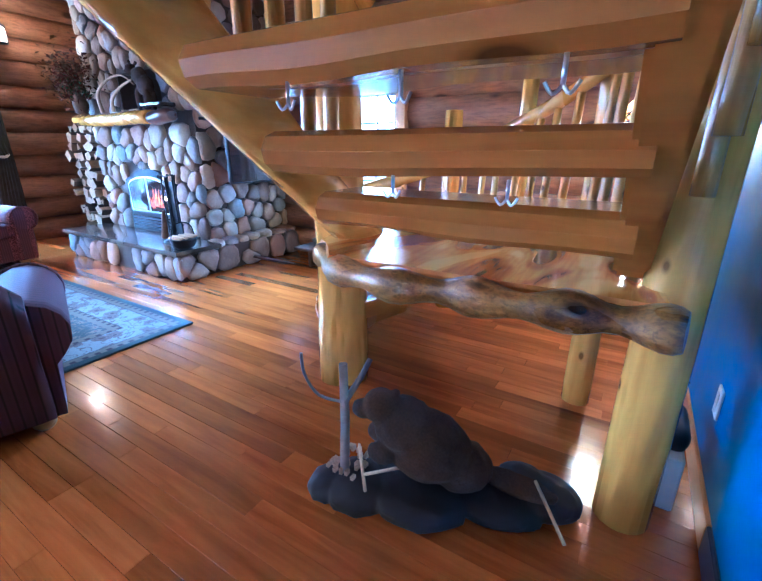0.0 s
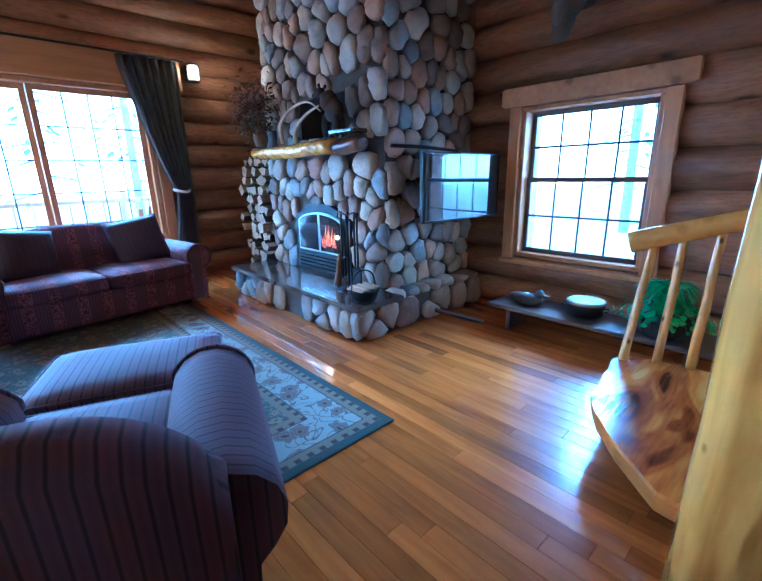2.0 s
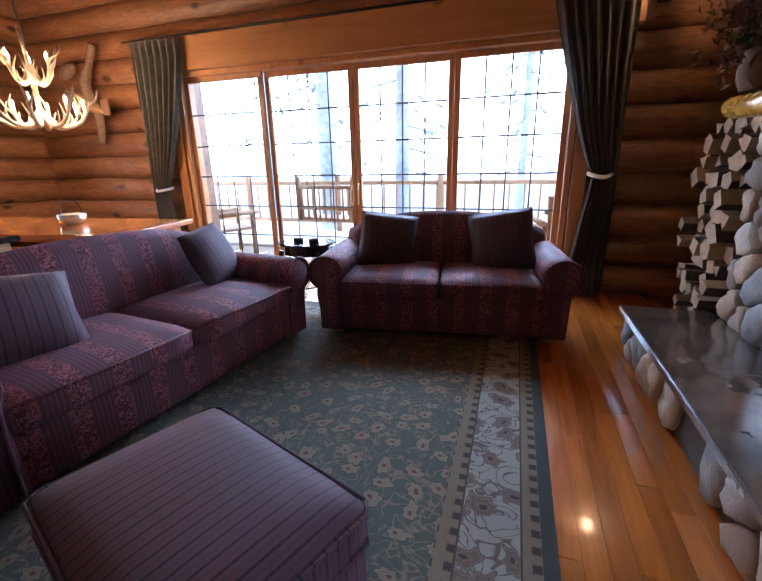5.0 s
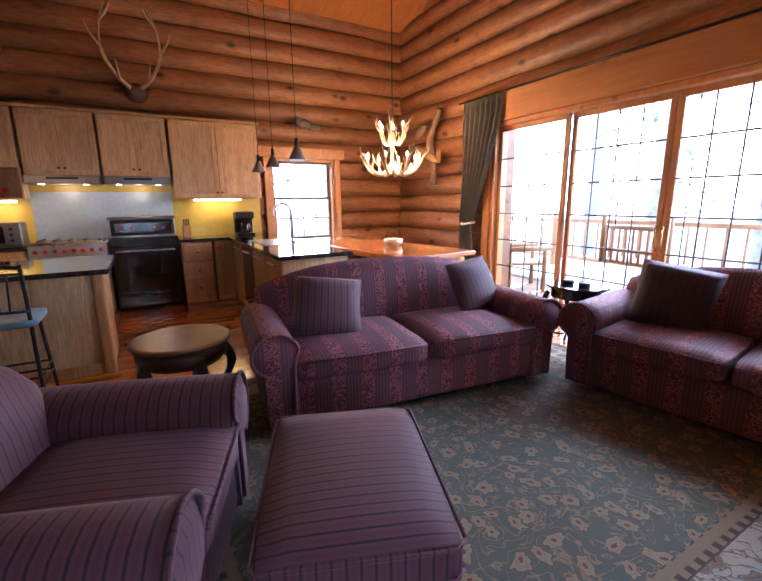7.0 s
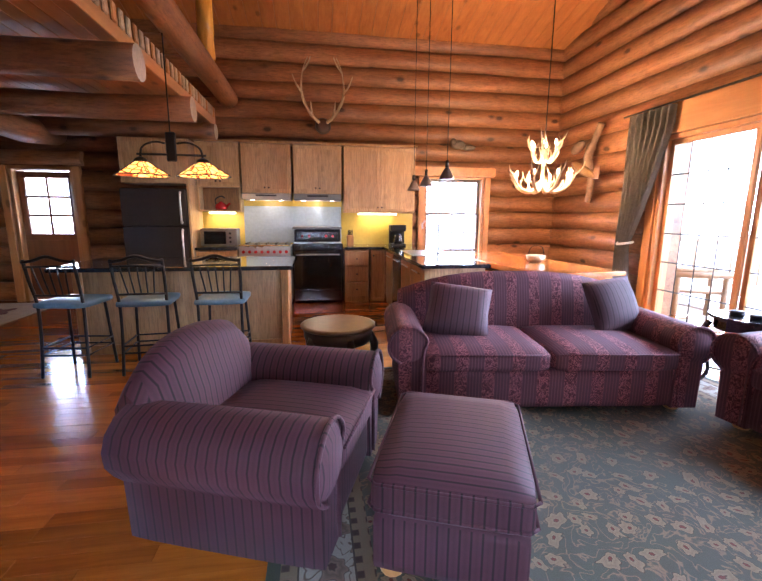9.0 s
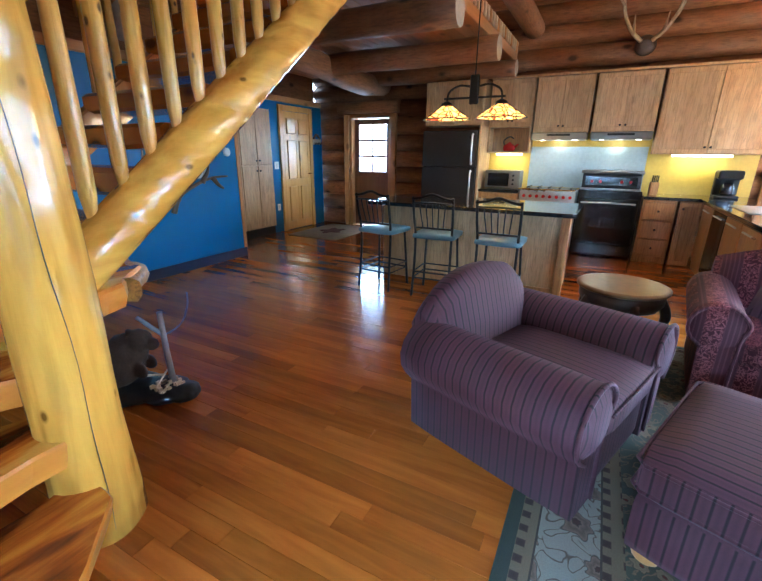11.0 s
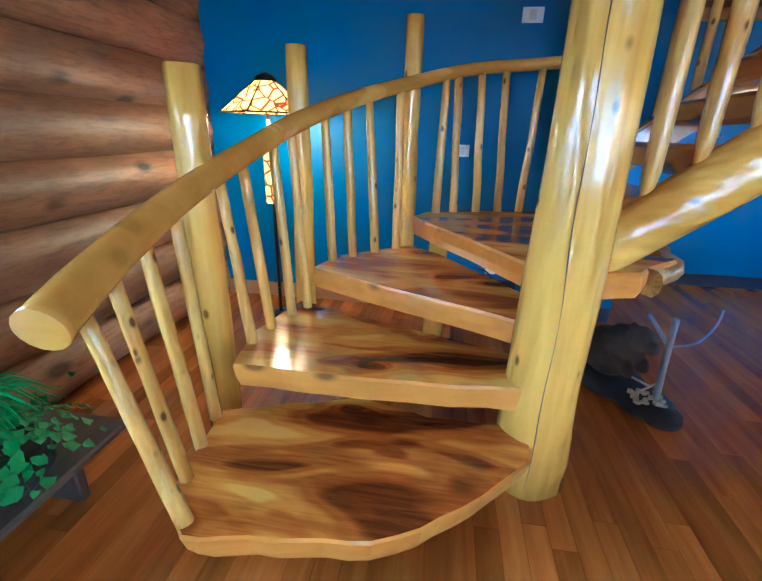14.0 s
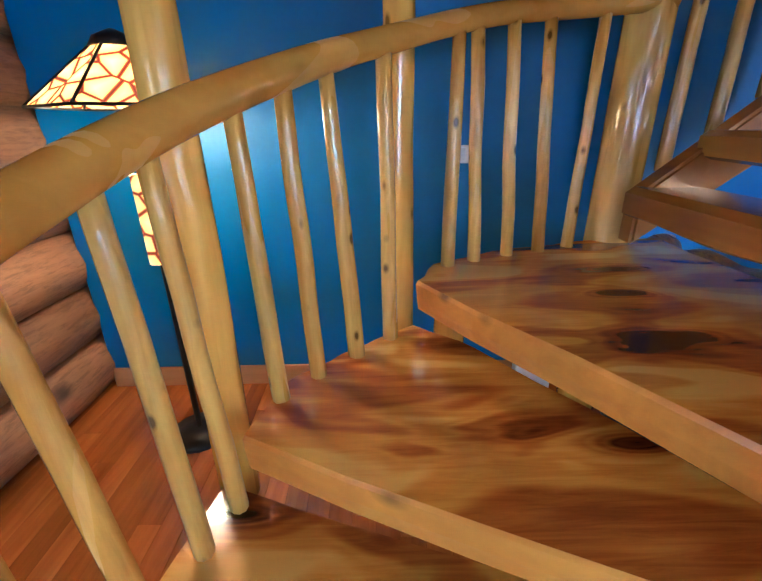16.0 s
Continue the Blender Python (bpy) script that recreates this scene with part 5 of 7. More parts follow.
def ring_frame(axis, f0, f1, u0, u1, z0, z1, w, bev=0.005):
    bm = bmesh.new()
    for a, b, c, d in ((u0, u1, z0, z0 + w), (u0, u1, z1 - w, z1), (u0, u0 + w, z0 + w, z1 - w), (u1 - w, u1, z0 + w, z1 - w)):
        if axis == "x":
            box(bm, a, b, f0, f1, c, d, bev)
        else:
            box(bm, f0, f1, a, b, c, d, bev)
    return bm


SASH = plain("brown_sash_paint", (0.11, 0.07, 0.05), 0.4)
GRID = plain("grille_bar", (0.10, 0.085, 0.07), 0.5, 0.3)


def double_hung(name, label, x, y0, y1, z0, z1, side):
    """A double-hung window in a wall across x; side: +1 if the room lies towards larger x."""
    ob = tagged(new(name), label, "", "", "structure")
    zm = z0 + (z1 - z0) * 0.53
    s = side
    part("window_frame", ring_frame("y", min(x - s * 0.2, x + s * 0.012), max(x - s * 0.2, x + s * 0.012), y0, y1, z0, z1, 0.035), TRIM_Z, ob, "pine window jamb")
    for nm, za, zb, dx in (("upper_sash", zm - 0.02, z1 - 0.035, 0.1), ("lower_sash", z0 + 0.035, zm + 0.02, 0.07)):
        xx = x - s * dx
        sash = part(nm, ring_frame("y", min(xx, xx - s * 0.03), max(xx, xx - s * 0.03), y0 + 0.036, y1 - 0.036, za, zb, 0.04), SASH, ob, "brown painted sash")
        part("pane", cube(xx - 0.004 - s * 0.015, xx - s * 0.015 + 0.004, y0 + 0.07, y1 - 0.07, za + 0.035, zb - 0.035), PANE, sash).visible_shadow = False
        part("muntins", sash_bars(bmesh.new(), "y", xx - s * 0.012 + s * 0.008, y0 + 0.075, y1 - 0.075, za + 0.04, zb - 0.04, 4, 2, 0.0095), GRID, sash, "thin window bars")
    for ya, yb in ((y0 - 0.1, y0 - 0.002), (y1 + 0.002, y1 + 0.1)):
        part("casing", cube(min(x - s * 0.03, x + s * 0.045), max(x - s * 0.03, x + s * 0.045), ya, yb, z0 - 0.02, z1, 0.006), TRIM_Z, ob)
    part("head_casing", prism([(min(x, x + s * 0.06), y0 - 0.17), (max(x, x + s * 0.06), y0 - 0.17), (max(x, x + s * 0.06), y1 + 0.17), (min(x, x + s * 0.06), y1 + 0.17)], z1 + 0.004, z1 + 0.15, 0.01), TRIM, ob)
    part("window_sill", cube(min(x - s * 0.12, x + s * 0.06), max(x - s * 0.12, x + s * 0.06), y0 - 0.12, y1 + 0.12, z0 - 0.065, z0 - 0.022, 0.008), TRIM, ob)
    return ob


double_hung("window_1", "double-hung window with a brown sash in pine casing", EAST, WIN[0], WIN[1], WIN[2], WIN[3], -1)
double_hung("window_2", "double-hung kitchen window in pine casing", WEST, SINK[0], SINK[1], SINK[2], SINK[3], 1)

patio = tagged(new("door_1"), "wide four panel glazed patio door in pine frame", "", "", "structure")
px0, px1, pz1 = PATIO[0], PATIO[1], PATIO[3]
part("door_frame", ring_frame("x", NORTH - 0.06, NORTH + 0.16, px0, px1, 0.0, pz1, 0.05), TRIM_Z, patio)
for i in range(4):
    a = px0 + 0.05 + i * (px1 - px0 - 0.1) / 4
    b = a + (px1 - px0 - 0.1) / 4
    yy = NORTH + (0.02 if i in (0, 3) else 0.06)
    pnl = part("sliding_panel", ring_frame("x", yy - 0.02, yy + 0.02, a + 0.002, b - 0.002, 0.052, pz1 - 0.052, 0.055), TRIM_Z, patio)
    part("pane", cube(a + 0.05, b - 0.05, yy - 0.003, yy + 0.003, 0.1, pz1 - 0.1), PANE, pnl).visible_shadow = False
    part("muntins", sash_bars(bmesh.new(), "x", yy - 0.01, a + 0.055, b - 0.055, 0.105, pz1 - 0.105, 4, 6, 0.008), GRID, pnl, "thin window bars")
    if i in (1, 2):
        hx = b - 0.03 if i == 1 else a + 0.03
        part("door_handle", tube(bmesh.new(), curve_pts([(hx, yy - 0.022, 0.8), (hx, yy - 0.06, 0.82), (hx, yy - 0.06, 1.0), (hx, yy - 0.022, 1.02)], 4), 0.008, 8), BRASS, pnl, "brass pull handle")
structure("trim_patio_header", "broad flat pine header over the patio door", cube(px0 - 0.5, px1 + 0.4, NORTH - 0.1, NORTH - 0.005, pz1 + 0.004, pz1 + 0.33, 0.008), TRIM)
for x in (px0 - 0.13, px1 + 0.01):
    structure("trim_patio_side", "pine side casing of the patio door", cube(x, x + 0.12, NORTH - 0.08, NORTH - 0.004, 0, pz1, 0.006), TRIM_Z)

CURTAIN = plain("grey_green_drape", (0.15, 0.135, 0.12), 0.9, 0, 140, 0.3, 0.3)


def curtain(name, x_edge, x_wall, tie_z):
    """A drape gathered to the wall side by a tieback; folds run down it."""
    ob = thing(name, "long grey-green drape tied back beside the patio door", "curtain", (0, 0, 0), 0, "patio drapes")
    bm = bmesh.new()
    nu, nv = 60, 26
    grid = []
    for j in range(nv + 1):
        z = 0.02 + (2.5 - 0.02) * j / nv
        tt = abs(z - tie_z)
        if z > tie_z:
            k = 0.32 + 0.68 * min(1, tt / 1.35) ** 0.8
        else:
            k = 0.32 + 0.2 * min(1, tt / 0.9)
        row = []
        for i in range(nu + 1):
            u = i / nu
            x = x_wall + (x_edge - x_wall) * u * k
            y = NORTH - 0.17 + 0.035 * math.sin(u * 46 + 0.7 * noise.noise(Vector((u * 4, z, 0)))) * (0.6 + 0.4 * k) - 0.03 * (1 - k)
            row.append(bm.verts.new((x, y, z)))
        grid.append(row)
    for a, b in zip(grid, grid[1:]):
        for i in range(nu):
            f = bm.faces.new((a[i], a[i + 1], b[i + 1], b[i]))
            f.smooth = True
    bmesh.ops.solidify(bm, geom=list(bm.faces), thickness=0.006)
    part("drape", bm, CURTAIN, ob)
    xt = x_wall + (x_edge - x_wall) * 0.34
    part("tieback", tube(bmesh.new(), curve_pts([(x_wall, NORTH - 0.11, tie_z + 0.04), ((x_wall + xt) / 2, NORTH - 0.25, tie_z), (xt, NORTH - 0.2, tie_z + 0.02), (xt, NORTH - 0.12, tie_z + 0.03)], 5), 0.016, 8), WHITE, ob, "pale cord tieback")
    return ob


curtain("curtain", 1.42, 2.02, 1.07)
curtain("curtain", -2.2, -2.86, 0.95)
tagged(part("curtain_rod", tube(bmesh.new(), [(px0 - 0.55, NORTH - 0.16, 2.52), (px1 + 0.42, NORTH - 0.16, 2.52)], 0.012, 8), BLACK), "dark iron curtain rod above the patio door", "curtain rod")

# sconce
AMBER = glow("warm_lit_glass", (1.0, 0.62, 0.26), 1.3)
sconce = thing("wall_sconce", "lit lantern sconce with warm glass on the log wall", "wall lamp", (2.19, NORTH - 0.2, 2.32))
part("glass_shade", lathe(bmesh.new(), [(0.05, 0), (0.065, 0.02), (0.065, 0.14), (0.05, 0.16)], 8), AMBER, sconce, "glowing panelled glass")
part("top_cap", lathe(bmesh.new(), [(0.08, 0.16), (0.07, 0.18), (0.02, 0.2)], 8), BLACK, sconce)
part("bottom_cap", lathe(bmesh.new(), [(0.03, -0.02), (0.07, -0.01), (0.07, 0.0)], 8), BLACK, sconce)
for i in range(8):
    a = 2 * math.pi * (i + 0.5) / 8
    part("rib", tube(bmesh.new(), [(0.068 * math.cos(a), 0.068 * math.sin(a), 0), (0.068 * math.cos(a), 0.068 * math.sin(a), 0.16)], 0.004, 4), BLACK, sconce)
part("wall_plate", cube(-0.05, 0.05, 0.1, 0.13, 0.0, 0.18, 0.01), BLACK, sconce)
part("bracket", tube(bmesh.new(), [(0, 0.12, 0.17), (0, 0, 0.19)], 0.01, 6), BLACK, sconce)
lamp("sconce_light", "POINT", pose(2.19, NORTH - 0.3, 2.42), 10, (1.0, 0.6, 0.28), 0.06)

# ---- east side: television, bench, plant ----
tv = thing("television", "slim black television on a swing arm beside the chimney", "television", (3.0, 4.42, 1.12), -4)
SCREEN = plain("tv_screen", (0.006, 0.008, 0.01), 0.04, 0, 20, 0.1, 0, 1.0)
part("body", cube(-0.44, 0.49, -0.015, 0.03, -0.265, 0.265, 0.006), BLACK, tv)
part("screen", cube(-0.425, 0.475, -0.019, -0.0155, -0.25, 0.25), SCREEN, tv, "glossy dark glass screen")
tagged(part("tv_arm", tube(bmesh.new(), [(2.5, 4.72, 1.44), (2.75, 4.6, 1.43), (3.0, 4.47, 1.4), (3.0, 4.46, 1.2)], 0.014, 8), BLACK), "black steel swing arm holding the television", "tv mount")

bench = thing("low_bench", "low dark plank bench under the window", "bench", (0, 0, 0))
part("plank", cube(3.0, 3.38, 2.55, 4.12, 0.17, 0.2, 0.008), BENCHWOOD, bench)
for y in (2.75, 3.95):
    part("leg", cube(3.05, 3.32, y - 0.02, y + 0.02, 0, 0.168, 0.006), BENCHWOOD, bench)
board = part("driftwood_plank", cube(-0.035, 0.035, -0.3, 0.3, 0, 0.02, 0.006), BENCHWOOD)
board.matrix_basis = pose(2.98, 4.28, 0.012, 14, 0, 40)
tagged(board, "loose weathered plank resting on the floor", "plank")
DUCK_GREY = plain("duck_paint", (0.10, 0.085, 0.07), 0.5, 0, 30, 0.5)
sculpt("duck_decoy", "carved dark duck decoy on the low bench", "decoy", [((3.18, 3.86, 0.245), (0.065, 0.13, 0.05)), ((3.18, 3.94, 0.26), (0.04, 0.07, 0.03)), ((3.18, 3.76, 0.3), (0.03, 0.035, 0.035)), ((3.18, 3.78, 0.275), (0.028, 0.03, 0.04)), ((3.18, 3.715, 0.292), (0.015, 0.04, 0.01))], DUCK_GREY, 0.05)
pot = thing("lidded_pot", "dark round pot with a pale flat lid on the bench", "pot", (3.2, 3.42, 0.2))
part("pot", lathe(bmesh.new(), [(0.09, 0), (0.12, 0.02), (0.13, 0.08), (0.125, 0.1)], 22), BLACK, pot)
part("lid", lathe(bmesh.new(), [(0.132, 0.1), (0.132, 0.115), (0.115, 0.125)], 22), plain("birch_lid", (0.45, 0.42, 0.36), 0.5), pot, "pale birch lid")
for s in (-1, 1):
    part("handle", tube(bmesh.new(), curve_pts([(0, s * 0.12, 0.08), (0.03, s * 0.16, 0.07), (-0.03, s * 0.16, 0.07), (0, s * 0.12, 0.06)], 4), 0.006, 6), BLACK, pot)
rnd = random.Random(31)
plant = thing("potted_fern", "bright green bushy plant in a dark wicker basket", "plant", (3.16, 2.92, 0.2))
WICKER = plain("dark_wicker", (0.03, 0.028, 0.028), 0.7, 0, 40, 0.5)
part("basket", lathe(bmesh.new(), [(0.11, 0), (0.15, 0.05), (0.16, 0.12), (0.15, 0.13)], 18), WICKER, plant)
for i in range(16):
    a = 2 * math.pi * i / 16
    part("wicker_strand", tube(bmesh.new(), curve_pts([(0.12 * math.cos(a), 0.12 * math.sin(a), 0.01), (0.165 * math.cos(a + .2), 0.165 * math.sin(a + .2), 0.07), (0.16 * math.cos(a + .1), 0.16 * math.sin(a + .1), 0.13)], 3), 0.006, 5), WICKER, plant)
bm = bmesh.new()
for i in range(900):
    th, r = rnd.random() * 6.283, abs(rnd.gauss(0, 0.12))
    c = Vector((math.cos(th) * r, math.sin(th) * r, 0.12 + 0.24 * math.exp(-(r / 0.16) ** 2) * rnd.random() ** 0.4))
    nrm = Vector((math.cos(th) * r * 3, math.sin(th) * r * 3, 0.7 + rnd.gauss(0, 0.35))).normalized()
    a = nrm.orthogonal().normalized()
    b = nrm.cross(a)
    s = rnd.uniform(0.012, 0.022)
    w0 = rnd.random() * 6.28
    vs = [bm.verts.new(c + (a * math.cos(w0 + w) + b * math.sin(w0 + w)) * s * k + nrm * 0.004 * (k > 1)) for w, k in ((0, 1.2), (1.2, 0.9), (2.1, 1.1), (3.1, 0.5), (4.2, 1.1), (5.1, 0.9))]
    bm.faces.new(vs)
part("leaves", bm, GREEN_LEAF, plant)
bm = bmesh.new()
for i in range(70):
    th = rnd.random() * 6.283
    ln = rnd.uniform(0.13, 0.22)
    pts = curve_pts([(0, 0, 0.14), (math.cos(th) * ln * 0.5, math.sin(th) * ln * 0.5, 0.34), (math.cos(th) * ln, math.sin(th) * ln, 0.27)], 4)
    tube(bm, pts, [0.006, 0.008, 0.009, 0.009, 0.008, 0.006, 0.005, 0.003, 0.001], 4, 0, 0, True, 0, None, 0.3)
part("fronds", bm, GREEN_LEAF, plant)

# ---- kitchen ----
KX = WEST + 0.06
YELLOW = plain("yellow_backsplash", (0.50, 0.36, 0.06), 0.4)
structure("trim_backsplash", "yellow painted backsplash behind the counter", cube(KX - 0.05, KX, 2.1, 5.4, 0.83, 1.62), YELLOW)


def knob(parent, x, y, z, r=0.013):
    part("knob", lathe(bmesh.new(), [(r * 0.4, -0.02), (r * 0.5, -0.012), (r, -0.006), (r, 0.004), (r * 0.6, 0.008)], 10, (0, 0, 0)), BLACK, parent, "small dark knob").matrix_basis = pose(x, y, z, 0, 90, 0)


def cabinet(name, label, x0, x1, y0, y1, z0, z1, doors, mat, knob_z, drawers=0, group="kitchen cabinets", stile=0.05):
    """A cabinet whose doors face +x."""
    ob = thing(name, label, "cabinet", (0, 0, 0), 0, group)
    part("body", cube(x0, x1, y0 + 0.002, y1 - 0.002, z0, z1, 0.004), mat, ob)
    if drawers:
        h = (z1 - z0 - 0.1) / drawers
        for i in range(drawers):
            za = z0 + 0.08 + i * h
            d = part("drawer", cube(x1 + 0.001, x1 + 0.02, y0 + 0.02, y1 - 0.02, za + 0.008, za + h - 0.008, 0.006), mat, ob)
            knob(d, x1 + 0.03, (y0 + y1) / 2, za + h / 2)
        return ob
    w = (y1 - y0 - 0.02) / doors
    for i in range(doors):
        a = y0 + 0.01 + i * w
        d = part("door", cube(x1 + 0.001, x1 + 0.014, a + 0.004, a + w - 0.004, z0 + 0.012, z1 - 0.012, 0.003), mat, ob)
        part("door_frame", ring_frame("y", x1 + 0.0145, x1 + 0.024, a + 0.004, a + w - 0.004, z0 + 0.012, z1 - 0.012, stile, 0.003), mat, d)
        ky = a + w - 0.03 if (i == 0 and doors > 1) else a + 0.03
        knob(d, x1 + 0.034, ky, knob_z)
    return ob


UP = -4.39
for y0, y1, z0 in ((1.25, 2.14, 1.7), (2.17, 2.77, 1.68), (2.79, 3.5, 1.6), (3.52, 4.24, 1.6), (4.26, 5.37, 1.33)):
    cabinet("upper_cabinet", "pale hickory wall cabinet with two panel doors", WEST + 0.1, UP if y0 > 2.15 else -4.2, y0, y1, z0, 2.3, 2, HICKORY, z0 + 0.08)
structure("trim_cabinet_top", "pale crown board on the wall cabinets", cube(WEST + 0.1, UP + 0.04, 2.17, 5.39, 2.303, 2.335, 0.006), HICKORY)
# open nook with kettle, between fridge and hoods
nook = thing("open_shelf", "open hickory nook under the wall cabinet", "shelf", (0, 0, 0))
part("side", cube(WEST + 0.1, UP, 2.17, 2.195, 1.33, 1.678, 0.003), HICKORY, nook)
part("side", cube(WEST + 0.1, UP, 2.745, 2.77, 1.33, 1.678, 0.003), HICKORY, nook)
part("shelf", cube(WEST + 0.1, UP, 2.197, 2.743, 1.33, 1.355, 0.003), HICKORY, nook)
part("back", cube(WEST + 0.1, WEST + 0.12, 2.197, 2.743, 1.357, 1.678), HICKORY_DARK, nook)
RED = plain("red_enamel", (0.45, 0.02, 0.02), 0.2, 0, 20, 0.1, 0, 0.5)
kettle = thing("kettle", "red enamel kettle in the open nook", "kettle", (UP - 0.14, 2.46, 1.356))
part("body", lathe(bmesh.new(), [(0.075, 0), (0.09, 0.03), (0.08, 0.075), (0.035, 0.105), (0.012, 0.125)], 20), RED, kettle)
part("handle", tube(bmesh.new(), curve_pts([(0, -0.07, 0.08), (0, -0.08, 0.15), (0, 0, 0.2), (0, 0.06, 0.17)], 5), 0.009, 8), BLACK, kettle)
part("spout", tube(bmesh.new(), [(0, 0.07, 0.05), (0, 0.13, 0.1)], [0.02, 0.012], 8), RED, kettle)
HOOD_STEEL = plain("smoked_hood_steel", (0.22, 0.21, 0.20), 0.35, 0.9)
for y0, y1 in ((2.8, 3.49), (3.53, 4.23)):
    hood = thing("range_hood", "steel range hood with two lit lamps", "range hood", (0, 0, 0), 0, "range hoods")
    part("canopy", cube(WEST + 0.1, -4.25, y0, y1, 1.5, 1.595, 0.01), HOOD_STEEL, hood)
    part("vent_slot", cube(-4.249, -4.246, y0 + 0.2, y1 - 0.2, 1.55, 1.575), BLACK, hood)
    for y in (y0 + 0.14, y1 - 0.14):
        part("lamp_lens", lathe(bmesh.new(), [(0.03, -0.006), (0.03, 0)], 14, (-4.33, y, 1.499)), glow("hood_lamp", (1.0, 0.85, 0.6), 6.0), hood, "glowing lamp lens")
    lamp("hood_light", "POINT", pose(-4.36, (y0 + y1) / 2, 1.46), 2, (1.0, 0.8, 0.5), 0.05)
for y0, y1 in ((2.3, 2.65), (4.5, 5.1)):
    u = tagged(part("under_cabinet_light", cube(-4.6, -4.45, y0, y1, 1.30, 1.325, 0.005), glow("strip_lamp", (1.0, 0.83, 0.5), 4.0)), "glowing strip light under the wall cabinet", "strip light", "under-cabinet lights")
    lamp("strip_light", "AREA", pose(-4.52, (y0 + y1) / 2, 1.295), 0.9, (1.0, 0.8, 0.45), 0.12, 0.35)
# the blue of the reflected window sky is put into the steel's colour
tagged(part("steel_backsplash", cube(KX + 0.002, KX + 0.012, 2.76, 4.24, 0.86, 1.42, 0.002), plain("sky_tinted_steel", (0.36, 0.44, 0.50), 0.4, 0.3)), "tall stainless panel behind the ranges", "backsplash")

# refrigerator
fr = thing("refrigerator", "dark brown top-freezer refrigerator", "refrigerator", (0, 0, 0))
part("body", cube(WEST + 0.12, -4.06, 1.3, 2.12, 0.02, 1.63, 0.01), DARK_STEEL, fr)
for z0, z1 in ((0.08, 1.12), (1.13, 1.62)):
    d = part("door", cube(-4.058, -4.0, 1.3, 2.12, z0, z1, 0.012, 2), DARK_STEEL, fr)
    part("handle", tube(bmesh.new(), curve_pts([(-4.0, 2.06, z0 + (0.5 if z0 < 1 else 0.05)), (-3.955, 2.06, z0 + (0.52 if z0 < 1 else 0.07)), (-3.955, 2.06, z1 - 0.08), (-4.0, 2.06, z1 - 0.05)], 4), 0.014, 8), STEEL, d, "bright steel handle")
tagged(part("fridge_panel", cube(WEST + 0.1, -4.02, 2.135, 2.165, 0, 1.69, 0.004), HICKORY), "tall hickory side panel beside the refrigerator", "panel")
cabinet("base_cabinet", "hickory base cabinet with one drawer beside the refrigerator", WEST + 0.1, -4.1, 2.17, 2.74, 0.0, 0.79, 1, HICKORY_DARK, 0.7)
CT = 0.83
tagged(part("countertop", cube(WEST + 0.08, -4.06, 2.17, 2.74, 0.793, CT, 0.006), GRANITE), "dark granite counter beside the refrigerator", "countertop")
toaster = thing("toaster_oven", "silver toaster oven with a dark glass door", "toaster oven", (-4.38, 2.46, CT))
part("body", cube(-0.14, 0.14, -0.25, 0.25, 0.01, 0.26, 0.012), HOOD_STEEL, toaster)
part("door", cube(0.141, 0.15, -0.2, 0.1, 0.04, 0.22, 0.004), BLACK_GLOSS, toaster, "dark glass door")
for z in (0.07, 0.13, 0.19):
    part("knob", lathe(bmesh.new(), [(0.018, 0), (0.015, 0.02)], 12), BLACK, toaster).matrix_basis = pose(0.141, 0.16, z, 0, 90, 0)
# gas cooktop and range
cook = thing("gas_range", "stainless gas cooktop range with red knobs", "range", (0, 0, 0))
part("body", cube(WEST + 0.1, -4.08, 2.755, 3.48, 0.02, 0.84, 0.008), STEEL, cook)
part("top_grate", cube(WEST + 0.16, -4.12, 2.78, 3.46, 0.842, 0.862, 0.004), BRASS, cook)
for i in range(8):
    part("knob", lathe(bmesh.new(), [(0.024, 0), (0.02, 0.03)], 12), RED, cook, "red control knob").matrix_basis = pose(-4.08, 2.82 + i * 0.085, 0.765, 0, 90, 0)
for i in range(5):
    part("burner_bar", tube(bmesh.new(), [(-4.6, 2.84 + i * 0.14, 0.875), (-4.14, 2.84 + i * 0.14, 0.875)], 0.008, 6), BLACK, cook)
rg = thing("electric_range", "black electric range with a raised control panel", "range", (0, 0, 0))
part("body", cube(WEST + 0.1, -4.1, 3.5, 4.23, 0.02, 0.88, 0.008), BLACK_GLOSS, rg)
part("oven_door", cube(-4.099, -4.06, 3.52, 4.21, 0.2, 0.78, 0.012, 2), BLACK_GLOSS, rg, "glossy black oven door")
part("oven_handle", tube(bmesh.new(), curve_pts([(-4.06, 3.58, 0.72), (-4.03, 3.6, 0.725), (-4.03, 4.13, 0.725), (-4.06, 4.15, 0.72)], 3), 0.011, 8), STEEL, rg)
part("drawer", cube(-4.099, -4.065, 3.52, 4.21, 0.04, 0.19, 0.01), BLACK_GLOSS, rg)
part("control_panel", cube(WEST + 0.12, -4.3, 3.52, 4.21, 0.882, 1.08, 0.02, 2), BLACK, rg)
part("control_face", cube(-4.299, -4.294, 3.56, 4.17, 0.93, 1.04), BLACK_GLOSS, rg, "glossy black control face")
for y in (3.64, 3.74, 3.99, 4.09):
    part("control_dial", lathe(bmesh.new(), [(0.02, 0), (0.018, 0.018)], 12), RED, rg, "red ringed dial").matrix_basis = pose(-4.294, y, 0.98, 0, 90, 0)
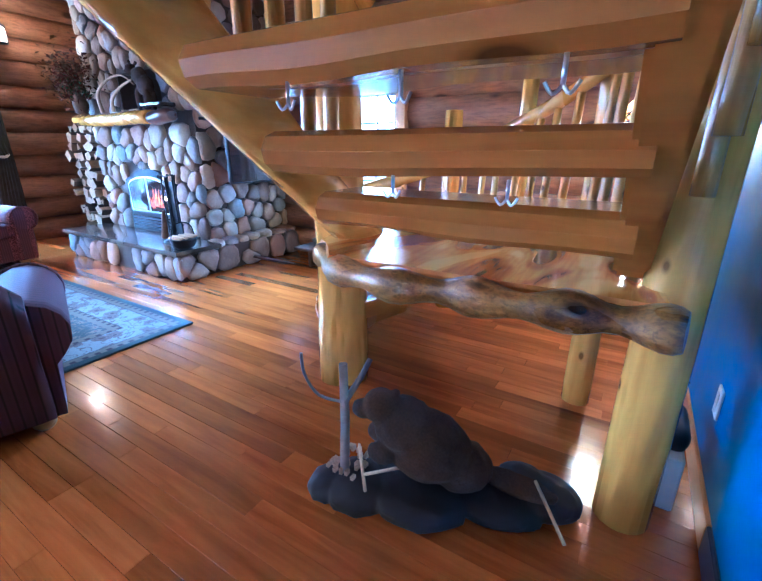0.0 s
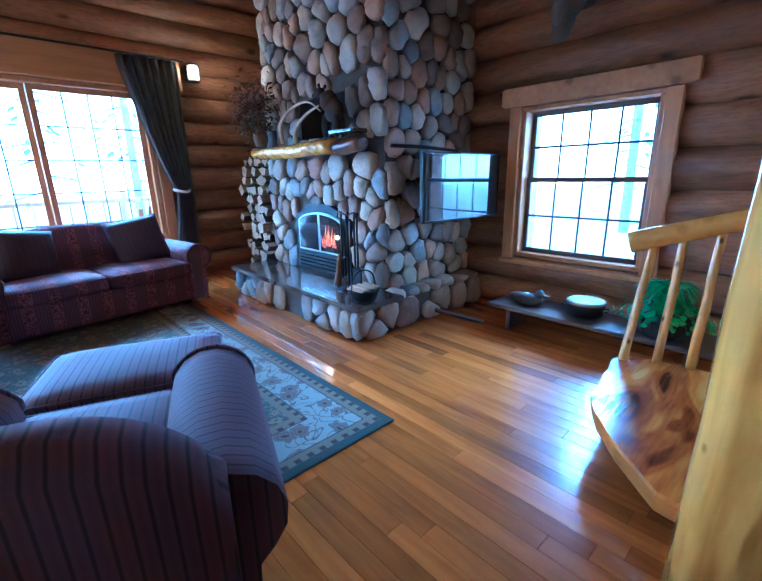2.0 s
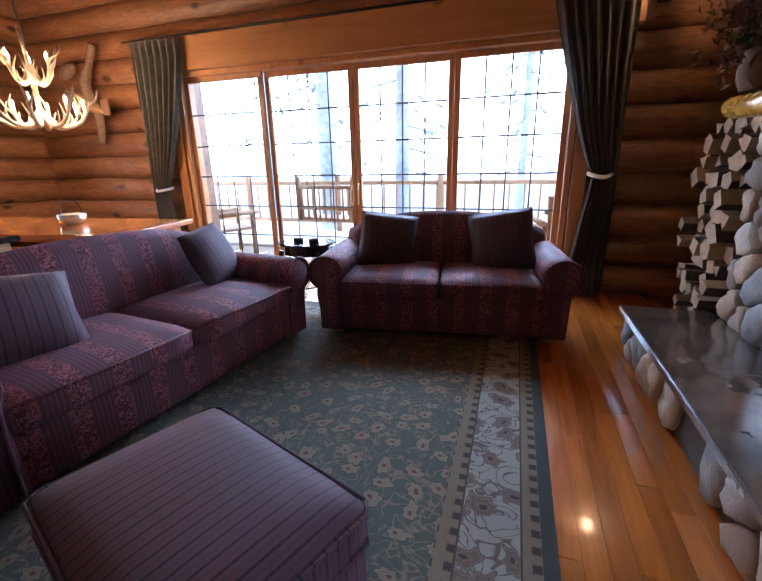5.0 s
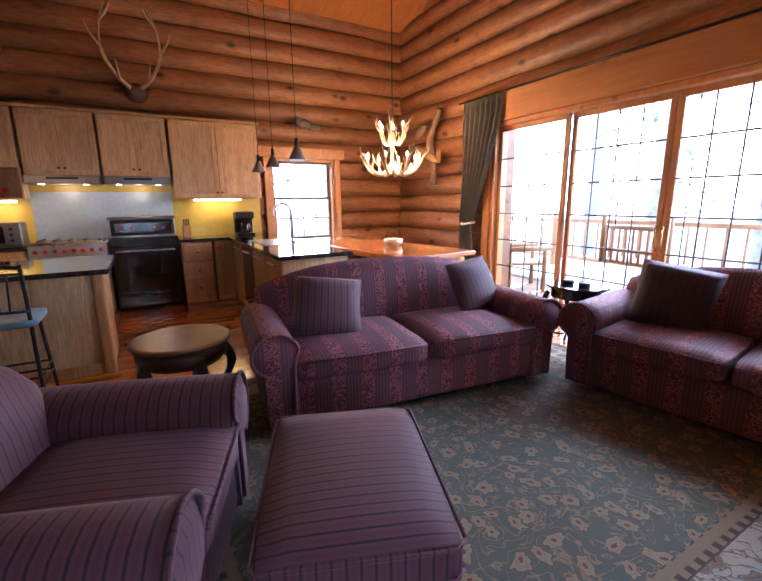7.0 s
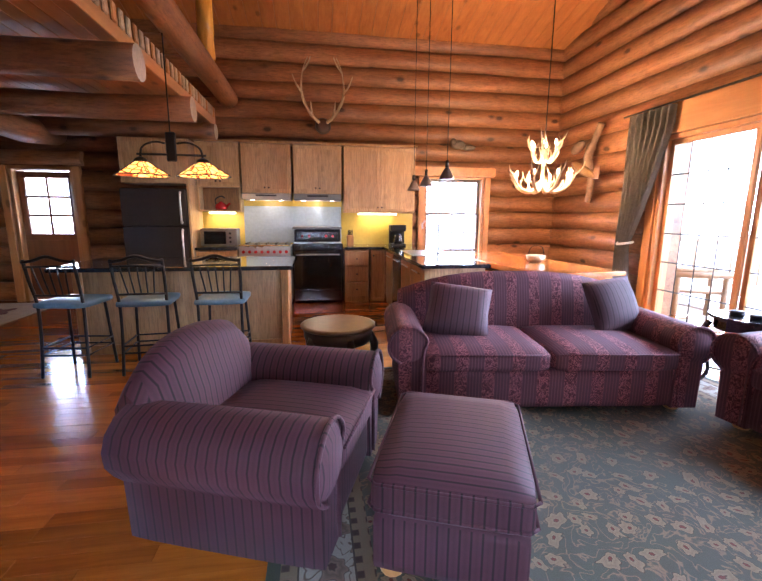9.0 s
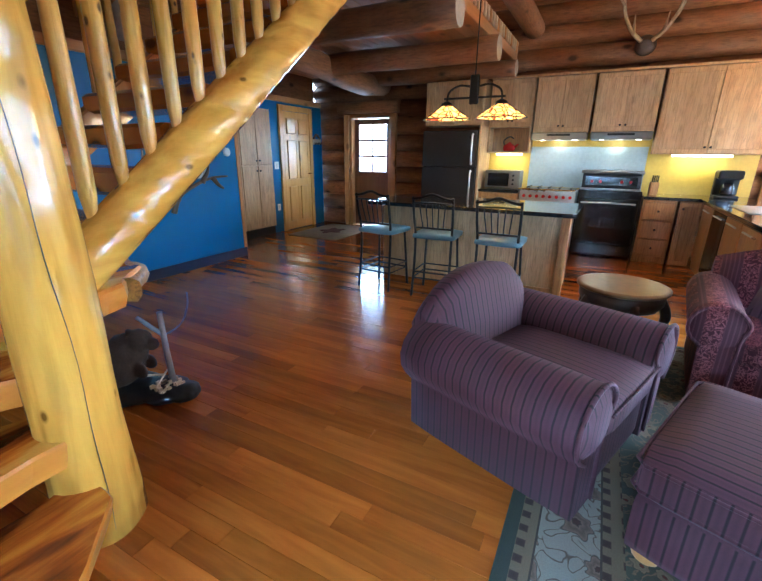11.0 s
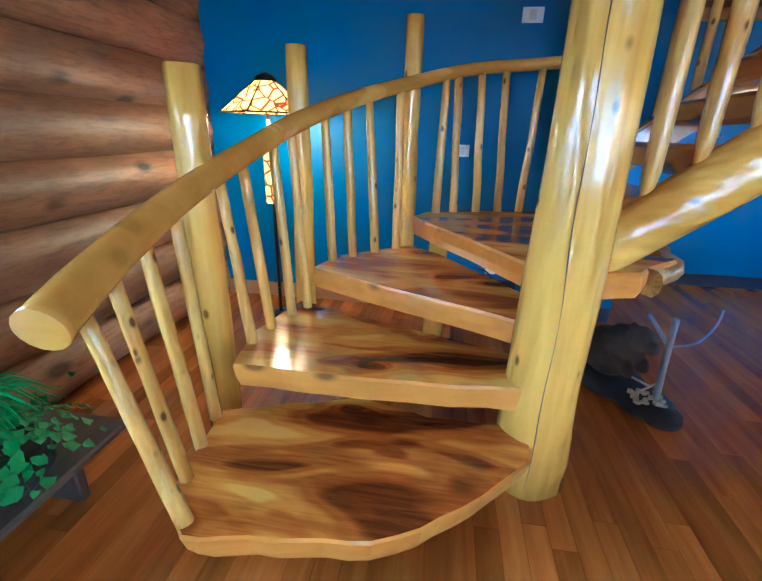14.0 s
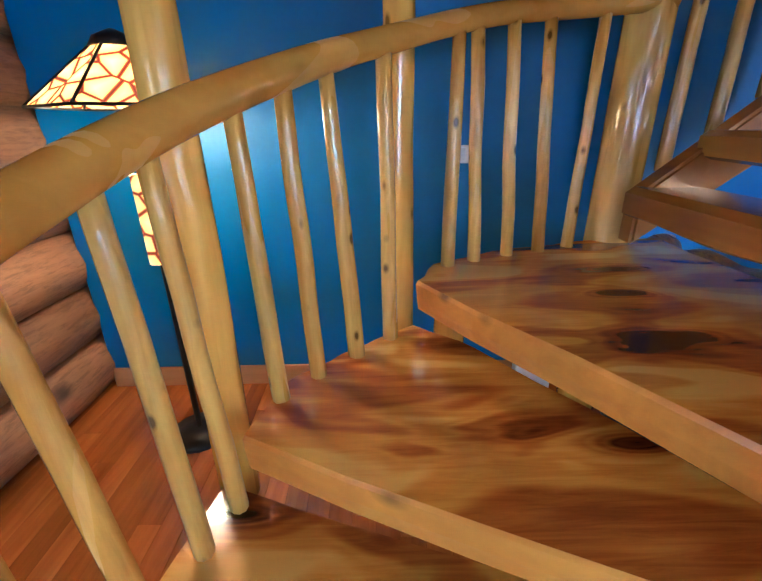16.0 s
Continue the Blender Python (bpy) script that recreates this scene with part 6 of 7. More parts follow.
part("panel_cap", cube(WEST + 0.12, -4.27, 3.5, 4.23, 1.082, 1.12, 0.008), HOOD_STEEL, rg, "dull steel top ledge")
part("cooktop", cube(-4.29, -4.1, 3.52, 4.21, 0.882, 0.895, 0.003), STEEL, rg)
cabinet("base_cabinet", "hickory base cabinet with three drawers", WEST + 0.1, -4.1, 4.25, 4.62, 0, 0.79, 1, HICKORY_DARK, 0.6, 3)
cabinet("base_cabinet", "hickory base cabinet with a panel door in the corner", WEST + 0.1, -4.1, 4.64, 4.86, 0, 0.79, 1, HICKORY_DARK, 0.7)
tagged(part("countertop", prism([(WEST + 0.08, 4.25), (-4.06, 4.25), (-4.06, 4.82), (-1.72, 4.82), (-1.72, 5.5), (WEST + 0.08, 5.5)], 0.793, CT, 0.006), GRANITE), "polished dark granite counter running out as a peninsula", "countertop")
pen = thing("peninsula_cabinet", "hickory peninsula base with doors and a plain end panel", "cabinet", (0, 0, 0))
part("body", cube(-4.06, -1.78, 4.88, 5.45, 0, 0.79, 0.004), HICKORY_DARK, pen)
part("end_panel", cube(-1.779, -1.76, 4.86, 5.46, 0.0, 0.79, 0.004), HICKORY, pen, "pale hickory end panel")
for i in range(4):
    a = -4.0 + i * 0.55
    d = part("door", cube(a, a + 0.53, 4.86, 4.879, 0.1, 0.77, 0.004), HICKORY_DARK if i != 1 else BLACK_GLOSS, pen)
    part("handle", tube(bmesh.new(), [(a + 0.1, 4.845, 0.72), (a + 0.43, 4.845, 0.72)], 0.008, 6), STEEL, d)
coffee = thing("coffee_maker", "black coffee maker on the counter", "coffee maker", (-4.4, 5.1, CT))
part("base", cube(-0.11, 0.12, -0.12, 0.12, 0, 0.03, 0.008), BLACK, coffee)
part("tower", cube(-0.11, -0.02, -0.12, 0.12, 0.03, 0.3, 0.01), BLACK, coffee)
part("brew_head", cube(-0.11, 0.12, -0.12, 0.12, 0.22, 0.32, 0.015), BLACK, coffee)
part("carafe", lathe(bmesh.new(), [(0.06, 0.032), (0.07, 0.06), (0.068, 0.13), (0.05, 0.18)], 18, (0.05, 0, 0)), BLACK_GLOSS, coffee)
block = thing("knife_block", "wooden knife block on the counter", "knife block", (-4.4, 4.36, CT))
part("body", cube(-0.06, 0.06, -0.05, 0.05, 0, 0.16, 0.01), HICKORY_DARK, block)
for i in range(4):
    part("handle", tube(bmesh.new(), [(0.02, -0.03 + i * 0.02, 0.15), (0.05, -0.03 + i * 0.02, 0.24)], 0.008, 6), BLACK, block)
faucet = thing("faucet", "tall chrome gooseneck faucet on the peninsula", "faucet", (-2.9, 5.32, CT))
part("spout", tube(bmesh.new(), curve_pts([(0, 0, 0), (0, 0, 0.3), (0, -0.04, 0.4), (0, -0.13, 0.42), (0, -0.2, 0.36), (0, -0.2, 0.3)], 5), 0.011, 10), STEEL, faucet)
part("base", lathe(bmesh.new(), [(0.03, 0), (0.025, 0.03)], 14), STEEL, faucet)
part("lever", tube(bmesh.new(), [(0.02, 0, 0.05), (0.08, 0, 0.09)], 0.006, 6), STEEL, faucet)
tagged(part("sink", prism([(-3.4, 4.95), (-2.65, 4.95), (-2.65, 5.26), (-3.4, 5.26)], CT + 0.001, CT + 0.006, 0.002), STEEL), "steel sink rim in the peninsula counter", "sink")

# island and stools
isl = thing("kitchen_island", "hickory kitchen island with a plain panel back", "island", (0, 0, 0))
part("body", cube(-2.68, -2.0, 1.72, 3.56, 0, 0.79, 0.006), HICKORY, isl)
part("corner_post", cube(-2.06, -1.98, 3.5, 3.58, 0, 0.79, 0.008), HICKORY_DARK, isl)
part("corner_post", cube(-2.06, -1.98, 1.7, 1.78, 0, 0.79, 0.008), HICKORY_DARK, isl)
part("toe_board", cube(-1.999, -1.985, 1.79, 3.49, 0, 0.09, 0.004), HICKORY_DARK, isl)
tagged(part("countertop", cube(-2.74, -1.76, 1.62, 3.63, 0.793, CT, 0.01, 2), GRANITE), "polished dark granite island top with an overhang", "countertop")
rnd = random.Random(14)
stool = thing("bar_stool", "black metal counter stool with blue-grey seat and spindle back", "bar stool", (-1.62, 3.06, 0), 0, "stools at the island")
for x, y in ((-0.17, -0.18), (-0.17, 0.18)):
    part("leg", tube(bmesh.new(), [(x, y, 0), (x * 0.8, y * 0.85, 0.55)], 0.012, 8), BLACK, stool)
for y in (-0.18, 0.18):
    part("leg", tube(bmesh.new(), curve_pts([(0.2, y, 0), (0.17, y * 0.95, 0.3), (0.16, y * 0.95, 0.58), (0.2, y, 0.78), (0.23, y, 0.94)], 4), 0.012, 8), BLACK, stool)
for z in (0.18, 0.24):
    part("footrest", tube(bmesh.new(), [(-0.16, -0.175, z), (-0.16, 0.175, z), (0.18, 0.175, z), (0.18, -0.175, z), (-0.16, -0.175, z)], 0.008, 6), BLACK, stool)
part("seat", cushion(-0.2, 0.19, -0.2, 0.2, 0.55, 0.61, 0.028, 0.01), NIGHT_BLUE, stool, "blue-grey vinyl seat")
part("top_rail", tube(bmesh.new(), curve_pts([(0.23, -0.19, 0.92), (0.24, -0.1, 0.935), (0.245, 0, 0.965), (0.24, 0.1, 0.935), (0.23, 0.19, 0.92)], 4), 0.012, 8), BLACK, stool)
part("mid_rail", tube(bmesh.new(), [(0.225, -0.185, 0.885), (0.235, 0, 0.89), (0.225, 0.185, 0.885)], 0.009, 8), BLACK, stool)
part("low_rail", tube(bmesh.new(), [(0.18, -0.175, 0.66), (0.185, 0.175, 0.66)], 0.009, 8), BLACK, stool)
for y in (-0.11, -0.055, 0, 0.055, 0.11):
    part("spindle", tube(bmesh.new(), [(0.183, y * 0.85, 0.66), (0.22, y, 0.8), (0.235, y * 1.1, 0.89)], 0.006, 6), BLACK, stool)
for y, tn in ((2.47, 4), (1.9, -6)):
    copy_thing(stool, pose(-1.62, y, 0, 0, 0, tn))

# stained glass island lamp
m, t, p, L = nodes_of("amber_stained_glass")
v = t.nodes.new("ShaderNodeTexVoronoi")
v.feature = "DISTANCE_TO_EDGE"
v.inputs["Scale"].default_value = 14
L.new(coords(t), v.inputs["Vector"])
rr = ramp(t, [(0.0, (0.10, 0.02, 0.01)), (0.05, (0.30, 0.05, 0.01)), (0.09, (1.0, 0.52, 0.10)), (0.5, (1.0, 0.68, 0.22))])
L.new(v.outputs["Distance"], rr.inputs[0])
L.new(rr.outputs[0], p.inputs["Base Color"])
L.new(rr.outputs[0], p.inputs["Emission Color"])
p.inputs["Emission Strength"].default_value = 0.7
p.inputs["Roughness"].default_value = 0.25
STAINED = m


def glass_shade(parent, x, y, z, r, h, sides=6):
    bm = bmesh.new()
    ra, rb = [], []
    for k in range(sides):
        a = 2 * math.pi * (k + 0.5) / sides
        ra.append(bm.verts.new((x + r * math.cos(a), y + r * math.sin(a), z)))
        rb.append(bm.verts.new((x + r * 0.25 * math.cos(a), y + r * 0.25 * math.sin(a), z + h)))
    for k in range(sides):
        bm.faces.new((ra[k], ra[(k + 1) % sides], rb[(k + 1) % sides], rb[k]))
    bmesh.ops.solidify(bm, geom=list(bm.faces), thickness=0.004)
    sh = part("shade", bm, STAINED, parent, "lit amber stained glass shade")
    for k in range(sides):
        a = 2 * math.pi * (k + 0.5) / sides
        b = 2 * math.pi * (k + 1.5) / sides
        part("came", tube(bmesh.new(), [(x + r * math.cos(a), y + r * math.sin(a), z), (x + r * 0.25 * math.cos(a), y + r * 0.25 * math.sin(a), z + h)], 0.005, 5), BLACK, sh)
        part("came", tube(bmesh.new(), [(x + r * math.cos(a), y + r * math.sin(a), z), (x + r * math.cos(b), y + r * math.sin(b), z)], 0.005, 5), BLACK, sh)
    part("cap", lathe(bmesh.new(), [(r * 0.27, 0), (r * 0.2, 0.03), (0.01, 0.05)], 10, (x, y, z + h)), BLACK, sh)
    return sh


il = thing("island_chandelier", "iron island lamp with two amber stained glass shades", "pendant lamp", (-2.2, 2.55, 0))
for y in (-0.27, 0.27):
    glass_shade(il, 0, y, 1.63, 0.245, 0.12)
    lamp("island_bulb", "POINT", pose(-2.2, 2.55 + y, 1.6), 5, (1.0, 0.68, 0.35), 0.05)
part("bar", tube(bmesh.new(), [(0, -0.3, 1.82), (0, 0.3, 1.82)], 0.01, 8), BLACK, il)
for s in (-1, 1):
    part("scroll_arm", tube(bmesh.new(), curve_pts([(0, s * 0.05, 1.92), (0, s * 0.15, 1.93), (0, s * 0.25, 1.88), (0, s * 0.27, 1.79)], 5), 0.01, 8), BLACK, il)
part("centre_plate", cube(-0.012, 0.012, -0.045, 0.045, 1.76, 2.02, 0.01), BLACK, il)
part("chain", tube(bmesh.new(), [(0, 0, 2.0), (0, 0, 4.6)], 0.006, 6), BLACK, il)
pend = None
for x, y, z in ((-3.2, 5.07, 1.6), (-2.75, 5.11, 1.62), (-2.1, 5.15, 1.64)):
    if pend is None:
        pend = thing("pendant_lamp", "small dark pendant lamp with a striped cone shade", "pendant lamp", (x, y, z), 0, "pendants over the peninsula")
        part("shade", lathe(bmesh.new(), [(0.075, 0), (0.078, 0.01), (0.03, 0.1), (0.015, 0.12)], 18), plain("smoked_glass", (0.18, 0.13, 0.10), 0.3), pend)
        part("glow_ring", lathe(bmesh.new(), [(0.06, 0.012), (0.058, 0.02)], 18), AMBER, pend, "warm glowing rim")
        part("cap", lathe(bmesh.new(), [(0.018, 0.12), (0.018, 0.18), (0.006, 0.19)], 12), BLACK, pend)
        part("cord", tube(bmesh.new(), [(0, 0, 0.18), (0, 0, 2.7)], 0.004, 6), BLACK, pend)
    else:
        copy_thing(pend, pose(x, y, z))

# dining table, bowl, antler chandelier
table = thing("dining_table", "long orange varnished dining table beside the peninsula", "table", (-2.75, 6.23, 0), 6)
part("tabletop", cube(-1.25, 1.25, -0.46, 0.46, 0.72, 0.765, 0.01, 2), TABLE_WOOD, table)
part("apron", ring_frame("x", -0.38, 0.38, -1.15, 1.15, 0.62, 0.718, 0.03), TABLE_WOOD, table)
for x in (-1.1, 1.1):
    for y in (-0.36, 0.36):
        part("leg", cube(x - 0.05, x + 0.05, y - 0.05, y + 0.05, 0, 0.7, 0.01), POST_Z, table)
bowl = thing("glass_bowl", "small dark bowl with a wire handle on the dining table", "bowl", (-2.42, 6.35, 0.766))
part("bowl", lathe(bmesh.new(), [(0.05, 0), (0.1, 0.03), (0.11, 0.08), (0.1, 0.085), (0.04, 0.03)], 18), STEEL, bowl)
part("handle", tube(bmesh.new(), curve_pts([(0, -0.1, 0.08), (0, -0.06, 0.18), (0, 0.06, 0.18), (0, 0.1, 0.08)], 5), 0.004, 6), BLACK, bowl)
ACH = glow("candle_bulb", (1.0, 0.75, 0.42), 9.0)
ch = thing("antler_chandelier", "two-tier antler chandelier with lit candle bulbs", "chandelier", (-2.85, 6.6, 0))
rnd = random.Random(77)
part("centre_stem", tube(bmesh.new(), [(0, 0, 1.6), (0, 0, 1.8), (0, 0, 2.0)], [0.03, 0.02, 0.025], 10, 0.2), BONE, ch)
part("chain", tube(bmesh.new(), [(0, 0, 2.0), (0, 0, 4.3)], 0.006, 6), BLACK, ch)
for tier, (z, rad, n) in enumerate(((1.62, 0.36, 8), (1.98, 0.17, 6))):
    for i in range(n):
        a = 2 * math.pi * i / n + tier * 0.4
        ca, sa = math.cos(a), math.sin(a)
        main = curve_pts([(0, 0, z + 0.1), (ca * rad * 0.35, sa * rad * 0.35, z - 0.03), (ca * rad * 0.75, sa * rad * 0.75, z), (ca * rad, sa * rad, z + 0.12), (ca * rad * 1.05, sa * rad * 1.05, z + 0.2)], 5)
        bm = tube(bmesh.new(), main, [0.028 - 0.0011 * k for k in range(len(main))], 8, 0.15, i)
        for u in (6, 10, 14, 17):
            p0 = main[u]
            d = Vector((rnd.uniform(-0.5, 0.5) + ca * 0.3, rnd.uniform(-0.5, 0.5) + sa * 0.3, rnd.uniform(0.5, 1.0))).normalized()
            ln = rnd.uniform(0.08, 0.16)
            tube(bm, curve_pts([p0, p0 + d * ln * 0.5 + Vector((ca, sa, 0)) * 0.02, p0 + d * ln + Vector((0, 0, 0.03))], 3), [0.014, 0.013, 0.011, 0.009, 0.007, 0.005, 0.002], 6)
        ant = part("antler", bm, BONE, ch)
        q = main[13]
        part("candle", tube(bmesh.new(), [q + Vector((0, 0, 0.01)), q + Vector((0, 0, 0.08))], 0.012, 8), WHITE, ant)
        part("bulb", lathe(bmesh.new(), [(0.01, 0), (0.016, 0.02), (0.01, 0.045), (0.003, 0.06)], 10, tuple(q + Vector((0, 0, 0.08)))), ACH, ant, "glowing candle bulb")
lamp("chandelier_light", "POINT", pose(-2.85, 6.6, 1.85), 140, (1.0, 0.66, 0.33), 0.3)

# side tables
st = thing("drum_table", "round brass-edged side table with carved dark apron", "side table", (-0.97, 4.0, 0))
part("top", lathe(bmesh.new(), [(0.26, 0.47), (0.275, 0.48), (0.275, 0.495), (0.25, 0.5)], 28), plain("worn_gilt_top", (0.20, 0.12, 0.055), 0.3, 0.2, 10, 0.4), st)
part("apron", lathe(bmesh.new(), [(0.22, 0.36), (0.25, 0.4), (0.255, 0.468)], 24), BENCHWOOD, st)
for i in range(5):
    a = 2 * math.pi * i / 5 + 0.3
    part("leg", tube(bmesh.new(), curve_pts([(0.23 * math.cos(a), 0.23 * math.sin(a), 0.42), (0.27 * math.cos(a), 0.27 * math.sin(a), 0.3), (0.2 * math.cos(a), 0.2 * math.sin(a), 0.12), (0.24 * math.cos(a), 0.24 * math.sin(a), 0.0)], 4), [0.03] * 5 + [0.022] * 4 + [0.016] * 4, 8), BENCHWOOD, st)
lt = thing("end_table", "small black lacquered end table with curved legs", "side table", (-0.5, 6.98, 0))
part("top", prism([(0.25 * math.cos(a * math.pi / 8) * (1.05 if a % 2 else 1), 0.22 * math.sin(a * math.pi / 8)) for a in range(16)], 0.545, 0.565, 0.004), BLACK_GLOSS, lt)
part("apron", prism([(0.21 * math.cos(a * math.pi / 8), 0.18 * math.sin(a * math.pi / 8)) for a in range(16)], 0.46, 0.543), BLACK_GLOSS, lt)
for x, y in ((-0.17, -0.14), (0.17, -0.14), (-0.17, 0.14), (0.17, 0.14)):
    part("leg", tube(bmesh.new(), curve_pts([(x, y, 0.5), (x * 1.15, y * 1.15, 0.36), (x * 0.85, y * 0.85, 0.12), (x * 1.1, y * 1.1, 0)], 4), [0.022] * 5 + [0.014] * 8, 8), BLACK_GLOSS, lt)
part("stretcher", tube(bmesh.new(), [(-0.15, -0.12, 0.13), (0.15, 0.12, 0.13)], 0.007, 6), BLACK_GLOSS, lt)
for x in (-0.07, 0.08):
    tagged(part("coaster_tin", lathe(bmesh.new(), [(0.045, 0), (0.045, 0.03), (0.03, 0.034)], 16, (-0.5 + x, 6.96, 0.566)), BLACK), "small round dark tin on the end table", "tin", "tins on the end table")

# ---- hall ----
pan = thing("pantry_cabinet", "tall pale hickory pantry set into the blue wall", "cabinet", (0, 0, 0))
PY = BACK_BLUE + 0.03
part("body", cube(-3.3, -2.6, BACK_BLUE + 0.003, PY, 0.13, 1.94, 0.004), HICKORY, pan)
for z0, z1, kz in ((0.15, 1.1, 1.03), (1.12, 1.92, 1.18)):
    for i, (a, b) in enumerate(((-3.28, -2.955), (-2.945, -2.62))):
        d = part("door", cube(a, b, PY + 0.001, PY + 0.018, z0, z1, 0.003), HICKORY, pan)
        part("knob", lathe(bmesh.new(), [(0.006, 0), (0.014, 0.012), (0.01, 0.024)], 10), BLACK, d).matrix_basis = pose(-2.985 if i == 0 else -2.915, PY + 0.018, kz, -90, 0, 0)
part("toe_kick", cube(-3.28, -2.62, BACK_BLUE + 0.003, BACK_BLUE + 0.016, 0, 0.128), BLACK, pan)
hd = tagged(new("door_2"), "varnished yellow pine six-panel door in pine casing", "", "", "structure")
DY = BACK_BLUE + 0.012
part("door_leaf", cube(-4.3, -3.6, BACK_BLUE + 0.002, DY + 0.02, 0.01, 1.95, 0.003), DOOR_PINE, hd)
for x0, x1 in ((-4.22, -3.99), (-3.91, -3.68)):
    for z0, z1 in ((0.15, 0.75), (0.87, 1.5), (1.6, 1.85)):
        part("panel", cube(x0, x1, DY + 0.021, DY + 0.034, z0, z1, 0.012, 1), DOOR_PINE, hd)
for a in ((-4.39, -4.305, 0, 2.04), (-3.595, -3.51, 0, 2.04), (-4.304, -3.596, 1.955, 2.04)):
    part("casing", cube(a[0], a[1], BACK_BLUE + 0.002, DY + 0.03, a[2], a[3], 0.006), DOOR_PINE, hd)
part("door_handle", tube(bmesh.new(), curve_pts([(-4.25, DY + 0.02, 0.95), (-4.25, DY + 0.07, 0.95), (-4.15, DY + 0.075, 0.95)], 4), 0.01, 8), BRASS, hd, "brass lever handle")
en = tagged(new("door_3"), "dark wooden entry door with a nine-light window", "", "", "structure")
ENTRY_WOOD = wood("entry_door_wood", (0.16, 0.06, 0.025), (0.3, 0.13, 0.05), "z", 8, 0.35, 0.2, 0.3, 0.1)
EX = WEST - 0.1
part("lower_leaf", cube(EX - 0.02, EX + 0.02, ENTRY[0] + 0.05, ENTRY[1] - 0.05, 0.01, 0.9, 0.004), ENTRY_WOOD, en)
part("upper_frame", ring_frame("y", EX - 0.02, EX + 0.02, ENTRY[0] + 0.05, ENTRY[1] - 0.05, 0.9, 1.88, 0.09), ENTRY_WOOD, en)
part("pane", cube(EX - 0.004, EX + 0.004, ENTRY[0] + 0.13, ENTRY[1] - 0.13, 0.98, 1.8), PANE, en).visible_shadow = False
part("muntins", sash_bars(bmesh.new(), "y", EX + 0.008, ENTRY[0] + 0.14, ENTRY[1] - 0.14, 0.99, 1.79, 2, 3, 0.02), ENTRY_WOOD, en)
part("door_frame", ring_frame("y", EX - 0.15, WEST + 0.02, ENTRY[0], ENTRY[1], -0.06, ENTRY[3], 0.05), TRIM_Z, en)
part("head_log", tube(bmesh.new(), [(WEST + 0.02, ENTRY[0] - 0.2, 2.06), (WEST + 0.02, ENTRY[1] + 0.15, 2.06)], 0.1, 14, 0.1), LOG_Y, en)
for y in (ENTRY[0] - 0.1, ENTRY[1] + 0.002):
    part("casing", cube(WEST - 0.02, WEST + 0.05, y, y + 0.098, 0, ENTRY[3], 0.006), TRIM_Z, en)
# unseen area lamp added outside, above the entry door, as daylight
lamp("entry_daylight", "AREA", look((WEST - 1.0, 0.0, 3.2), (WEST + 0.6, 0, 0.6)), 32, (0.8, 0.9, 1.0), 0.6, 0.9)
tagged(part("doormat", cube(-4.55, -3.25, -0.75, 0.2, 0, 0.012, 0.004), plain("woven_mat", (0.22, 0.18, 0.13), 0.95, 0, 90, 0.3, 0.4)), "tan woven doormat by the entry door", "doormat")
tagged(part("leaf_mat", prism([(-3.9 + 0.22 * math.cos(a) * (1 + 0.3 * math.cos(5 * a)), -0.3 + 0.16 * math.sin(a) * (1 + 0.3 * math.cos(5 * a))) for a in [i * math.pi / 15 for i in range(30)]], 0.013, 0.02), plain("dark_red_mat", (0.06, 0.012, 0.012), 0.9)), "small dark red leaf-shaped mat", "mat")
rack = thing("coat_rack", "carved pale wall rack with hooks on the blue wall", "coat rack", (-4.42, BACK_BLUE, 1.5))
part("board", cube(-0.25, 0.0, 0.002, 0.02, -0.05, 0.05, 0.006), BONE, rack)
part("crest", tube(bmesh.new(), curve_pts([(-0.22, 0.012, 0.05), (-0.125, 0.012, 0.12), (-0.03, 0.012, 0.05)], 5), 0.02, 8), TAN_LEAF, rack)
for x in (-0.2, -0.125, -0.05):
    part("hook", tube(bmesh.new(), curve_pts([(x, 0.02, -0.02), (x, 0.05, -0.05), (x, 0.06, -0.01)], 4), 0.006, 6), BLACK, rack)
for x, y, z, w, h in ((-3.42, BACK_BLUE, 1.1, 0.1, 0.12), (-3.42, BACK_BLUE, 0.42, 0.07, 0.11), (1.8, NEAR_BLUE, 1.14, 0.1, 0.075), (1.46, NEAR_BLUE, 1.9, 0.12, 0.08), (1.52, NEAR_BLUE, 0.36, 0.07, 0.11)):
    pl = thing("wall_plate", "white plastic plate on the blue wall", "wall plate", (x, y, z), 0, "wall plates")
    part("plate", cube(-w / 2, w / 2, 0.001, 0.009, -h / 2, h / 2, 0.003), WHITE, pl)
    part("insert", cube(-w / 6, w / 6, 0.0092, 0.012, -h / 3, h / 3, 0.001), plain("ivory_insert", (0.6, 0.58, 0.52), 0.4), pl)
tagged(part("thermostat", lathe(bmesh.new(), [(0.05, 0), (0.05, 0.015), (0.035, 0.025)], 20), WHITE), "round white thermostat on the blue wall", "thermostat").matrix_basis = pose(-1.68, FAR_BLUE, 1.3, -90, 0, 0)
structure("trim_corner", "pine corner strip at the end of the blue wall", cube(BLUE_END - 0.02, BLUE_END + 0.03, FAR_BLUE, FAR_BLUE + 0.012, 0.11, 2.08, 0.004), TRIM_Z)
mount = thing("antler_mount", "dark antler wall mount with a small clock on the blue wall", "antler mount", (-1.15, FAR_BLUE, 1.0))
DARKBONE = plain("dark_antler", (0.09, 0.055, 0.03), 0.5, 0, 30, 0.4, 0.2)
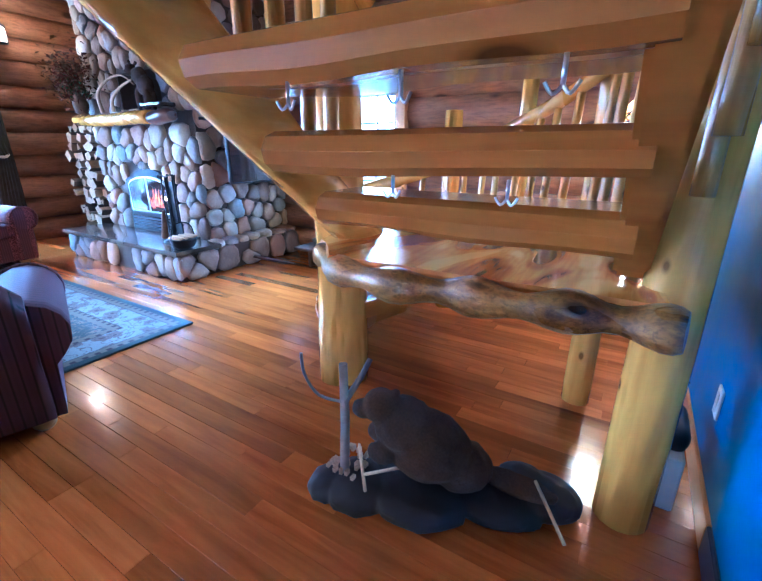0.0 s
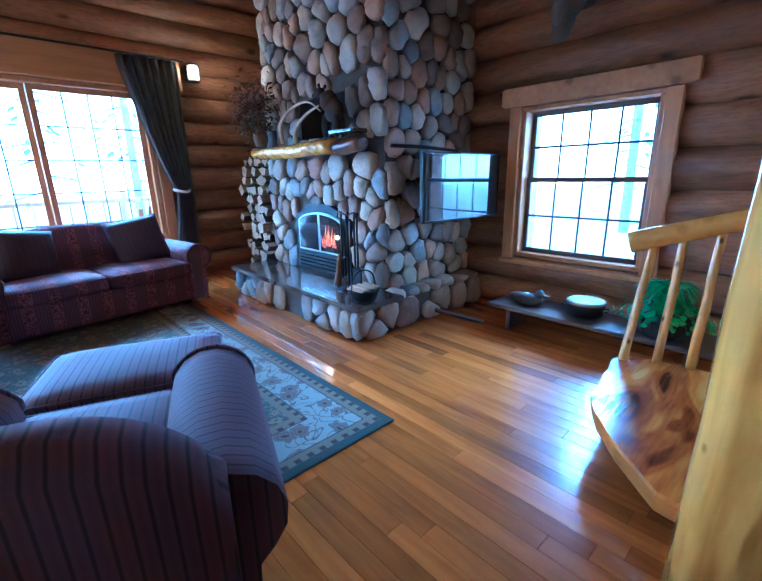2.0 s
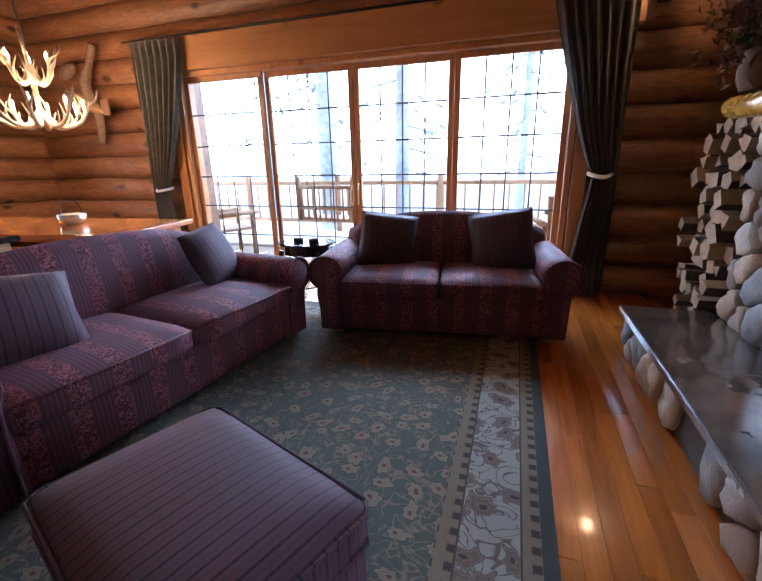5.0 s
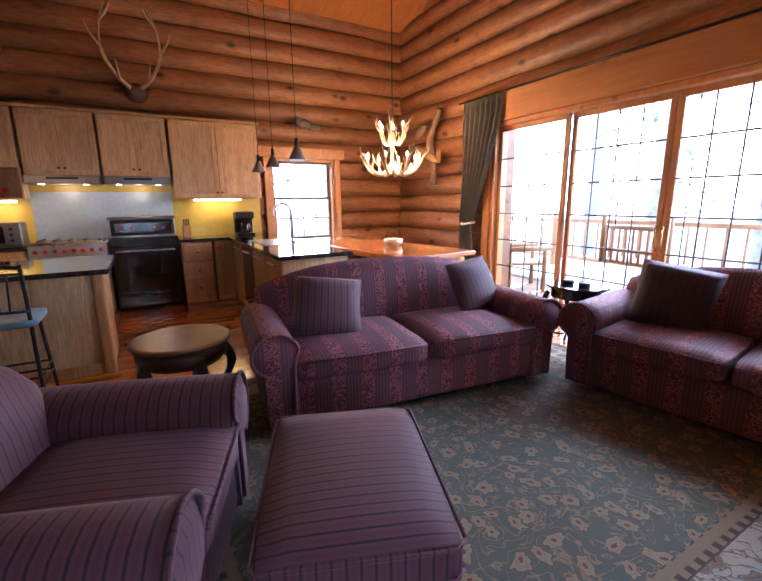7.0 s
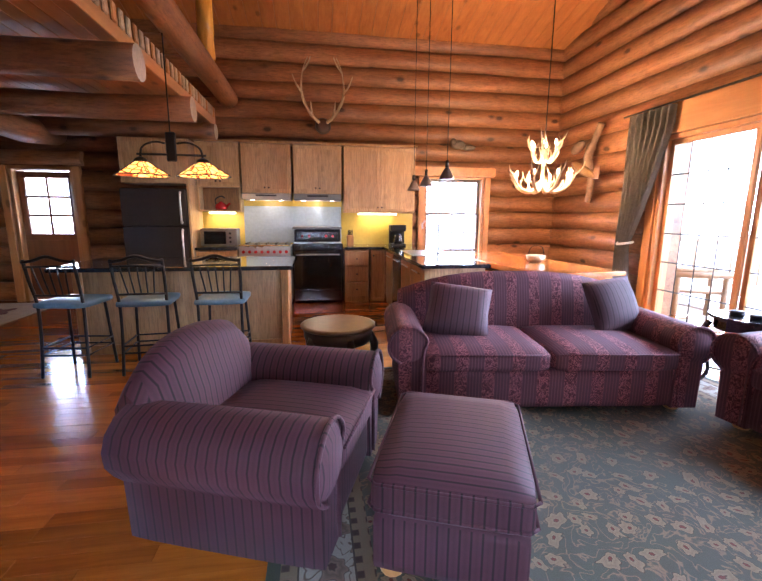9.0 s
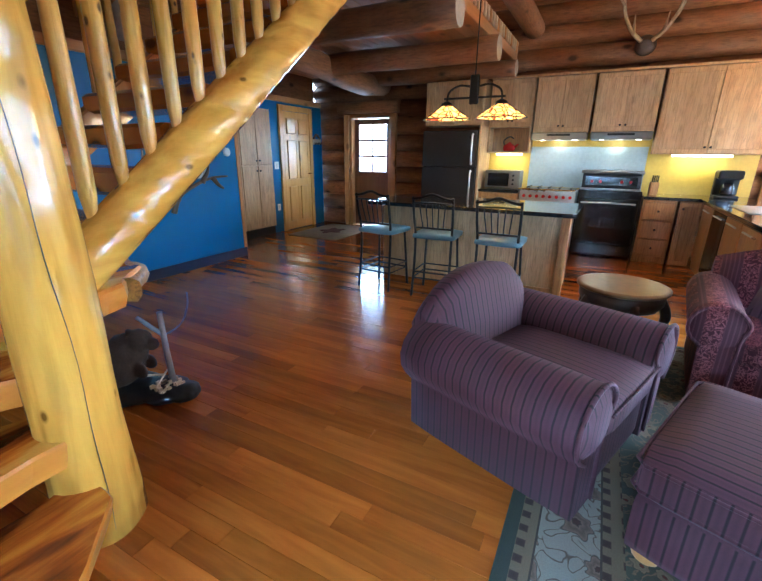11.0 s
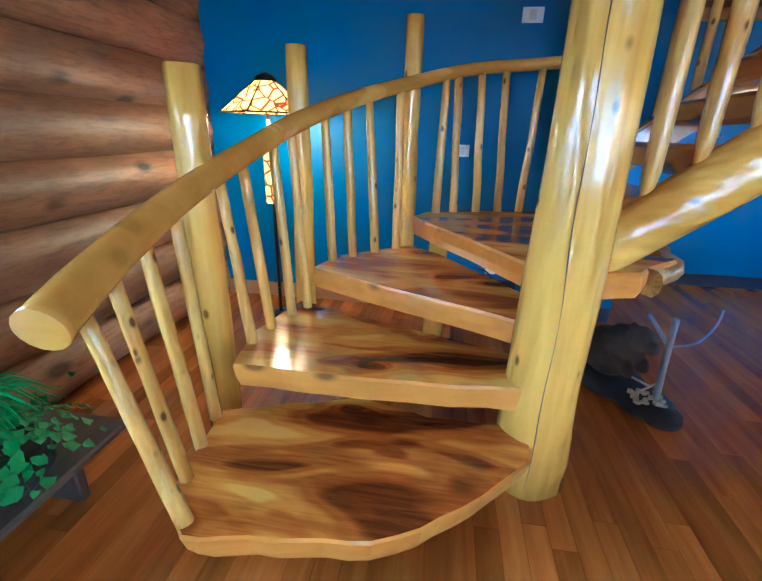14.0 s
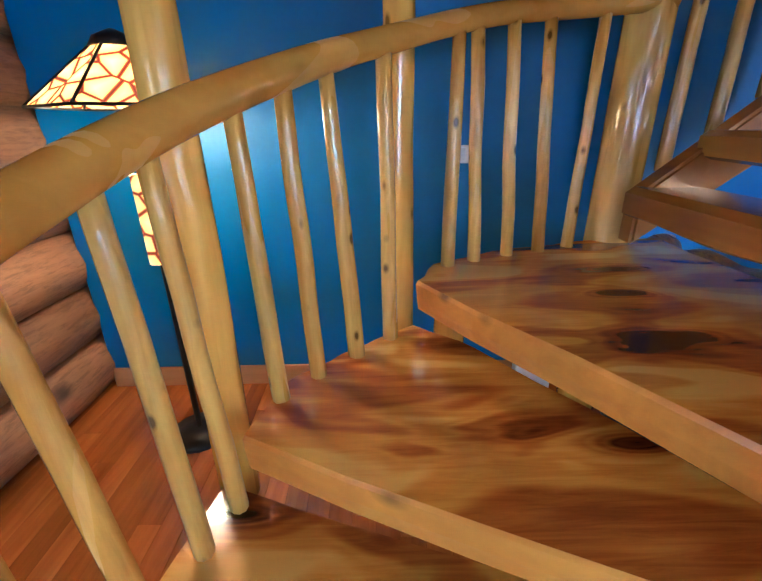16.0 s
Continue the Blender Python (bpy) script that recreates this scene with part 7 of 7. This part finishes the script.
for pts in ([(0.3, 0.03, -0.33), (0.24, 0.08, -0.15), (0.05, 0.1, -0.05), (-0.2, 0.1, 0.02), (-0.4, 0.12, 0.03)], [(0.1, 0.05, -0.05), (0.05, 0.08, 0.15), (0.0, 0.1, 0.35), (-0.1, 0.12, 0.48), (-0.3, 0.14, 0.52)], [(0.26, 0.08, -0.2), (0.34, 0.1, -0.1), (0.36, 0.1, 0.03)], [(-0.05, 0.1, -0.03), (-0.1, 0.14, 0.08), (-0.12, 0.15, 0.16)], [(-0.2, 0.1, 0.02), (-0.24, 0.14, -0.06), (-0.3, 0.15, -0.1)], [(0.02, 0.1, 0.3), (0.1, 0.12, 0.38), (0.16, 0.12, 0.5)]):
    cp = curve_pts(pts, 5)
    part("antler", tube(bmesh.new(), cp, [0.03 - 0.022 * i / len(cp) for i in range(len(cp))], 8, 0.2), DARKBONE, mount)
part("clock", lathe(bmesh.new(), [(0.06, 0), (0.06, 0.03), (0.05, 0.035)], 20), WHITE, mount, "small round white clock face").matrix_basis = pose(0.02, 0.11, 0.08, -90, 0, 0)
part("candle", tube(bmesh.new(), [(-0.1, 0.1, 0.03), (-0.1, 0.1, 0.15)], 0.03, 10), WHITE, mount)

# loft beams
for i, (pts, r) in enumerate((([(x, 0.35 + (x + 4.7) * -0.06 + 0.06 * math.sin(x * 1.7), 2.36 + 0.05 * math.sin(x * 2.1)) for x in (-4.65, -4.0, -3.4, -2.8, -2.2, -1.6, -1.0, -0.4)], 0.15), ([(-3.0, y, 2.4) for y in (0.2, 0.9, 1.6, 2.3, 2.56)], 0.125), ([(-1.6, y, 2.4) for y in (0.2, 0.9, 1.6, 2.3, 2.56)], 0.125), ([(-4.3, y, 2.42) for y in (0.2, 0.9, 1.6, 2.3, 2.5)], 0.11))):
    o = part("loft_beam", tube(bmesh.new(), pts, r, 16, 0.16, i * 3.0, True, 0, 1), [LOG_Y if i else LOG_X, LOG_END])
    tagged(o, "round brown log beam with a pale cut end under the loft", "beam", "loft beams")
tagged(part("loft_rail_log", tube(bmesh.new(), [(x, 2.62, 2.95) for x in (-4.66, -4.0, -3.0, -2.0, -1.0)], 0.13, 16, 0.12, 7, True, 0, 1), [LOG_X, LOG_END]), "heavy round log laid along the loft edge", "beam")
tagged(part("loft_post", tube(bmesh.new(), [(-3.5, 2.62, 3.07), (-3.5, 2.62, 4.2)], 0.09, 14, 0.1, 3), POST_Z), "short peeled log post on the loft log", "post")
lb = thing("loft_trim_row", "row of small log-end blocks along the loft fascia", "trim", (0, 0, 0))
for i in range(30):
    x = -4.6 + i * 0.125
    part("block", cube(x, x + 0.07, LOFT_Y + 0.031, LOFT_Y + 0.055, 2.66, 2.8, 0.01), BONE if i % 3 else TRIM, lb)

# trophies
elk = thing("elk_antlers", "pair of tall elk antlers mounted on the log wall", "antlers", (WEST + 0.06, 3.98, 2.62))
part("skull_plate", lathe(bmesh.new(), [(0.12, 0), (0.1, 0.04), (0.05, 0.07)], 16), BENCHWOOD, elk).matrix_basis = pose(0, 0, 0, 0, 90, 0)
for s in (-1, 1):
    main = curve_pts([(0.1, s * 0.06, 0.03), (0.22, s * 0.2, 0.15), (0.25, s * 0.3, 0.4), (0.22, s * 0.28, 0.7), (0.2, s * 0.2, 0.9)], 6)
    bm = tube(bmesh.new(), main, [0.026 - 0.0009 * k for k in range(len(main))], 9, 0.12)
    for u, d in ((4, (0.25, s * 0.02, 0.1)), (7, (0.25, s * 0.08, 0.08)), (12, (0.18, s * 0.12, 0.14)), (18, (0.08, s * -0.12, 0.12))):
        p0 = main[u]
        tube(bm, curve_pts([p0, p0 + Vector(d) * 0.6, p0 + Vector(d) + Vector((0, 0, 0.05))], 4), [0.015] * 5 + [0.01] * 3 + [0.003], 6)
    part("antler", bm, BONE, elk)
sculpt("mounted_bird", "small dark mounted bird on the log wall above the window", "mounted bird", [((WEST + 0.15, 6.1, 2.4), (0.06, 0.12, 0.07)), ((WEST + 0.2, 6.0, 2.44), (0.04, 0.05, 0.05)), ((WEST + 0.12, 6.26, 2.37), (0.02, 0.14, 0.05))], DUCK_GREY, 0.1)
fish = thing("driftwood_fish_mount", "mounted fish and bird on a gnarled driftwood branch", "fish mount", (-3.6, NORTH - 0.1, 2.0))
part("branch", tube(bmesh.new(), curve_pts([(0.05, -0.05, -0.5), (0.1, -0.06, -0.2), (0.0, -0.08, 0.1), (0.1, -0.06, 0.35), (0.2, -0.05, 0.55)], 6), [0.05] * 8 + [0.06] * 9 + [0.04] * 8, 10, 0.5, 4), TAN_LEAF, fish)
bm = bmesh.new()
for v in bmesh.ops.create_icosphere(bm, subdivisions=3, radius=1.0)["verts"]:
    v.co = Vector((v.co.x * 0.28, v.co.y * 0.05 - 0.14, v.co.z * 0.07 - v.co.x * 0.12 - 0.05))
part("fish", bm, plain("fish_skin", (0.30, 0.17, 0.07), 0.3, 0, 20, 0.3), fish, "mounted amber fish", True)
part("tail", prism([(0.24, -0.145), (0.36, -0.15), (0.36, -0.135), (0.24, -0.135)], -0.2, -0.04), plain("fish_tail", (0.25, 0.13, 0.06), 0.4), fish)
bm = bmesh.new()
for v in bmesh.ops.create_icosphere(bm, subdivisions=3, radius=1.0)["verts"]:
    v.co = Vector((v.co.x * 0.14 - 0.16, v.co.y * 0.06 - 0.14, v.co.z * 0.08 + 0.28 + v.co.x * 0.04))
part("bird", bm, TAN_LEAF, fish, "mounted brown bird", True)
deer = sculpt("mounted_deer_head", "grey-brown mounted game head above the east window", "mounted head", [((EAST - 0.2, 3.75, 2.5), (0.22, 0.16, 0.22)), ((EAST - 0.36, 3.75, 2.36), (0.14, 0.11, 0.17)), ((EAST - 0.42, 3.75, 2.2), (0.085, 0.075, 0.13)), ((EAST - 0.44, 3.75, 2.1), (0.06, 0.06, 0.06)), ((EAST - 0.3, 3.58, 2.55), (0.05, 0.1, 0.04)), ((EAST - 0.3, 3.92, 2.55), (0.05, 0.1, 0.04))], plain("game_fur", (0.10, 0.085, 0.07), 0.9, 0, 90, 0.4, 0.6), 0.06)

# floor lamp behind the stairs
fl = thing("floor_lamp", "tall floor lamp with amber stained glass shade", "floor lamp", (2.97, 1.14, 0))
part("base", lathe(bmesh.new(), [(0.13, 0), (0.13, 0.015), (0.03, 0.04)], 20), BLACK, fl)
part("pole", tube(bmesh.new(), [(0, 0, 0.03), (0, 0, 1.33)], 0.012, 10), BLACK, fl)
glass_shade(fl, 0, 0, 1.33, 0.27, 0.17, 6)
part("lit_column", prism([(0.05 * math.cos(a * math.pi / 3), 0.05 * math.sin(a * math.pi / 3)) for a in range(6)], 0.8, 1.12, 0.004), STAINED, fl, "lit amber glass column")
lamp("floor_lamp_bulb", "POINT", pose(2.97, 1.14, 1.3), 15, (1.0, 0.72, 0.36), 0.09)

# beaver on its base below the stairs
BASE_DARK = plain("dark_painted_base", (0.012, 0.013, 0.018), 0.5, 0, 12, 0.5, 0.4)
sculpt("beaver_base", "dark lumpy moulded base under the mounted beaver", "base", [((0.84, 1.8, 0.035), (0.13, 0.14, 0.055)), ((0.93, 1.62, 0.04), (0.17, 0.2, 0.055)), ((1.04, 1.4, 0.035), (0.13, 0.2, 0.05)), ((1.12, 1.22, 0.05), (0.1, 0.12, 0.06)), ((0.8, 1.9, 0.03), (0.09, 0.08, 0.05)), ((1.14, 1.3, 0.07), (0.06, 0.09, 0.05))], BASE_DARK, 0.14)
sculpt("mounted_beaver", "dark brown mounted beaver gnawing a branch", "mounted animal", [((0.97, 1.606, 0.207), (0.126, 0.16, 0.126)), ((0.937, 1.673, 0.282), (0.101, 0.109, 0.101)), ((0.903, 1.748, 0.35), (0.063, 0.067, 0.063)), ((0.878, 1.807, 0.333), (0.034, 0.042, 0.034)), ((1.004, 1.488, 0.148), (0.109, 0.109, 0.076)), ((0.853, 1.723, 0.198), (0.025, 0.05, 0.042)), ((0.945, 1.782, 0.198), (0.025, 0.05, 0.042)), ((0.928, 1.706, 0.4), (0.015, 0.015, 0.017)), ((1.071, 1.303, 0.098), (0.059, 0.134, 0.017))], DARK_FUR, 0.12)
GREYWOOD = plain("grey_stick", (0.25, 0.24, 0.23), 0.7, 0, 30, 0.3, 0.3)
br = thing("gnawed_branch", "grey forked branch standing on the beaver base", "branch", (0.82, 1.85, 0.09))
part("main_stem", tube(bmesh.new(), [(0, 0, 0), (0.01, 0, 0.2), (0.02, 0.01, 0.42)], [0.018, 0.016, 0.014], 8, 0.2), GREYWOOD, br)
part("fork", tube(bmesh.new(), [(0.01, 0, 0.28), (0.07, -0.03, 0.36), (0.11, -0.04, 0.41)], [0.012, 0.011, 0.01], 8, 0.2), GREYWOOD, br)
part("twig", tube(bmesh.new(), curve_pts([(0.01, 0, 0.28), (-0.06, 0.05, 0.33), (-0.1, 0.07, 0.42), (-0.11, 0.07, 0.5)], 4), 0.005, 6), GREYWOOD, br)
for pts in ([(0.0, -0.08, 0.02), (0.22, -0.32, 0.04)], [(-0.05, -0.12, 0.012), (0.12, 0.02, 0.02)], [(0.25, -0.6, 0.05), (0.08, -0.72, 0.02)]):
    part("stick", tube(bmesh.new(), pts, 0.006, 6), BONE, br)
rnd = random.Random(5)
bm = bmesh.new()
for i in range(26):
    x, y = rnd.uniform(-0.03, 0.1), rnd.uniform(-0.06, 0.06)
    box(bm, x, x + 0.02, y, y + 0.012, 0.001, 0.012 + rnd.random() * 0.012)
ch2 = part("wood_chips", bm, BONE, br, "pale gnawed wood chips")
ch2["kind"] = "stuff"
crate = thing("power_box", "pale boxed adapter with a dark bag beside the wall", "box", (1.4, 0.9, 0))
part("box", cube(-0.08, 0.1, -0.06, -0.0, 0.005, 0.22, 0.006), WHITE, crate)
part("bag", cushion(-0.05, 0.2, -0.07, 0.03, 0.21, 0.3, 0.04, 0.0), BLACK, crate)
part("cord", tube(bmesh.new(), curve_pts([(0.1, -0.02, 0.28), (0.16, 0.0, 0.36), (0.22, -0.06, 0.36)], 5), 0.005, 6), BLACK, crate)

# ---- outside ----
structure("ground", "snow covered ground outside the cabin", cube(-120, 120, -120, 120, -0.9, -0.45), SNOW)
DECK = wood("grey_deck_wood", (0.22, 0.15, 0.10), (0.40, 0.29, 0.20), "x", 6, 0.7, 0.2, 0.0, 0.2)
structure("deck", "snow dusted plank deck outside the patio door", cube(-6.0, 6.0, NORTH + 0.2, 11.2, -0.3, -0.08), DECK)
structure("deck_snow", "snow lying on the deck", cube(-5.9, 5.9, 9.6, 11.1, -0.078, -0.02, 0.02), SNOW)
RUSTIC = wood("rustic_pole", (0.26, 0.15, 0.08), (0.45, 0.29, 0.16), "z", 6, 0.6, 0.4, 0.0, 0.2)
fence = thing("deck_railing", "rustic pole railing along the snowy deck", "railing", (0, 11.0, -0.08))
for z in (0.25, 0.95):
    part("rail", tube(bmesh.new(), [(x, 0, z) for x in (-5.8, -2, 2, 5.8)], 0.04, 8, 0.15), RUSTIC, fence)
for i in range(7):
    part("post", tube(bmesh.new(), [(-5.8 + i * 1.93, 0, 0), (-5.8 + i * 1.93, 0, 1.1)], 0.06, 8, 0.1), RUSTIC, fence)
for i in range(48):
    part("picket", tube(bmesh.new(), [(-5.6 + i * 0.24, 0, 0.25), (-5.6 + i * 0.24, 0, 0.95)], 0.018, 6), RUSTIC, fence)
dc = thing("deck_chair", "rustic slatted pole chair on the deck", "deck chair", (-2.85, 8.95, -0.08), 150, "deck chairs")
part("seat", cube(-0.28, 0.28, -0.28, 0.28, 0.38, 0.42, 0.01), RUSTIC, dc)
for x, y in ((-0.26, -0.26), (0.26, -0.26), (-0.26, 0.26), (0.26, 0.26)):
    part("leg", tube(bmesh.new(), [(x, y, 0), (x, y, 0.62)], 0.035, 8, 0.1), RUSTIC, dc)
for x in (-0.3, 0.3):
    part("arm", tube(bmesh.new(), [(x, -0.34, 0.64), (x, 0.34, 0.62)], 0.035, 8, 0.1), RUSTIC, dc)
for i in range(5):
    x = -0.22 + i * 0.11
    part("back_slat", tube(bmesh.new(), [(x * 0.8, 0.22, 0.4), (x * 1.25, 0.42, 1.0 - abs(x) * 0.3)], 0.035, 8, 0.12), RUSTIC, dc)
part("back_rail", tube(bmesh.new(), [(-0.3, 0.34, 0.75), (0.3, 0.34, 0.75)], 0.03, 8), RUSTIC, dc)
copy_thing(dc, pose(1.75, 9.0, -0.08, 0, 0, 195))
sw = thing("porch_swing", "rustic slatted swing bench hanging over the deck", "swing bench", (-1.55, 9.9, 0.25), 170)
part("seat", cube(-0.5, 0.5, -0.22, 0.22, 0.1, 0.15, 0.01), RUSTIC, sw)
for z in (0.3, 0.62):
    part("back_rail", tube(bmesh.new(), [(-0.52, 0.22, z), (0.52, 0.22, z)], 0.03, 8, 0.1), RUSTIC, sw)
for i in range(9):
    part("back_slat", tube(bmesh.new(), [(-0.44 + i * 0.11, 0.22, 0.12), (-0.44 + i * 0.11, 0.22, 0.62)], 0.018, 6), RUSTIC, sw)
for x in (-0.5, 0.5):
    part("end_post", tube(bmesh.new(), [(x, 0.22, 0.1), (x, 0.22, 0.78)], 0.035, 8), RUSTIC, sw)
    part("chain", tube(bmesh.new(), [(x, 0, 0.1), (x, 0, 3.0)], 0.008, 5), BLACK, sw)
tagged(part("porch_beam", tube(bmesh.new(), [(-3.0, 9.9, 3.25), (3.0, 9.9, 3.25)], 0.12, 10), RUSTIC), "log beam carrying the porch swing", "beam")
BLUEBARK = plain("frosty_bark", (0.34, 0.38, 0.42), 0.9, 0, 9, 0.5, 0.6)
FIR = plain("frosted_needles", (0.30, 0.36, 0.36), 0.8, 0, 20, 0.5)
rnd = random.Random(8)
for i, (x, y, r, h) in enumerate(((-3.3, 13.5, 0.22, 14), (-1.15, 12.6, 0.16, 13), (1.3, 16, 0.12, 12), (3.1, 15, 0.12, 11), (-6.5, 16, 0.2, 14), (5.5, 17, 0.16, 13), (12, 4.5, 0.15, 12), (14, 2.8, 0.18, 12), (13, 6.2, 0.14, 12), (-13, 5.2, 0.16, 12), (-12, 7.4, 0.14, 12))):
    tr = thing("fir_tree", "tall frosted fir tree with a bare lower trunk", "tree", (x, y, -0.45), rnd.random() * 90, "trees outside")
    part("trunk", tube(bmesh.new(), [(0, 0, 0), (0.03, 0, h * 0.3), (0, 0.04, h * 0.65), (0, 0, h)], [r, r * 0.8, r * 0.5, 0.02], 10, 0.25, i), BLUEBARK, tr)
    bm = bmesh.new()
    for k in range(26):
        z = h * (0.12 + 0.85 * k / 26)
        ln = (1.9 - 1.5 * k / 26) * rnd.uniform(0.6, 1.1)
        a = rnd.random() * 6.283
        tip = Vector((math.cos(a) * ln, math.sin(a) * ln, z - 0.25 * ln))
        tube(bm, [(0, 0, z), tip], [0.03, 0.008], 4)
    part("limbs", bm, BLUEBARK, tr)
    bm = bmesh.new()
    for k in range(420):
        u = rnd.random() ** 0.7
        z = h * (0.14 + 0.84 * u)
        ln = (1.9 - 1.6 * u) * rnd.uniform(0.3, 1.0)
        a = rnd.random() * 6.283
        c = Vector((math.cos(a) * ln, math.sin(a) * ln, z - 0.25 * ln))
        d = Vector((math.cos(a), math.sin(a), -0.5)).normalized()
        s = d.cross(Vector((0, 0, 1))).normalized()
        w = rnd.uniform(0.08, 0.2)
        bm.faces.new([bm.verts.new(c + d * p * w + s * q * w * 0.5) for p, q in ((-1, 0), (0, -1), (1.3, 0), (0, 1))])
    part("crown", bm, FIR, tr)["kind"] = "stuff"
# added emissive ring: whites out the distance and sends daylight through the openings
BACKDROP_GLOW = glow("backdrop_glow", (0.76, 0.89, 1.0), 7.0)
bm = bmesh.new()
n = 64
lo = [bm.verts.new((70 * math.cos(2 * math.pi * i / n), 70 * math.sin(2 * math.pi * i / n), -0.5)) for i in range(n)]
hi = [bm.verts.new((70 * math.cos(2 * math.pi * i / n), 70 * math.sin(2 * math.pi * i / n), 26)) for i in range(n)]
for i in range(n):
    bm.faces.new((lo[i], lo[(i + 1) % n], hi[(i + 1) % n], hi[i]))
structure("backdrop", "added glowing backdrop standing in for bright snowy daylight", bm, BACKDROP_GLOW)

# ---- floor strips ----
strip_w = 0.082
strip_meshes = []
rnd = random.Random(40)
for ln in (0.5, 0.7, 0.9, 1.1, 1.4, 1.8):
    me = bpy.data.meshes.new("floor_strip")
    bm = cube(0, strip_w - 0.0012, 0, ln - 0.0015, -0.011, 0.0, 0.0006)
    bm.to_mesh(me)
    bm.free()
    me.materials.append(FLOOR_WOOD)
    strip_meshes.append((ln, me))
rest = bmesh.new()
made = 0
x = WEST - 0.06
while x < EAST + 0.05:
    y = -1.05 - rnd.random()
    while y < NORTH + 0.1:
        ln, me = rnd.choice(strip_meshes)
        near = -0.6 < x < 2.9 and 0.9 < y < 4.6
        if near and made < 300:
            made += 1
            o = new("floor_strip", me)
            o.parent = FLOOR
            o.location = (x, y, -0.0005 * rnd.random())
        else:
            vs = [rest.verts.new(c) for c in ((x, y, 0), (x + strip_w - 0.0012, y, 0), (x + strip_w - 0.0012, y + ln - 0.0015, 0), (x, y + ln - 0.0015, 0))]
            ws = [rest.verts.new((v.co.x, v.co.y, -0.011)) for v in vs]
            rest.faces.new(vs)
            for i in range(4):
                rest.faces.new((ws[i], ws[(i + 1) % 4], vs[(i + 1) % 4], vs[i]))
        y += ln
    x += strip_w
rs = part("floor_strips", rest, FLOOR_ISLAND, FLOOR)
rs["kind"] = "stuff"
